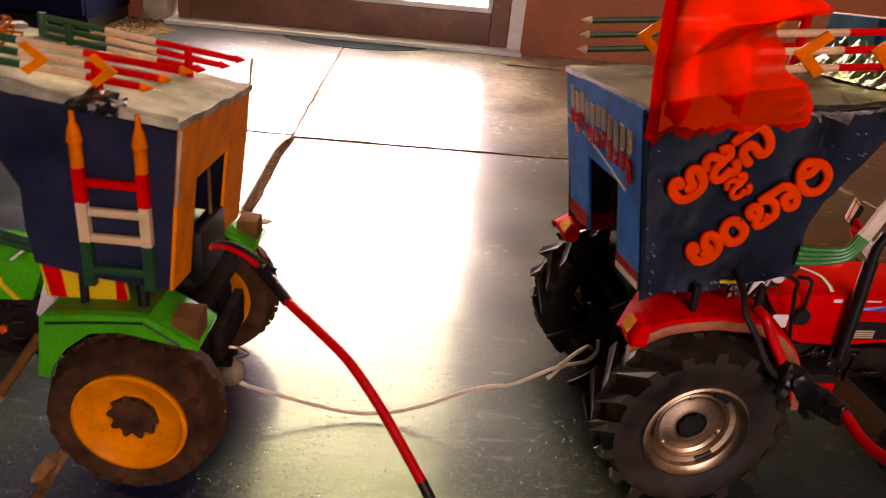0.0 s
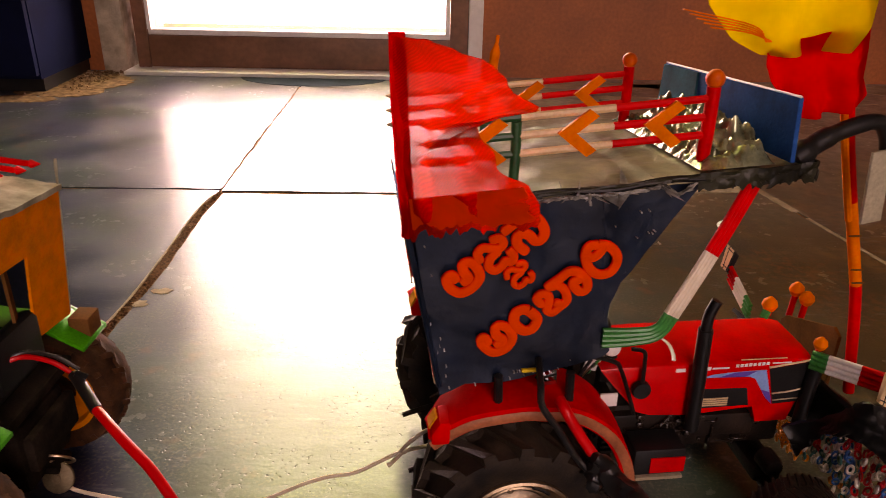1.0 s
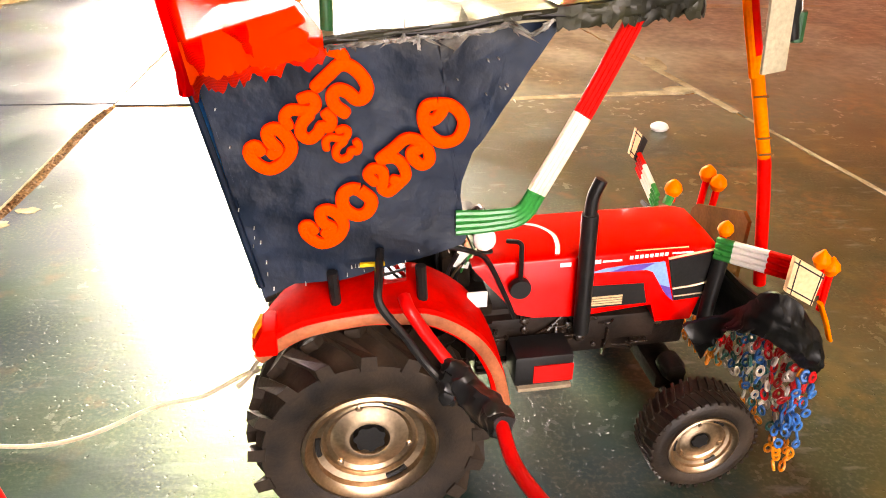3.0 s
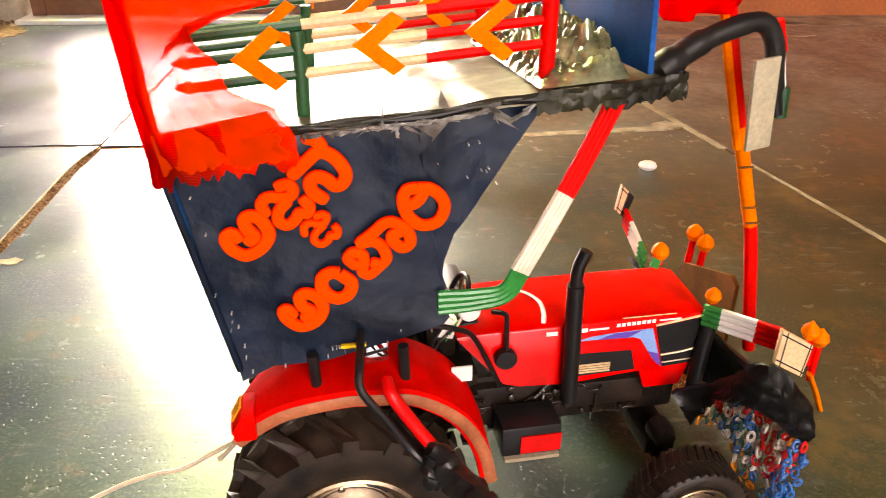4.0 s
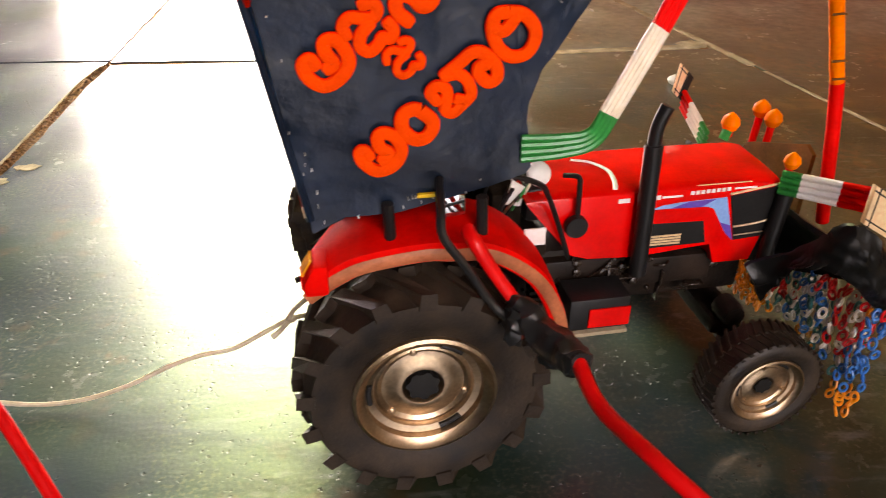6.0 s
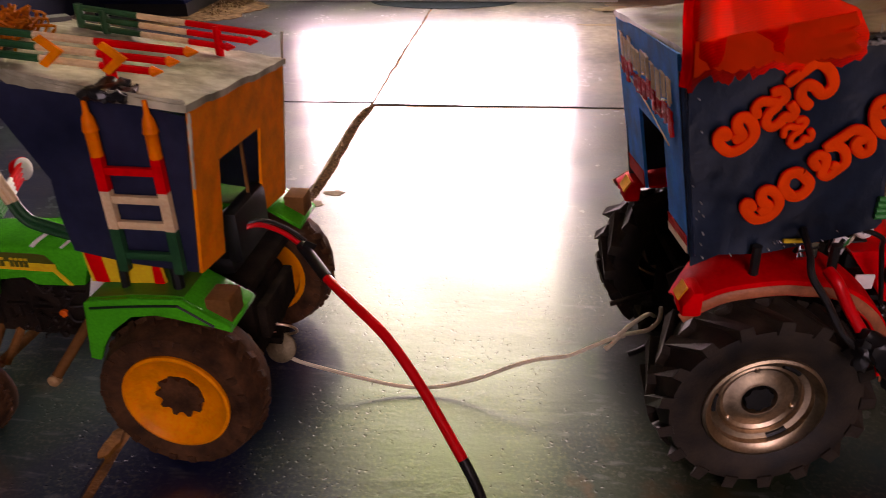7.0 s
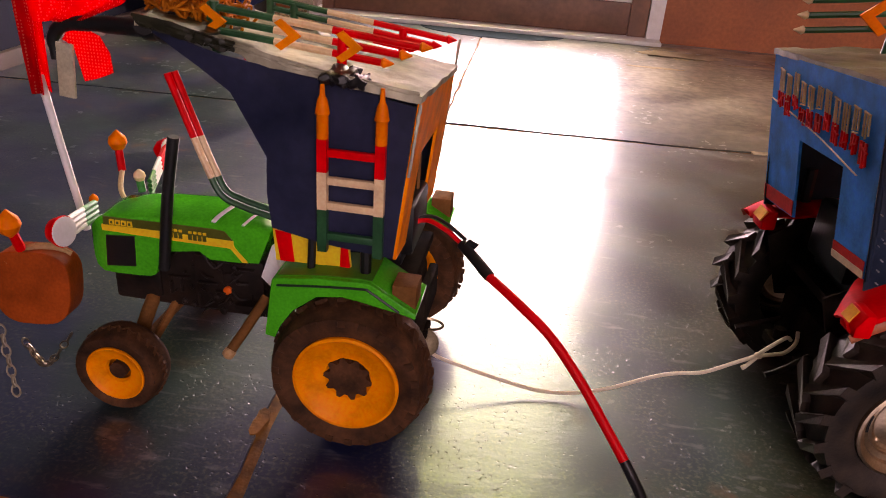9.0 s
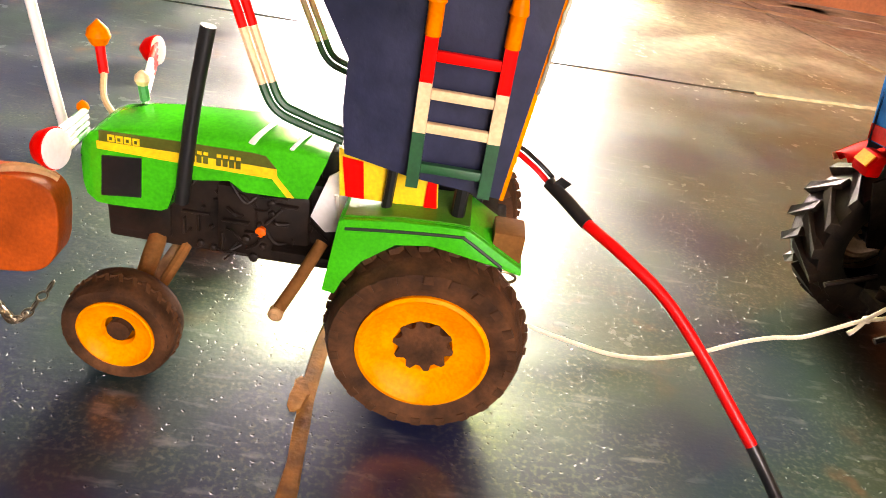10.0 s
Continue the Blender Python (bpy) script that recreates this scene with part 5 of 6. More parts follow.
def gauze(name, colour, open_part, lines, through_part=0.78):
    """Thin woven cloth: lets light through, with see-through lines between the threads."""
    m = bpy.data.materials.new(name)
    m.use_nodes = True
    n, l = m.node_tree.nodes, m.node_tree.links
    n.remove(n["Principled BSDF"])
    dif, trl, tra = n.new("ShaderNodeBsdfDiffuse"), n.new("ShaderNodeBsdfTranslucent"), n.new("ShaderNodeBsdfTransparent")
    tc = n.new("ShaderNodeTexCoord")
    ns = n.new("ShaderNodeTexNoise")
    ns.inputs["Scale"].default_value = 90
    l.new(tc.outputs["Object"], ns.inputs["Vector"])
    rp = n.new("ShaderNodeValToRGB")
    c = Vector(colour)
    rp.color_ramp.elements[0].color, rp.color_ramp.elements[1].color = (*(c * 0.8), 1), (*(c * 1.15), 1)
    l.new(ns.outputs["Fac"], rp.inputs["Fac"])
    l.new(rp.outputs["Color"], dif.inputs["Color"])
    l.new(rp.outputs["Color"], trl.inputs["Color"])
    a, b = n.new("ShaderNodeMixShader"), n.new("ShaderNodeMixShader")
    a.inputs[0].default_value = through_part
    l.new(dif.outputs[0], a.inputs[1])
    l.new(trl.outputs[0], a.inputs[2])
    if open_part:
        wv = n.new("ShaderNodeTexWave")
        wv.bands_direction = "Z"
        wv.inputs["Scale"].default_value, wv.inputs["Distortion"].default_value = lines, 0.25
        l.new(tc.outputs["Object"], wv.inputs["Vector"])
        mr = n.new("ShaderNodeMapRange")
        mr.inputs["From Min"].default_value, mr.inputs["From Max"].default_value = 0.2, 0.8
        mr.inputs["To Min"].default_value, mr.inputs["To Max"].default_value = open_part * 0.45, open_part
        l.new(wv.outputs["Fac"], mr.inputs["Value"])
        l.new(mr.outputs["Result"], b.inputs[0])
    else:
        b.inputs[0].default_value = 0.0
    l.new(a.outputs[0], b.inputs[1])
    l.new(tra.outputs[0], b.inputs[2])
    l.new(b.outputs[0], n["Material Output"].inputs["Surface"])
    return m


GAUZE = gauze("red_gauze", (0.95, 0.030, 0.003), 0.44, 480)
RED_CLOTH = gauze("red_cloth", (0.70, 0.008, 0.008), 0.0, 0)
HEM_CLOTH = gauze("orange_red_cloth", (0.95, 0.06, 0.006), 0.0, 0, 0.3)
YEL_CLOTH = gauze("yellow_cloth", (0.78, 0.62, 0.01), 0.0, 0)
def dotted():
    m = gauze("dotted_red_cloth", (0.75, 0.02, 0.015), 0.0, 0)
    n, l = m.node_tree.nodes, m.node_tree.links
    tc = [x for x in n if x.type == "TEX_COORD"][0]
    v = n.new("ShaderNodeTexVoronoi")
    v.inputs["Scale"].default_value, v.inputs["Randomness"].default_value = 480, 0.15
    l.new(tc.outputs["Object"], v.inputs["Vector"])
    g = n.new("ShaderNodeMath")
    g.operation, g.inputs[1].default_value = "LESS_THAN", 0.30
    l.new(v.outputs["Distance"], g.inputs[0])
    mx = n.new("ShaderNodeMix")
    mx.data_type = "RGBA"
    old = [x for x in n if x.type == "VALTORGB"][0]
    l.new(g.outputs[0], mx.inputs["Factor"])
    l.new(old.outputs["Color"], mx.inputs["A"])
    mx.inputs["B"].default_value = (0.88, 0.20, 0.11, 1)
    for x in n:
        if x.type in ("BSDF_DIFFUSE", "BSDF_TRANSLUCENT"):
            l.new(mx.outputs["Result"], x.inputs["Color"])
    return m
DOTTED = dotted()


def drape(left, right, y, wave, folds, nu=22, nv=26, thick=0.0005, lean=0.0, ragged=0.0):
    """Hanging cloth between two x, z lines, with folds across y."""
    def along(pts, t):
        f = t * (len(pts) - 1)
        i = min(int(f), len(pts) - 2)
        return Vector(pts[i]).lerp(Vector(pts[i + 1]), f - i)
    def fn(u, v):
        p = along(left, v).lerp(along(right, v), u)
        p.y += ragged * v ** 3 * (noise.noise((u * 9, y * 40, 2)) + 0.6 * noise.noise((u * 31, y * 40, 5)))
        p.x += ragged * u ** 4 * noise.noise((v * 14, 3, y * 50))
        return (p.x, y + lean * u + wave * math.sin(folds * 2 * math.pi * u + 2.1 * v) * (0.35 + v), p.y)
    return sheet(fn, nu, nv, thick)


def strut(parent, pts, stops, side, width=0.0036, n=4, r=0.0022, close=1.0):
    """A flat bundle of straws along x, z points at one y (or x, y, z points); stops say where the paint changes, close how the bundle narrows."""
    line = smooth_line([p if len(p) == 3 else (p[0], side, p[1]) for p in pts], 6)
    k0 = 0
    for frac, mat, label in stops:
        k1 = round(frac * (len(line) - 1))
        seg = line[k0:k1 + 1]
        for j in range(n):
            moved = []
            for i, p in enumerate(seg):
                a, b = line[max(k0 + i - 1, 0)], line[min(k0 + i + 1, len(line) - 1)]
                d = (b - a).normalized()
                t = min(1.0, 2.0 * (k0 + i) / (len(line) - 1))
                moved.append(p + Vector((-d.z, 0, d.x)) * (j - (n - 1) / 2) * width * (1 + (close - 1) * t))
            part("strut_straw", tube(moved, r, 8, 0), mat, parent, label if j == 0 else "")
        k0 = k1


def rail(parent, x0, x1, y, z, slope, colours, tip):
    """A painted stick in coloured lengths, with a pointed tip at x0."""
    last = x0
    for x, mat in colours:
        part("rail", tube([(last, y, z + slope * last), (x, y, z + slope * x)], 0.0021, 8, 0), mat, parent)
        last = x
    d = -1 if x1 > x0 else 1
    part("rail_tip", lathe([(0.0021, 0), (0.0030, d * 0.0012), (0.0004, d * 0.007)], 8, (x0, y, z + slope * x0), "x"), tip, parent)


def chevron(parent, x, y, z, reach, half, thick, mat):
    """A flat arrowhead of card whose point is at x."""
    w = abs(reach) * 0.62
    s = 1 if reach > 0 else -1
    out = [(x, z), (x + reach, z + half), (x + reach + s * w * 0.5, z + half * 0.72), (x + s * w, z), (x + reach + s * w * 0.5, z - half * 0.72), (x + reach, z - half)]
    return part("chevron", prism(out, y - thick / 2, y + thick / 2), mat, parent, "")


def fence(at, label, y, z, slope, x0, x1, colours, tip, chevs, reach, posts, half=0.0125, card=BUD, gap=0.0096, cut=(0, 0, 0)):
    f = thing("roof_fence", at, label, "fence", "fences on the canopy roofs")
    for k in range(3):
        rail(f, x0 + cut[k], x1, y, z + k * gap, slope, colours, tip)
    for x in chevs:
        chevron(f, x, y - (0.0030 if FACE[0] < 0 else -0.0030), z + gap + slope * x, reach, half, 0.002, card)
    for x, z0, z1, mat, knob in posts:
        p = part("post", tube([(x, y, z0), (x + 0.0004, y, (z0 + z1) / 2), (x, y, z1)], 0.0036 if knob else 0.0028, 10, 2), mat, f)
        if knob:
            part("knob", ball((x, y, z1 + 0.004), 0.0050, n=12), knob, p)
    return f


FACE = [-1]

# ---- red canopy ----
can = thing("canopy", RT, "black vinyl canopy with orange lettering and a blue doorway", "canopy", "canopies")
side = [(-0.046, 0.143), (-0.0535, 0.2115), (-0.062, 0.2515), (-0.035, 0.2615), (-0.01, 0.2655), (0.037, 0.2665), (0.072, 0.2695), (0.085, 0.2715), (0.100, 0.2775), (0.094, 0.2745), (0.0778, 0.2495), (0.0631, 0.2251), (0.0545, 0.2135), (0.0502, 0.2065), (0.0489, 0.1978),
        (0.0485, 0.190), (0.0502, 0.180), (0.0515, 0.1685), (0.0490, 0.1655), (0.034, 0.1605), (0.012, 0.1575), (-0.010, 0.1500), (-0.031, 0.1490)]


def wrinkled(outline, y, thick, amount, seed):
    """A hanging vinyl side: filled outline cut into small faces with shallow creases."""
    bm = bmesh.new()
    vs = [bm.verts.new((a, y, b)) for a, b in outline]
    f = bm.faces.new(vs)
    bmesh.ops.triangulate(bm, faces=[f])
    for _ in range(4):
        bmesh.ops.subdivide_edges(bm, edges=[e for e in bm.edges if e.calc_length() > 0.006], cuts=1)
        bmesh.ops.triangulate(bm, faces=bm.faces[:])
    for v in bm.verts:
        q = v.co
        v.co.y += amount * (noise.noise((q.x * 38 + seed, q.z * 16, seed)) + 0.6 * noise.noise((q.x * 22 + q.z * 70, q.z * 60, seed + 3)) + 0.35 * abs(noise.noise((q.x * 90 - q.z * 60, q.z * 110, seed + 6))))
    rim = [e for e in bm.edges if len(e.link_faces) == 1]
    twin = {v: bm.verts.new(v.co + Vector((0, thick, 0))) for v in bm.verts[:]}
    for f in bm.faces[:]:
        bm.faces.new([twin[v] for v in f.verts][::-1])
    for e in rim:
        a, b = e.verts
        bm.faces.new((a, b, twin[b], twin[a]))
    return bm


near = part("side_sheet", wrinkled(side, -0.080, 0.0012, 0.0022, 1), VINYL, can, "creased black vinyl side sheet")
part("side_sheet", wrinkled([(a, b - 0.012) for a, b in side], 0.070, 0.0012, 0.0010, 5), VINYL, can)
HEM = smooth_line([(-0.008, -0.0835, 0.2620), (0.014, -0.0845, 0.2640), (0.0314, -0.0845, 0.2652), (0.0535, -0.0845, 0.2668), (0.066, -0.0845, 0.2692), (0.0755, -0.0845, 0.2650), (0.084, -0.0845, 0.2705)], 7)
rng = random.Random(17)
# pale dashes painted for highlights on the crinkled glossy top edge
for k in range(len(HEM) - 2):
    if rng.random() < 0.5 and HEM[k].x > -0.006:
        part("hem_glint", tube([HEM[k], HEM[k].lerp(HEM[k + 1], rng.uniform(0.3, 0.9))], rng.uniform(0.0002, 0.0008), 6, 0, flat=0.6), BEIGE if k % 3 else CREAM, near)
# white flecks: chips on the rear edge, glints painted along the bottom
for k in range(30):
    t = rng.random()
    if k < 9:
        x, z = -0.046 - 0.016 * t + rng.uniform(0, 0.006), 0.155 + 0.09 * t
    elif k < 22:
        x = -0.042 + 0.085 * t
        z = 0.147 + 0.013 * t + abs(rng.gauss(0, 0.004))
    else:
        x, z = rng.uniform(0.035, 0.078), rng.uniform(0.235, 0.258)
    h = rng.uniform(0.0001, 0.0005)
    part("white_fleck", box(x, x + rng.uniform(0.0002, 0.0006), -0.0828, -0.0800, z, z + h * 1.6), WHITE, near)
PALE_TAPE = material("clear_wrinkled_tape", (0.06, 0.065, 0.065), 0.22, vary=0.6, scale=120, bump=1.0, fine=260, other=(0.40, 0.40, 0.36), spec=0.5)
ZR = lambda x, y: 0.2635 + 0.125 * (x + 0.06) * (0.5 if x < 0.06 else 0.62) - 0.085 * (y + 0.083)
def roof_sheet(zf, x0, x1, y0, y1, thick, seed):
    def fn(u, v):
        x, y = x0 + (x1 - x0) * u, y0 + (y1 - y0) * v
        return (x, y, zf(x, y) + 0.0016 * noise.noise((x * 45, y * 45, seed)) + 0.0008 * noise.noise((x * 140, y * 140, seed)))
    return sheet(fn, 44, 34, thick)
part("roof", roof_sheet(ZR, -0.067, 0.146, -0.083, 0.076, 0.004, 2), SILVERY, can, "worn shiny roof sheet")
part("roof_edge", tube([(-0.066, -0.083, ZR(-0.066, -0.083) - 0.001), (-0.02, -0.0836, ZR(-0.02, -0.083) - 0.0022), (0.01, -0.0832, ZR(0.01, -0.083) - 0.0008), (0.04, -0.084, ZR(0.04, -0.083) - 0.002), (0.07, -0.0834, ZR(0.07, -0.083) - 0.001), (0.10, -0.083, ZR(0.1, -0.083) - 0.003), (0.148, -0.078, ZR(0.146, -0.083) - 0.003)], 0.0019, 8), BLACK, can, "black taped roof edge")
part("roof_edge", tube([(0.148, -0.080, ZR(0.148, -0.08) - 0.002), (0.151, 0.0, ZR(0.148, 0.0) - 0.004), (0.148, 0.075, ZR(0.148, 0.075) - 0.002)], 0.0045, 8), BLACK, can)
def crumpled(parent, path, drop, seed, mat, label):
    """Creased tape or foil folded over an edge: path of points, hanging down by drop."""
    line = smooth_line(path, 9)
    def fn(u, v):
        p = line[min(int(u * (len(line) - 1) + 0.5), len(line) - 1)]
        q = Vector((p.x * 160, p.y * 160, v * 2.2 + seed))
        n = noise.noise(q), noise.noise(q + Vector((7, 3, 1))), noise.noise(q * 2.3)
        return (p.x + 0.0018 * n[0], p.y - 0.0012 - 0.0022 * abs(n[1]), p.z + 0.0015 - v * drop * (1 + 0.5 * n[2]))
    return part("crumpled_tape", sheet(fn, len(line) * 2, 9, 0.0006), mat, parent, label)
GLOSSY = material("glossy_black_tape", (0.005, 0.006, 0.005), 0.38, vary=0.4, bump=0.5, fine=200, other=(0.035, 0.035, 0.018), spec=0.3)
crumpled(can, [(0.086, -0.083, ZR(0.086, -0.083)), (0.11, -0.084, ZR(0.11, -0.083)), (0.13, -0.084, ZR(0.13, -0.083)), (0.150, -0.082, ZR(0.15, -0.083))], 0.0095, 1, GLOSSY, "creased black tape round the roof's front corner")
crumpled(can, [(0.151, -0.082, ZR(0.15, -0.083)), (0.1535, -0.03, ZR(0.15, -0.03)), (0.1535, 0.03, ZR(0.15, 0.03)), (0.150, 0.074, ZR(0.15, 0.074))], 0.010, 3, GLOSSY, "")
crumpled(can, [(-0.066, -0.083, ZR(-0.066, -0.083) - 0.001), (-0.03, -0.0835, ZR(-0.03, -0.083) - 0.001), (0.02, -0.0835, ZR(0.02, -0.083) - 0.001), (0.086, -0.083, ZR(0.086, -0.083) - 0.001)], 0.0022, 5, GLOSSY, "")
crumpled(near, HEM, 0.0014, 8, PALE_TAPE, "wrinkled clear tape along the top of the sheet")
def back_sheet(parent, xz, y0, y1, zt0, zt1, door, zl, bottoms, mat, label):
    """A slanting end wall with an open doorway: xz gives x from z; y0 is the near side."""
    dn, df = door
    out = [(y0, bottoms[0]), (y0, zt0), (y1, zt1), (y1, bottoms[1]), (df, bottoms[1] + 0.006), (df, zl), (dn, zl + 0.004), (dn, bottoms[0] - 0.004)]
    bm = prism(out, -0.001, 0.001, "x")
    for v in bm.verts:
        v.co.x += xz(v.co.z)
    return part("back_sheet", bm, mat, parent, label)
XR = lambda z: -0.066 + (0.2515 - z) * 0.19
part("corner_tape", tube([(XR(z) + 0.0004, -0.0808, z) for z in (0.150, 0.175, 0.2, 0.225, 0.2515)], 0.0017, 8, 3), VINYL, can, "black taped rear corner")
bs = back_sheet(can, XR, -0.079, 0.074, ZR(-0.066, -0.08) - 0.003, ZR(-0.066, 0.074) - 0.003, (-0.040, 0.022), 0.200, (0.150, 0.138), BLUE, "blue paper back wall with a doorway")
def on_back(xz, out, lift, mat, parent, label=""):
    bm = prism(out, -0.0018 - lift, -0.0012, "x")
    for v in bm.verts:
        v.co.x += xz(v.co.z)
    return part("band" if label else "lettering_bar", bm, mat, parent, label)
on_back(XR, [(-0.0785, 0.151), (-0.0405, 0.147), (-0.0405, 0.157), (-0.0785, 0.161)], 0, MATTE_RED, bs, "red band at the foot of the wall")
on_back(XR, [(-0.0785, 0.1502), (-0.0405, 0.1462), (-0.0405, 0.151), (-0.0785, 0.155)], 0.0004, CREAM, bs, "cream band at the foot of the wall")
on_back(XR, [(0.0225, 0.145), (0.0735, 0.139), (0.0735, 0.15), (0.0225, 0.156)], 0, MATTE_RED, bs, "red band at the foot of the wall")
rng = random.Random(12)


def stroke(a, c, w, lift, mat):
    """A thin painted line on the back wall from one y, z to another."""
    d = (Vector(c) - Vector(a)).normalized() * w
    on_back(XR, [(a[0] - d.y, a[1] + d.x), (c[0] - d.y, c[1] + d.x), (c[0] + d.y, c[1] - d.x), (a[0] + d.y, a[1] - d.x)], lift, mat, bs)


for k in range(11):
    y = 0.060 - k * 0.0118
    zt = 0.2435 - 0.09 * (y + 0.08) * 0.35 + rng.uniform(-0.002, 0.002)
    h = rng.uniform(0.013, 0.019)
    for j in (0.0, 0.0028, 0.0060):
        stroke((y - j, zt - h + rng.uniform(0, 0.003)), (y - j + rng.uniform(-0.001, 0.001), zt), rng.uniform(0.00025, 0.00045), 0.0003, CREAM)
    if k % 3 != 2:
        stroke((y + 0.0005, zt), (y - 0.0065, zt - 0.0006), 0.0004, 0.0005, CREAM)
    if k % 2:
        stroke((y, zt - h), (y - 0.006, zt - h + 0.001), 0.0004, 0.0005, CREAM)
    zr, h = zt - 0.013 - rng.uniform(0, 0.004), rng.uniform(0.010, 0.017)
    for j in (0.0005, 0.0034, 0.0066):
        stroke((y - j, zr - h + rng.uniform(0, 0.003)), (y - j - rng.uniform(-0.0014, 0.0014), zr), rng.uniform(0.0004, 0.0008), 0.0007, STICK_RED)
    stroke((y, zr - h * rng.uniform(0.1, 0.9)), (y - 0.008, zr - h * rng.uniform(0.1, 0.9)), 0.0005, 0.0009, STICK_RED)
part("back_cord", tube([(XR(0.212) - 0.002, -0.060, 0.206), (XR(0.212) - 0.002, 0.0, 0.212), (XR(0.21) - 0.002, 0.074, 0.215)], 0.0005, 6), ROPE, can)
part("front_board", prism([(-0.094, 0.284), (-0.090, 0.316), (0.076, 0.301), (0.078, 0.272)], 0.128, 0.1305, "x", bev=0.0004), BOARD_BLUE, can, "upright blue board at the front of the roof")
part("teal_half", prism([(0.020, 0.2775), (0.022, 0.3055), (0.0755, 0.3005), (0.0775, 0.2725)], 0.1265, 0.1278, "x"), TEAL, can, "teal part of the front board")
part("board_edge", tube([(0.129, -0.090, 0.3165), (0.129, 0.076, 0.3015)], 0.0007, 6), WHITE, can)
bm = bmesh.new()
bmesh.ops.create_grid(bm, x_segments=44, y_segments=90, size=0.5)
for v in bm.verts:
    x, y = 0.108 + v.co.x * 0.040, -0.012 + v.co.y * 0.140
    lift = max(0.0, 1 - (2 * v.co.x) ** 4) * max(0.0, 1 - (2 * v.co.y) ** 6)
    v.co = (x, y, ZR(x, y) + 0.0015 + lift * (0.003 + max(0.0, v.co.x + 0.15) * 0.026 + 0.014 * abs(noise.noise((x * 110, y * 85, 3))) + 0.010 * abs(noise.noise((x * 240, y * 200, 1)))))
part("foil_wrap", bm, material("crumpled_foil", (0.10, 0.13, 0.05), 0.16, metal=0.55, vary=0.7, scale=80, bump=0.4, other=(0.62, 0.68, 0.40)), can, "crumpled shiny greenish plastic wrap")
STRAW_CREAM = material("cream_straw", (0.78, 0.67, 0.50), 0.4, vary=0.15, bump=0.1)
ST = ((0.58, LTGREEN, "green straws of the strut"), (0.78, STRAW_CREAM, "cream straws of the strut"), (1.0, STICK_RED, "red straws of the strut"))
strut(can, [(0.046, -0.0815, 0.1775), (0.064, -0.0820, 0.1778), (0.0775, -0.0832, 0.1812), (0.0858, -0.0835, 0.1958), (0.1087, -0.0750, 0.2325), (0.1315, -0.0650, 0.2715)], ST, -0.081, 0.0033, 4, 0.0017, 0.66)
strut(can, [(0.046, 0.166), (0.066, 0.168), (0.079, 0.173), (0.0865, 0.188), (0.105, 0.225), (0.128, 0.262)], ST, 0.070)
for x in (-0.012, 0.030):
    part("leg", tube([(x, -0.0835, 0.134), (x - 0.001, -0.0838, 0.157)], 0.0027, 8, 0), BLACK, can, "black leg of the canopy")
    part("leg", tube([(x - 0.004, 0.069, 0.130), (x - 0.006, 0.069, 0.165)], 0.0042, 8, 0), BLACK, can)
part("tie", box(0.000, 0.012, -0.0845, -0.082, 0.1585, 0.1605, 0.0008), YELLOW, can, "yellow tie at the foot of the sheet")


def felt_letter(parent, character, origin, half, *strokes):
    """A felt letter cut along its strokes: points in millimetres along and across a line of writing that rises at 42 degrees."""
    c, s = math.cos(radians(42)), math.sin(radians(42))
    def cut_band(line, r, y0, y1):
        pts = smooth_line([(origin[0] + (c * a - s * b) * 0.001, 0, origin[1] + (s * a + c * b) * 0.001) for a, b in line], 5)
        bm, rings = bmesh.new(), []
        n = len(pts) - 1
        closed = (pts[0] - pts[-1]).length < 0.0005
        for i, p in enumerate(pts):
            d = (pts[min(i + 1, n)] - pts[max(i - 1, 0)]).normalized()
            w = Vector((-d.z, 0, d.x)) * r
            for e in ([0] if closed or 0 < i < n else [-0.8, -0.45, 0] if i == 0 else [0, 0.45, 0.8]):
                k, q = math.sqrt(1 - e * e), p + d * (e * r)
                rings.append([bm.verts.new((q.x + m * w.x * k, y, q.z + m * w.z * k)) for m, y in ((-1, y1), (-1, y0), (-0.55, y0 - 0.0004), (0.55, y0 - 0.0004), (1, y0), (1, y1))])
        for a, b in zip(rings, rings[1:]):
            for k in range(6):
                j = (k + 1) % 6
                bm.faces.new((a[k], a[j], b[j], b[k]))
        bm.faces.new(rings[0][::-1]), bm.faces.new(rings[-1])
        return bm
    out = [merge(*[cut_band(line, r, y - 0.00015 * k, y + 0.001) for k, line in enumerate(strokes)]) for r, y in ((half - 0.0005, -0.0842), (half - 0.0001, -0.0834))]
    ob = part("letter", out[0], FELT, parent, "orange felt letter " + character)
    part("letter_edge", out[1], FELT_EDGE, ob, "red edge of the letter")


UPPER, LOWER = (-0.040, 0.2135), (-0.020, 0.175)
felt_letter(can, "ಅ", UPPER, 0.0030, [(4.4, 4), (4.5, 7), (1, 7), (-1, 2), (1, -4.5), (8, -6.5), (14.5, -4.5), (17, 1), (16.5, 6), (13, 7.5), (10.5, 4), (10, -0.5), (7, -0.5)])
felt_letter(can, "ಜ", UPPER, 0.0027, [(21, 3.5), (22.5, 7), (26.5, 7.5), (29.5, 4.5), (32.5, 1.5), (36, 2), (36.8, 5.5), (33.5, 7.5)], [(30.5, 0.5), (25.5, 0), (22, -3), (23, -7), (27.5, -7.5), (30.5, -6.5), (32.5, -9), (35.5, -7.5), (36, -4)])
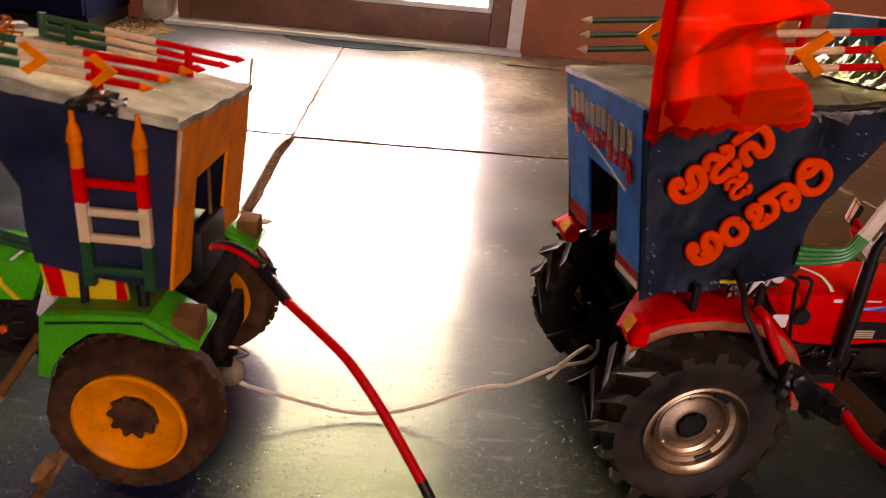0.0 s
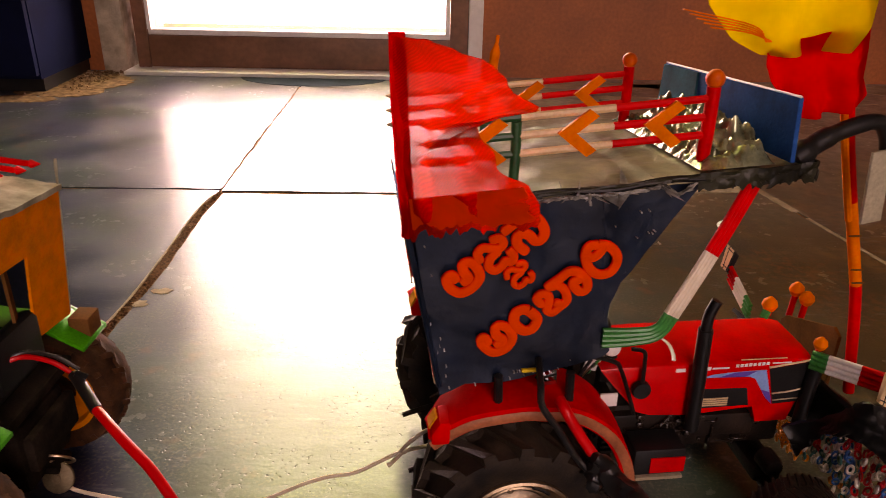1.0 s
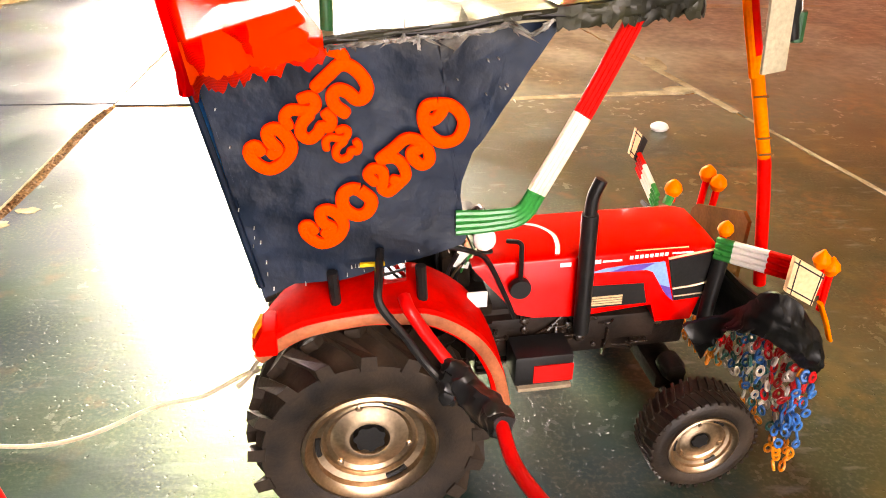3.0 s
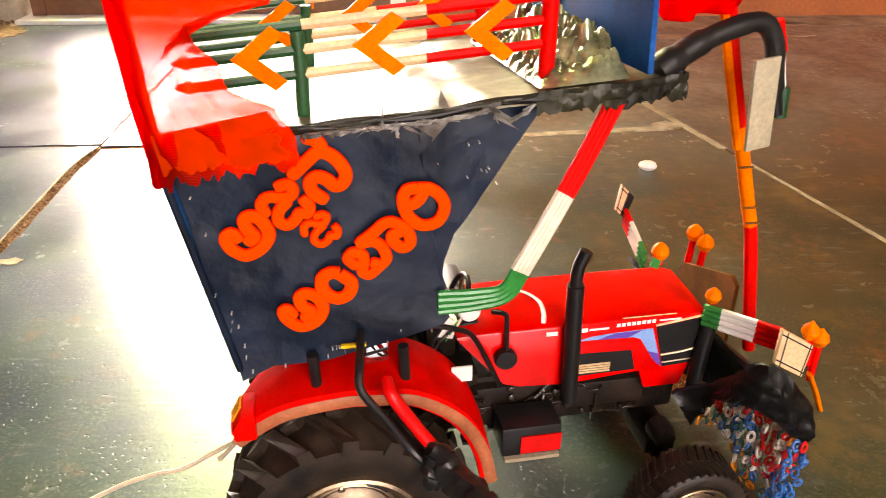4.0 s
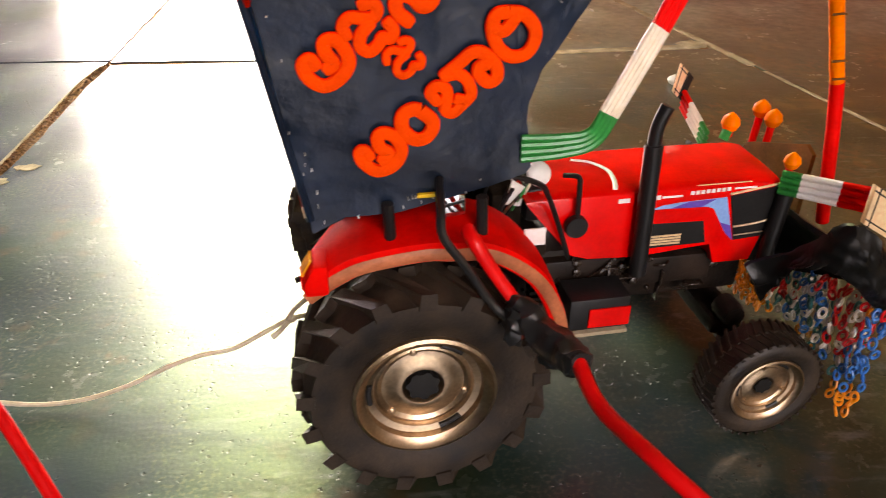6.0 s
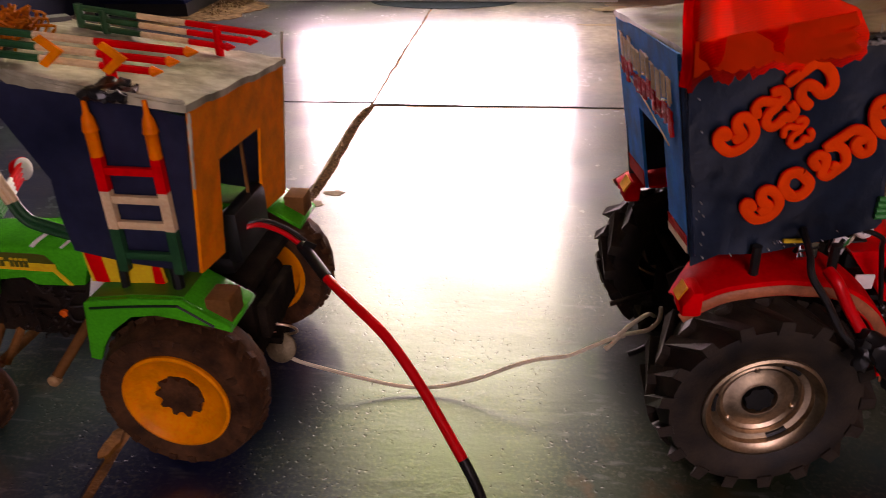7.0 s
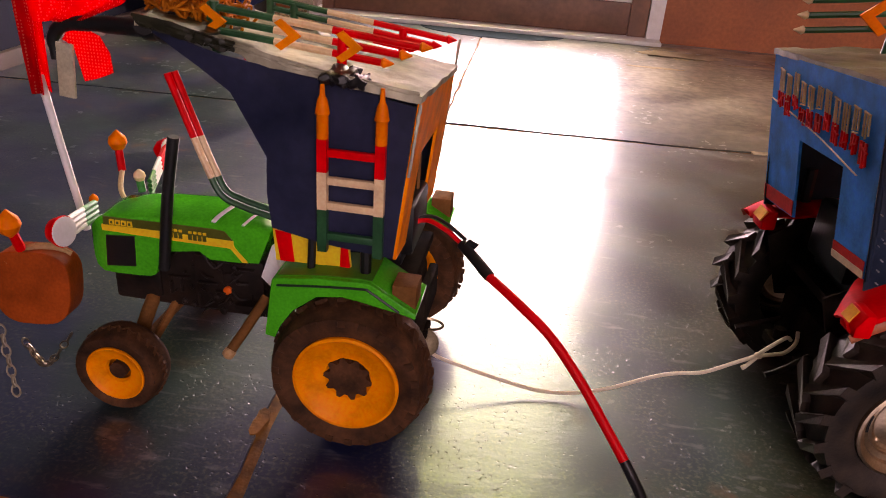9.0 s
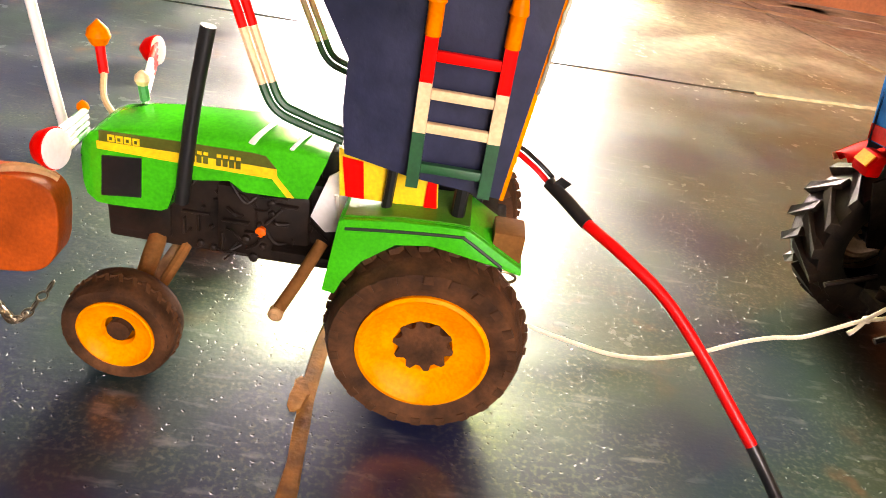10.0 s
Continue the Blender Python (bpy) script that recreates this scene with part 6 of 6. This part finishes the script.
felt_letter(can, "ಜ", UPPER, 0.0019, [(25, -14.8), (27, -12.5), (29.8, -12.8), (31.8, -15.5), (34, -17.2), (36.8, -16), (36.4, -13.8), (34.2, -12.8)], [(32.5, -18), (28, -18), (25.3, -20.3), (26, -23.3), (29.3, -24.2), (31.8, -23.1), (33.2, -25.2), (35.6, -23.8), (36, -21.8)])
felt_letter(can, "ನ", UPPER, 0.0030, [(56.5, 13.5), (58, 11), (57.7, 7.8), (56.2, 5.5)], [(41.5, 7), (48.4, 7), (54.8, 6.6), (57.6, 2.7), (57.8, -3.6), (55.8, -8.4), (52, -10), (49.3, -8.3), (49, -4), (47, -0.3), (43.3, -0.3), (41.2, -4), (41.8, -9)])
felt_letter(can, "ಅ", LOWER, 0.0030, [(3, 3.5), (3.2, 7), (1.2, 7.2), (-0.5, 3), (0.8, -4), (7.6, -7), (14.3, -4.5), (16.5, 1.4), (14.8, 6.5), (11.5, 7.2), (9, 3), (9.8, -1.5), (6, -1.8)])
felt_letter(can, "ಂ", LOWER, 0.0032, [(31.8, 3), (32, -4.5), (26.5, -7.5), (21.8, -5), (21, 1.8), (25.1, 6.5), (29.6, 5.8), (31.8, 3)])
felt_letter(can, "ಬ", LOWER, 0.0027, [(39.3, 1.2), (39.6, 5.4), (43.4, 6), (45.3, 2.1), (42.5, -1.4), (39.4, -3.9), (40.4, -7.3), (44.9, -7.6), (47, -7.3), (46, -4.5)], [(48.6, 6.6), (53, 3.4), (53.9, -1.3), (51.6, -6.5), (48.3, -7.6)])
felt_letter(can, "ಾ", LOWER, 0.0029, [(49, 7), (56.2, 6.4), (62.7, 6), (66, 2.2), (66.4, -4.6), (63.4, -9), (59.5, -7.9), (59.2, -2.5), (61, -0.5), (63.5, -1.5)])
felt_letter(can, "ರಿ", LOWER, 0.0029, [(83.5, 8), (79.6, 10.5), (75.6, 8.6), (72.6, 3.8), (71.7, -1.7), (73.5, -7), (79, -10), (85.4, -7.3), (87.8, -2), (87, 3.7), (83.5, 8)], [(75.2, 6.3), (77.4, 3.8), (80.8, 3.7), (84.2, 4.7)])

FACE[0] = -1
fence(RT, "three-railed fence of green, cream and red sticks with orange chevrons", -0.068, 0.2835, 0.088, -0.050, 0.093, ((-0.006, DKGREEN), (0.043, CREAM), (0.093, STICK_RED)), CREAM,
      (-0.034, 0.013, 0.058), 0.016, ((0.094, 0.270, 0.317, STICK_RED, KNOB), (-0.008, 0.262, 0.300, DKGREEN, None)))
fence(RT, "three-railed fence of green, cream and red sticks", 0.050, 0.2720, 0.088, -0.062, 0.090, ((-0.004, DKGREEN), (0.034, CREAM), (0.090, STICK_RED)), CREAM,
      (-0.030, 0.014, 0.055), 0.016, ((0.092, 0.259, 0.304, STICK_RED, KNOB), (-0.004, 0.25, 0.288, DKGREEN, None)))
part("flame", tube([(0.0, 0.050, 0.286), (0.0005, 0.050, 0.303), (0.003, 0.050, 0.324)], 0.003, 8, 4, radii=[0.0006, 0.0014, 0.0032, 0.0034, 0.0012]), BUD, can, "orange flame-shaped finial")

gz = thing("gauze_flag", RT, "red see-through gauze flag draped over the canopy's rear corner", "flag")
part("cloth", drape([(-0.072, 0.345), (-0.071, 0.31), (-0.069, 0.28), (-0.066, 0.256), (-0.062, 0.247)], [(-0.060, 0.351), (-0.038, 0.343), (-0.015, 0.322), (-0.040, 0.316), (-0.029, 0.299), (-0.018, 0.290), (-0.011, 0.272)], -0.0865, 0.0022, 2.5, 40, 44, lean=-0.046, ragged=0.006), GAUZE, gz)
part("hem", drape([(-0.0735, 0.347), (-0.0725, 0.31), (-0.0705, 0.28), (-0.0675, 0.256), (-0.0675, 0.246)], [(-0.066, 0.347), (-0.0645, 0.31), (-0.063, 0.28), (-0.061, 0.256), (-0.062, 0.246)], -0.0875, 0.0012, 1, 6, 20, 0.0006), RED_CLOTH, gz, "solid red hem of the flag")
part("hem", drape([(-0.064, 0.268), (-0.063, 0.260), (-0.062, 0.2535)], [(-0.0185, 0.290), (-0.015, 0.281), (-0.0125, 0.2735)], -0.0905, 0.0010, 2, 60, 10, 0.0006, lean=-0.046, ragged=0.0028), HEM_CLOTH, gz, "frayed orange-red lower hem")

# trunk-like bent tube, board and flag on its pole
part("trunk", tube([(0.142, -0.074, 0.279), (0.156, -0.072, 0.288), (0.172, -0.071, 0.295), (0.188, -0.070, 0.298), (0.196, -0.070, 0.290), (0.200, -0.070, 0.275), (0.205, -0.070, 0.256)], 0.0055, 12, 6, radii=[0.0072, 0.0056, 0.0047, 0.0044, 0.0044, 0.0041, 0.0030]), BLACK, can, "black bent trunk-like tube")
part("trunk_tassel", tube([(0.203, -0.066, 0.285), (0.2075, -0.066, 0.268)], 0.0020, 8, 0), WHITE, can)
part("trunk_tassel", tube([(0.2075, -0.068, 0.268), (0.2085, -0.068, 0.254)], 0.0030, 8, 0), DKGREEN, can)
part("trunk_tassel", tube([(0.199, -0.066, 0.298), (0.204, -0.066, 0.284)], 0.0024, 8, 0), STICK_RED, can)
part("hanging_board", box(-0.0065, 0.0065, -0.001, 0.001, -0.021, 0.021, 0.0004), BEIGE, can, "beige board hanging from the trunk", pose(0.193, -0.076, 0.263, 0, -6, 8))

fl = thing("flag", RT, "yellow and red cloth flag on a painted stick", "flag", "flags")
line = [(0.239, -0.045, 0.103), (0.225, -0.045, 0.174), (0.2165, -0.045, 0.203), (0.1905, -0.046, 0.284), (0.180, -0.047, 0.331), (0.166, -0.048, 0.43)]
dense = smooth_line(line, 8)
for a, b, m, lab in ((0, 11, STICK_RED, "red foot of the flag stick"), (11, 20, BUD, "orange wrapped length of the stick"), (20, 40, STICK_RED, "")):
    seg = dense[a:b + 1]
    part("stick", tube(seg, 0.0036, 10, 0), m, fl, lab)
part("stick", tube([p + Vector((-0.0035, -0.002, 0)) for p in dense[19:30]], 0.0022, 8, 0), BUD, fl)
for k in (12, 15, 18):
    part("winding", tube([dense[k] + Vector((-0.004, -0.002, 0)), dense[k] + Vector((0, -0.0044, 0.001)), dense[k] + Vector((0.004, -0.002, 0.0))], 0.0006, 6), CARDBOARD, fl)
part("yellow_cloth", drape([(0.072, 0.43), (0.078, 0.39), (0.092, 0.355), (0.108, 0.338), (0.126, 0.330)], [(0.172, 0.43), (0.176, 0.39), (0.178, 0.36), (0.176, 0.345), (0.168, 0.333)], -0.056, 0.006, 1.5), YEL_CLOTH, fl, "yellow upper cloth of the flag")
part("red_cloth", drape([(0.126, 0.336), (0.128, 0.325), (0.134, 0.315), (0.146, 0.304), (0.153, 0.296)], [(0.181, 0.346), (0.184, 0.33), (0.186, 0.318), (0.192, 0.308), (0.188, 0.301)], -0.055, 0.004, 2), RED_CLOTH, fl, "red lower cloth of the flag")
for k in range(5):
    part("loose_thread", tube([(0.126 - 0.001 * k, -0.06, 0.338), (0.110, -0.062 - 0.001 * k, 0.343 + 0.001 * k), (0.088 - 0.004 * k, -0.066, 0.346 + 0.0022 * k)], 0.0004, 5), BUD, fl)

# ---- green canopy ----
gcan = thing("canopy", GT, "dark blue canopy with an orange doorway on the green tractor", "canopy", "canopies")
gside = [(-0.0235, 0.138), (-0.033, 0.2305), (0.010, 0.2385), (0.075, 0.2475), (0.12, 0.2595), (0.112, 0.2545), (0.090, 0.2405), (0.0715, 0.2275), (0.061, 0.2185), (0.0562, 0.2105), (0.0527, 0.2003), (0.0518, 0.192), (0.0522, 0.1835), (0.0525, 0.17), (0.050, 0.148), (0.02, 0.142)]
FACE[0] = 1
part("side_sheet", wrinkled(gside, 0.0755, 0.0012, 0.0006, 8), NAVY, gcan, "dark blue side sheet")
part("side_sheet", wrinkled([(a, b - 0.015) for a, b in gside], -0.068, 0.0012, 0.0006, 9), NAVY, gcan)
ZG = lambda x, y: 0.2375 + 0.165 * (x + 0.034) * (0.8 if x < 0.06 else 0.98) - 0.0141 * (x >= 0.06) * 0 - 0.105 * (0.078 - y)
part("roof", roof_sheet(ZG, -0.036, 0.122, -0.070, 0.079, 0.004, 6), PALE_ROOF, gcan, "worn pale roof sheet")
part("roof_edge", tube([(0.118, 0.078, ZG(0.118, 0.078) - 0.003), (0.128, 0.02, ZG(0.12, 0.02)), (0.118, -0.068, ZG(0.118, -0.068) - 0.002)], 0.0055, 8), BLACK, gcan, "black taped roof edge")
crumpled(gcan, [(-0.034, 0.0795, ZG(-0.034, 0.079)), (0.02, 0.081, ZG(0.02, 0.079)), (0.07, 0.081, ZG(0.07, 0.079)), (0.118, 0.080, ZG(0.118, 0.079))], 0.0035, 7, PALE_ROOF, "crumpled roof edge")
XG = lambda z: -0.0345 + (0.233 - z) * 0.105
back_sheet(gcan, XG, 0.0755, -0.068, ZG(-0.034, 0.0755) - 0.003, ZG(-0.034, -0.068) - 0.003, (0.044, -0.022), 0.190, (0.137, 0.122), ORANGE, "orange card back wall with a doorway")
for y, z0, z1 in ((0.0762, 0.190, 0.232), (-0.0688, 0.124, 0.240)):
    part("corner_tape", lumpy(tube([(XG(z0 + (z1 - z0) * t) - 0.0006, y, z0 + (z1 - z0) * t) for t in (0, 0.2, 0.4, 0.6, 0.8, 1.0)], 0.0009, 8, 4), 0.0007, 300), PALE_ROOF, gcan, "creased pale tape on the corner")
part("door_flap", box(-0.001, 0.001, -0.004, 0.004, -0.022, 0.022), CARDBOARD, gcan, "brown flap in the doorway", pose(XG(0.165) + 0.006, -0.010, 0.166, 0, 0, 20))
crumpled(gcan, [(0.066, 0.0822, ZG(0.066, 0.079) + 0.0005), (0.09, 0.0825, ZG(0.09, 0.079) + 0.0005), (0.122, 0.0815, ZG(0.122, 0.079) + 0.0005)], 0.0060, 11, GLOSSY, "creased black tape round the roof's front corner")
part("roof_tape", roof_sheet(lambda x, y: ZG(x, y) + 0.0026, 0.082, 0.1225, 0.030, 0.0805, 0.002, 14), GLOSSY, gcan, "creased black tape over the roof's front corner")
lad = thing("toy_ladder", GT, "small toy ladder painted orange, red, cream and green against the canopy", "ladder")
for x, lx in ((0.0175, 0.0005), (-0.0155, 0.0005)):
    for z0, z1, m in ((0.140, 0.1668, DKGREEN), (0.1668, 0.1895, CREAM), (0.1895, 0.209, STICK_RED)):
        part("side_rail", box(x - 0.0028, x + 0.0028, 0.079, 0.0835, z0, z1), m, lad)
    part("rail_cap", lathe([(0.0034, 0.209), (0.0034, 0.222), (0.0042, 0.223), (0.0030, 0.230), (0.0016, 0.233), (0.0012, 0.240)], 12, (x, 0.0812, 0), "z"), BUD, lad, "orange pointed cap")
for z, m in ((0.2010, STICK_RED), (0.1845, CREAM), (0.1692, CREAM), (0.150, DKGREEN)):
    part("rung", box(-0.0126, 0.0146, 0.0795, 0.083, z - 0.0022, z + 0.0022, 0.0005), m, lad)
GS = ((0.53, DKGREEN, "dark green sticks of the strut"), (0.72, CREAM, "cream sticks of the strut"), (1.0, STICK_RED, "red sticks of the strut"))
strut(gcan, [(0.052, 0.1515), (0.072, 0.1565), (0.084, 0.162), (0.0915, 0.178), (0.1015, 0.205), (0.1110, 0.232)], GS, 0.066, 0.0047, 2, 0.0021)
strut(gcan, [(0.052, 0.1365), (0.072, 0.1415), (0.084, 0.147), (0.0925, 0.163), (0.105, 0.19), (0.1165, 0.216)], GS, -0.060, 0.0047, 2, 0.0021)
fence(GT, "three-railed fence of green, cream and red sticks with orange chevrons", 0.058, 0.2488, 0.09, -0.030, 0.090, ((0.0185, STICK_RED), (0.052, CREAM), (0.090, DKGREEN)), BUD,
      (0.0355, 0.0008, 0.078), 0.0115, ((0.013, 0.236, 0.262, STICK_RED, None), (0.086, 0.244, 0.272, DKGREEN, None)), 0.0085, ORANGE, 0.0062, (0.021, 0.011, 0))
fence(GT, "three-railed fence of green, cream and red sticks", -0.050, 0.2344, 0.125, -0.029, 0.096, ((0.0215, STICK_RED), (0.054, CREAM), (0.096, DKGREEN)), STICK_RED,
      (), 0.011, ((0.001, 0.224, 0.2475, STICK_RED, None), (0.0777, 0.230, 0.2565, DKGREEN, None), (0.0945, 0.234, 0.2605, DKGREEN, None)), 0.0085, ORANGE, 0.0060, (0.026, 0.010, 0))
bm = merge(box(0.002, 0.018, 0.060, 0.0826, 0.2385, 0.2445, 0.0015, 3), box(-0.006, 0.004, 0.066, 0.0820, 0.2380, 0.2428, 0.001, 3))
bmesh.ops.subdivide_edges(bm, edges=bm.edges[:], cuts=4, use_grid_fill=True)
part("tape_patch", lumpy(bm, 0.0030, 260), TAPE, gcan, "crumpled black tape patch at the roof edge")
tas = thing("tassel", GT, "orange and yellow cloth tassel lying on the canopy's front edge", "tassel")
bm = bmesh.new()
rng = random.Random(5)
for k in range(230):
    x, y = rng.gauss(0.110, 0.010), rng.uniform(-0.012, 0.052)
    z = ZG(x, y) + 0.001
    tube([(x, y, z), (x + rng.uniform(-0.006, 0.006), y + rng.uniform(-0.008, 0.008), z + rng.uniform(0.003, 0.010)), (x + rng.uniform(-0.012, 0.012), y + rng.uniform(-0.014, 0.014), z + rng.uniform(0.001, 0.015))], 0.0010, 4, 2, bm=bm)
tagged(part("fringe", bm, TASSEL, tas), kind="stuff")
part("trunk", tube([(0.112, 0.055, 0.2545), (0.128, 0.046, 0.2505), (0.150, 0.040, 0.2492), (0.178, 0.037, 0.2478), (0.194, 0.036, 0.2450), (0.2015, 0.036, 0.2370), (0.2020, 0.036, 0.2240)], 0.0055, 12, 6, radii=[0.009, 0.0068, 0.0054, 0.0046, 0.0042, 0.0038, 0.0030]), BLACK, gcan, "black bent trunk-like tube")
part("hanging_board", box(-0.0055, 0.0055, -0.001, 0.001, -0.017, 0.017, 0.0004), BEIGE, gcan, "grey-beige board hanging from the trunk", pose(0.1945, 0.0385, 0.2180, 0, -5, 0))
part("dotted_patch", prism([(0.1975, 0.2360), (0.1925, 0.2425), (0.1845, 0.2452), (0.1725, 0.2400), (0.1670, 0.2300), (0.1663, 0.2182), (0.1760, 0.2140), (0.1863, 0.2108), (0.1905, 0.2320)], 0.0330, 0.0338), DOTTED, gcan, "red cloth patch with pale dots")
gfl = thing("flag", GT, "red dotted cloth flag on a white pole", "flag", "flags")
part("pole", tube([(0.2035, 0.030, 0.104), (0.210, 0.032, 0.155), (0.216, 0.035, 0.212)], 0.0026, 10), WHITE, gfl, "white flag pole")
part("sleeve", drape([(0.209, 0.30), (0.2105, 0.25), (0.2115, 0.201)], [(0.224, 0.30), (0.222, 0.25), (0.2195, 0.201)], 0.0395, 0.001, 1, 8, 20, 0.0006), DOTTED, gfl, "red cloth sleeve round the pole")
part("sleeve", drape([(0.209, 0.30), (0.2105, 0.25), (0.2115, 0.201)], [(0.224, 0.30), (0.222, 0.25), (0.2195, 0.201)], 0.0315, 0.001, 1, 8, 20, 0.0006), DOTTED, gfl)
part("cloth", drape([(0.212, 0.31), (0.212, 0.28), (0.211, 0.252), (0.209, 0.246)], [(0.120, 0.31), (0.130, 0.285), (0.150, 0.262), (0.178, 0.250)], 0.0385, 0.002, 2), DOTTED, gfl, "red dotted cloth")

# ---- rope, cables, ring and bell between the tractors ----
rope = thing("rope", Matrix.Identity(4), "thin white tow rope slung between the two tractors", "rope")
part("cord", tube([(-0.104, 0.486, 0.044), (-0.097, 0.485, 0.034), (-0.088, 0.4845, 0.0265), (-0.066, 0.488, 0.019), (-0.040, 0.4925, 0.0115), (-0.012, 0.4975, 0.0052), (0.014, 0.5025, 0.0058), (0.040, 0.507, 0.0138), (0.066, 0.512, 0.0262), (0.084, 0.515, 0.0325), (0.102, 0.518, 0.0358), (0.120, 0.521, 0.0458), (0.134, 0.5235, 0.0535), (0.146, 0.526, 0.0565)], 0.0014, 8, 6), ROPE, rope)
part("loop", tube([(0.134, 0.5235, 0.0535), (0.140, 0.521, 0.064), (0.151, 0.527, 0.071), (0.156, 0.534, 0.066)], 0.0014, 8, 6), ROPE, rope)
part("loop", tube([(0.146, 0.526, 0.0565), (0.154, 0.530, 0.0575), (0.160, 0.534, 0.064), (0.160, 0.537, 0.072)], 0.0014, 8, 6), ROPE, rope)
part("loose_end", tube([(0.136, 0.524, 0.0545), (0.130, 0.519, 0.049), (0.126, 0.517, 0.046)], 0.0013, 8, 4, radii=[0.0014, 0.0014, 0.0017]), ROPE, rope)
part("knot", ball((0.136, 0.524, 0.0545), 0.0026, (1.2, 1, 1), 10), ROPE, rope)
tagged(part("key_ring", lathe([(0.0112 + 0.0010 * math.cos(a), 0.0010 * math.sin(a)) for a in (2 * math.pi * k / 8 for k in range(8))], 28, close=True), CHROME, None, "bright wire ring hanging from the tow hitch", pose(-0.0955, 0.484, 0.0525, 38, 8, 15)), category="ring")
bell = thing("bell", pose(-0.0975, 0.484, 0.036), "small aged metal disc bell on the tow hitch", "bell")
part("shell", lathe([(0.0005, -0.003), (0.006, -0.0027), (0.0105, -0.0008), (0.0110, 0.0004), (0.0095, 0.0018), (0.0005, 0.0026)], 24), BELL, bell, "", pose(0, 0, 0, -25, 0, 10))
part("boss", lathe([(0.003, -0.0042), (0.003, -0.0028), (0.0015, -0.002)], 12), BELL, bell, "", pose(0, 0, 0, -25, 0, 10))

gc = thing("cable", Matrix.Identity(4), "red cable with black tape leading from the green tractor", "cable", "cables")
a = [(-0.118, 0.470, 0.128), (-0.103, 0.482, 0.1345), (-0.091, 0.494, 0.125), (-0.078, 0.4965, 0.1145)]
b = [(-0.078, 0.4965, 0.1145), (-0.066, 0.487, 0.1095), (-0.0535, 0.477, 0.1035)]
c = [(-0.0535, 0.477, 0.1035), (-0.030, 0.462, 0.0955), (-0.006, 0.450, 0.083), (0.017, 0.436, 0.064), (0.036, 0.422, 0.0455), (0.051, 0.410, 0.0310)]
d = [(0.051, 0.410, 0.0310), (0.060, 0.402, 0.0215), (0.071, 0.388, 0.011), (0.090, 0.360, 0.0042), (0.13, 0.30, 0.0038)]
part("thin_lead", tube(a, 0.0018, 8), CABLE, gc, "thin red lead")
part("thin_lead", tube([(p[0] + 0.002, p[1] + 0.003, p[2] + 0.002) for p in a], 0.0014, 8), TAPE, gc)
part("tape", tube(b, 0.0040, 10, 6), TAPE, gc, "black tape joint")
part("tape_end", box(-0.004, 0.004, -0.0004, 0.0004, -0.004, 0.004), TAPE, gc, "", pose(-0.071, 0.493, 0.1165, 20, 30, 20))
part("tubing", tube(c, 0.0033, 12, 6), CABLE, gc, "thick red tubing")
part("tape", tube(d, 0.0034, 10, 6), TAPE, gc)

rc = thing("cable", Matrix.Identity(4), "red cable with black tape leading down past the red tractor's wheel", "cable", "cables")
W = lambda x, y, z: tuple(RT @ Vector((x, y, z)))
part("tubing", tube([W(0.019, -0.100, 0.1505), W(0.021, -0.108, 0.1475), W(0.030, -0.110, 0.132), W(0.0395, -0.113, 0.118)], 0.0032, 10, 5), CABLE, rc, "red tubing over the mudguard")
part("tape", lumpy(tube([W(0.037, -0.112, 0.122), W(0.046, -0.126, 0.113), W(0.053, -0.139, 0.110), W(0.055, -0.152, 0.1135)], 0.0062, 14, 10, radii=[0.0042, 0.0055, 0.0064, 0.0072, 0.0078, 0.0080, 0.0080, 0.0078, 0.0078, 0.0074, 0.0066, 0.0052]), 0.0026, 150), TAPE, rc, "black tape joint")
for flap in ([(0.046, -0.130, 0.112), (0.050, -0.128, 0.104), (0.052, -0.126, 0.092)], [(0.052, -0.140, 0.110), (0.060, -0.138, 0.104), (0.064, -0.136, 0.100)], [(0.040, -0.118, 0.118), (0.037, -0.120, 0.109), (0.037, -0.121, 0.102)]):
    part("tape_flap", lumpy(tube([W(*p) for p in flap], 0.004, 10, 5, radii=[0.0062, 0.0058, 0.0046, 0.0026]), 0.0030, 210), TAPE, rc, "loose end of black tape")
part("wire", tube([W(0.010, -0.082, 0.166), W(0.0075, -0.100, 0.160), W(0.0072, -0.107, 0.152), W(0.0165, -0.110, 0.138), W(0.030, -0.114, 0.117), W(0.044, -0.128, 0.110)], 0.0020, 8, 5), TAPE, rc, "black wire beside the tubing")
part("tubing", tube([W(0.055, -0.150, 0.1135), (0.288, 0.404, 0.109), (0.305, 0.374, 0.111), (0.330, 0.352, 0.098), (0.352, 0.330, 0.066), (0.368, 0.305, 0.03), (0.38, 0.27, 0.006), (0.39, 0.2, 0.004)], 0.0033, 12, 6), CABLE, rc, "thick red tubing")
